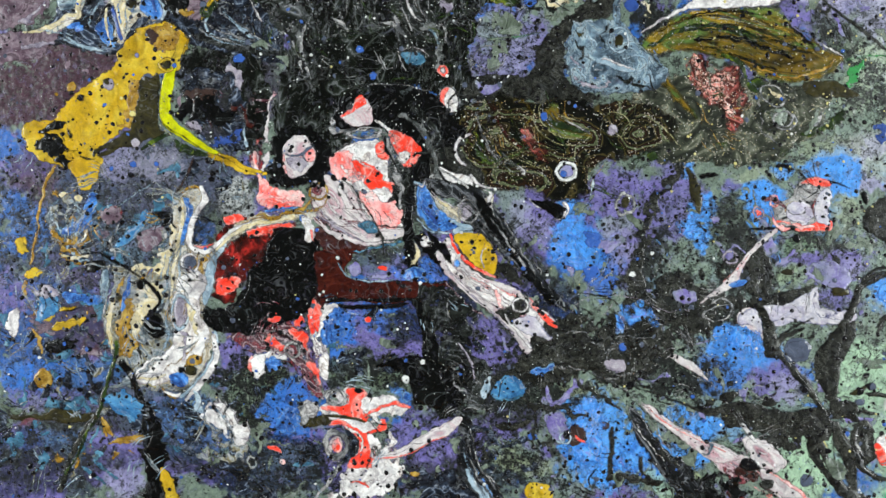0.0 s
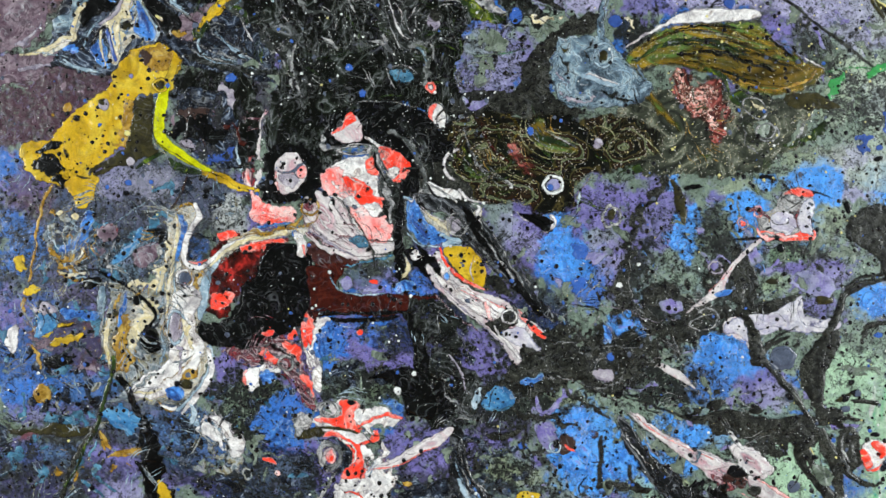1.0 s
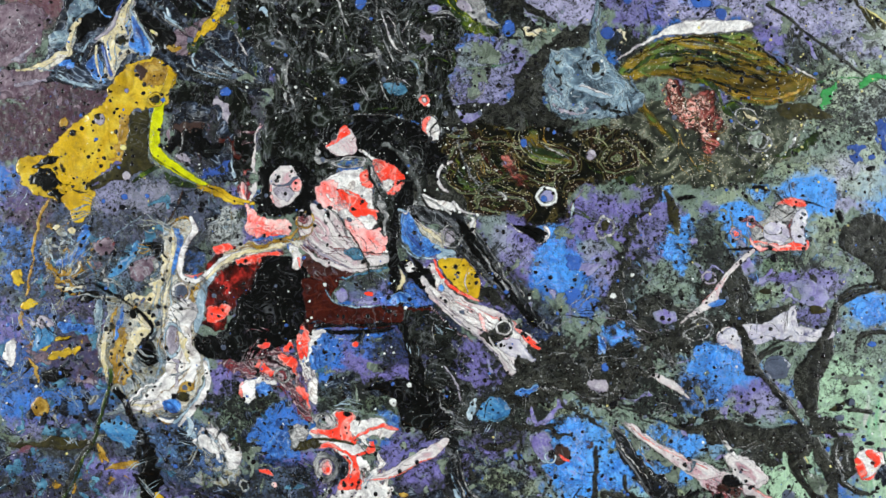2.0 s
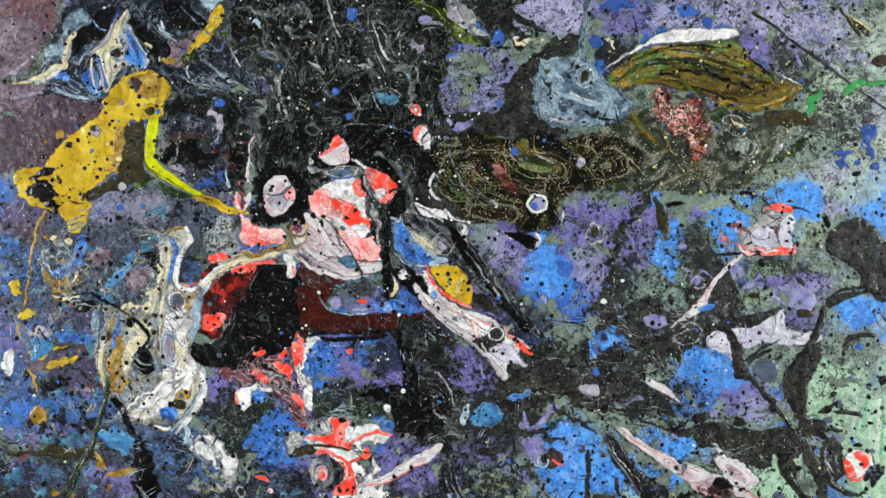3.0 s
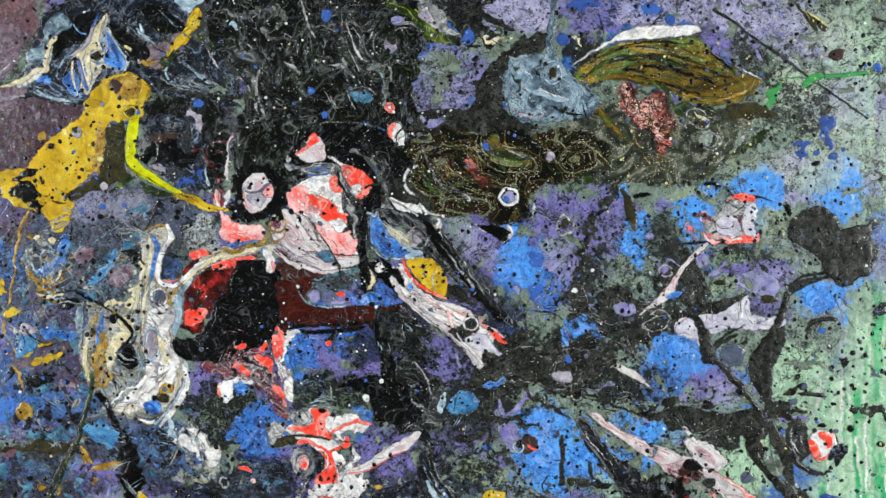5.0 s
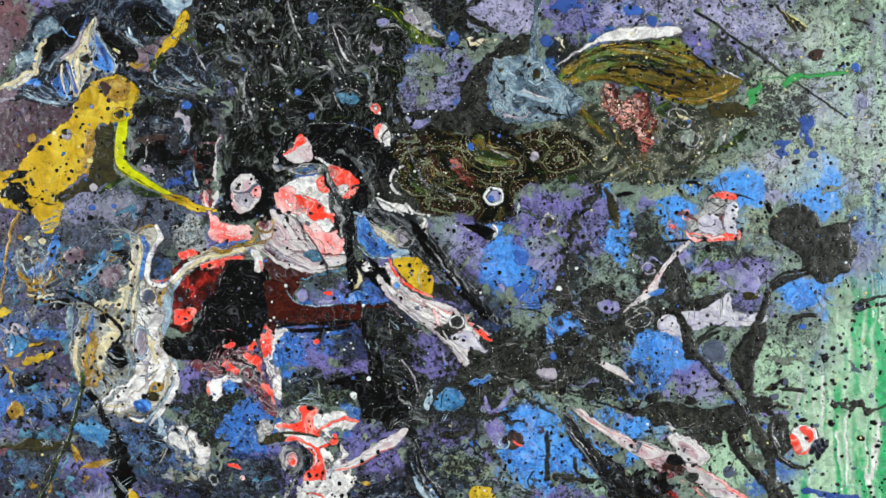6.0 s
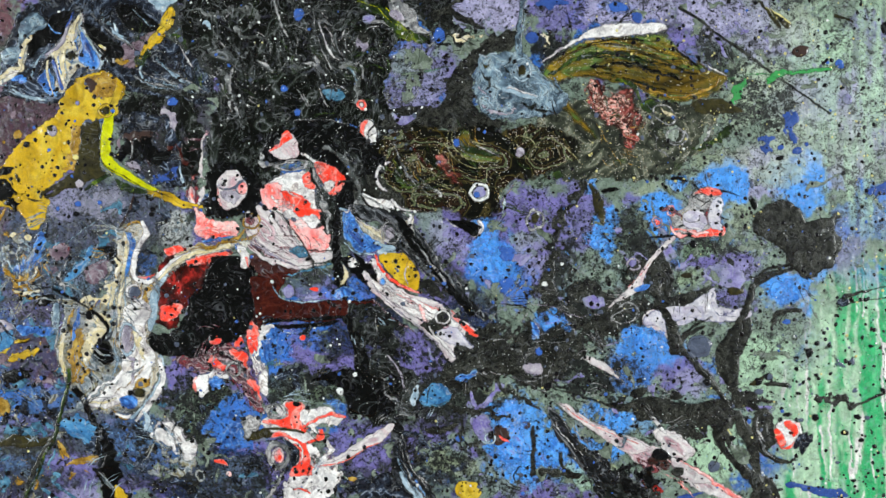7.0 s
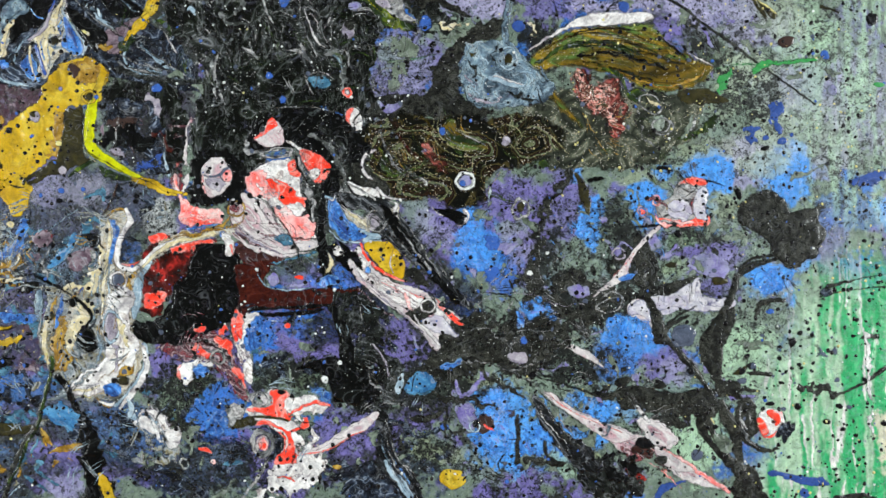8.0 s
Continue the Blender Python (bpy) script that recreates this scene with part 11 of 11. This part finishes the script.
def box_mesh(name, lo, hi, mat, bevel=0.0, parent=None):
    bm = bmesh.new()
    bmesh.ops.create_cube(bm, size=1.0)
    for v in bm.verts:
        v.co = [lo[k] + (v.co[k] + 0.5) * (hi[k] - lo[k]) for k in range(3)]
    if bevel:
        bmesh.ops.bevel(bm, geom=bm.edges[:], offset=bevel, segments=2, affect="EDGES")
    me = bpy.data.meshes.new(name)
    bm.to_mesh(me)
    bm.free()
    me.materials.append(mat)
    ob = new(name, me)
    if parent:
        ob.parent = parent
    return ob

M_CANVAS = flat_paint("cotton_canvas", lin(214, 208, 196), 0.8, 0.1, thin=0)
M_WALL = flat_paint("grey_wall_paint", lin(96, 97, 97), 0.7, 0.04, thin=0)
M_FLOOR = marble("oak_floor", ((0.0, lin(120, 88, 58)), (0.5, lin(150, 112, 76)), (1.0, lin(170, 132, 92))), 3.0, 3.0, 0.6, stretch=(1.0, 0.12, 1.0), thin=0)
box_mesh("canvas", ((X0 - CX) * U, (CY - Y1) * U, -0.020), ((X1 - CX) * U, (CY - Y0) * U, -0.0004), M_CANVAS, 0.0012, painting)

# ---------------------------------------------------------------- unseen plain room, added to close the place
T = 0.12
tagged(box_mesh("wall_north", (-2.4, 0.020, 0), (2.4, 0.020 + T, 2.7), M_WALL), "plain grey wall behind the painting", "wall", kind="structure")
tagged(box_mesh("wall_south", (-2.4, -2.72, 0), (2.4, -2.6, 2.7), M_WALL), "plain grey wall", "wall", kind="structure")
tagged(box_mesh("floor", (-2.52, -2.72, -T), (2.52, 0.14, 0), M_FLOOR), "plain wooden floor", "floor", kind="structure")
tagged(box_mesh("ceiling", (-2.52, -2.72, 2.7), (2.52, 0.14, 2.7 + T), M_WALL), "plain grey ceiling", "ceiling", kind="structure")

def wall_with_opening(name, x):
    """An unseen side wall along y, with an opening added for the fill lamp."""
    bm = bmesh.new()
    for y0, y1, z0, z1 in ((-2.72, 0.14, 0, 1.0), (-2.72, 0.14, 2.5, 2.7), (-2.72, -2.55, 1.0, 2.5), (-1.35, 0.14, 1.0, 2.5)):
        for v in bmesh.ops.create_cube(bm, size=1.0)["verts"]:
            v.co = (x + v.co.x * T, y0 + (v.co.y + 0.5) * (y1 - y0), z0 + (v.co.z + 0.5) * (z1 - z0))
    me = bpy.data.meshes.new(name)
    bm.to_mesh(me)
    bm.free()
    me.materials.append(M_WALL)
    return tagged(new(name, me), "plain grey unseen side wall with an opening added for the fill lamp", "wall", kind="structure")

wall_with_opening("wall_west", -2.46)
wall_with_opening("wall_east", 2.46)
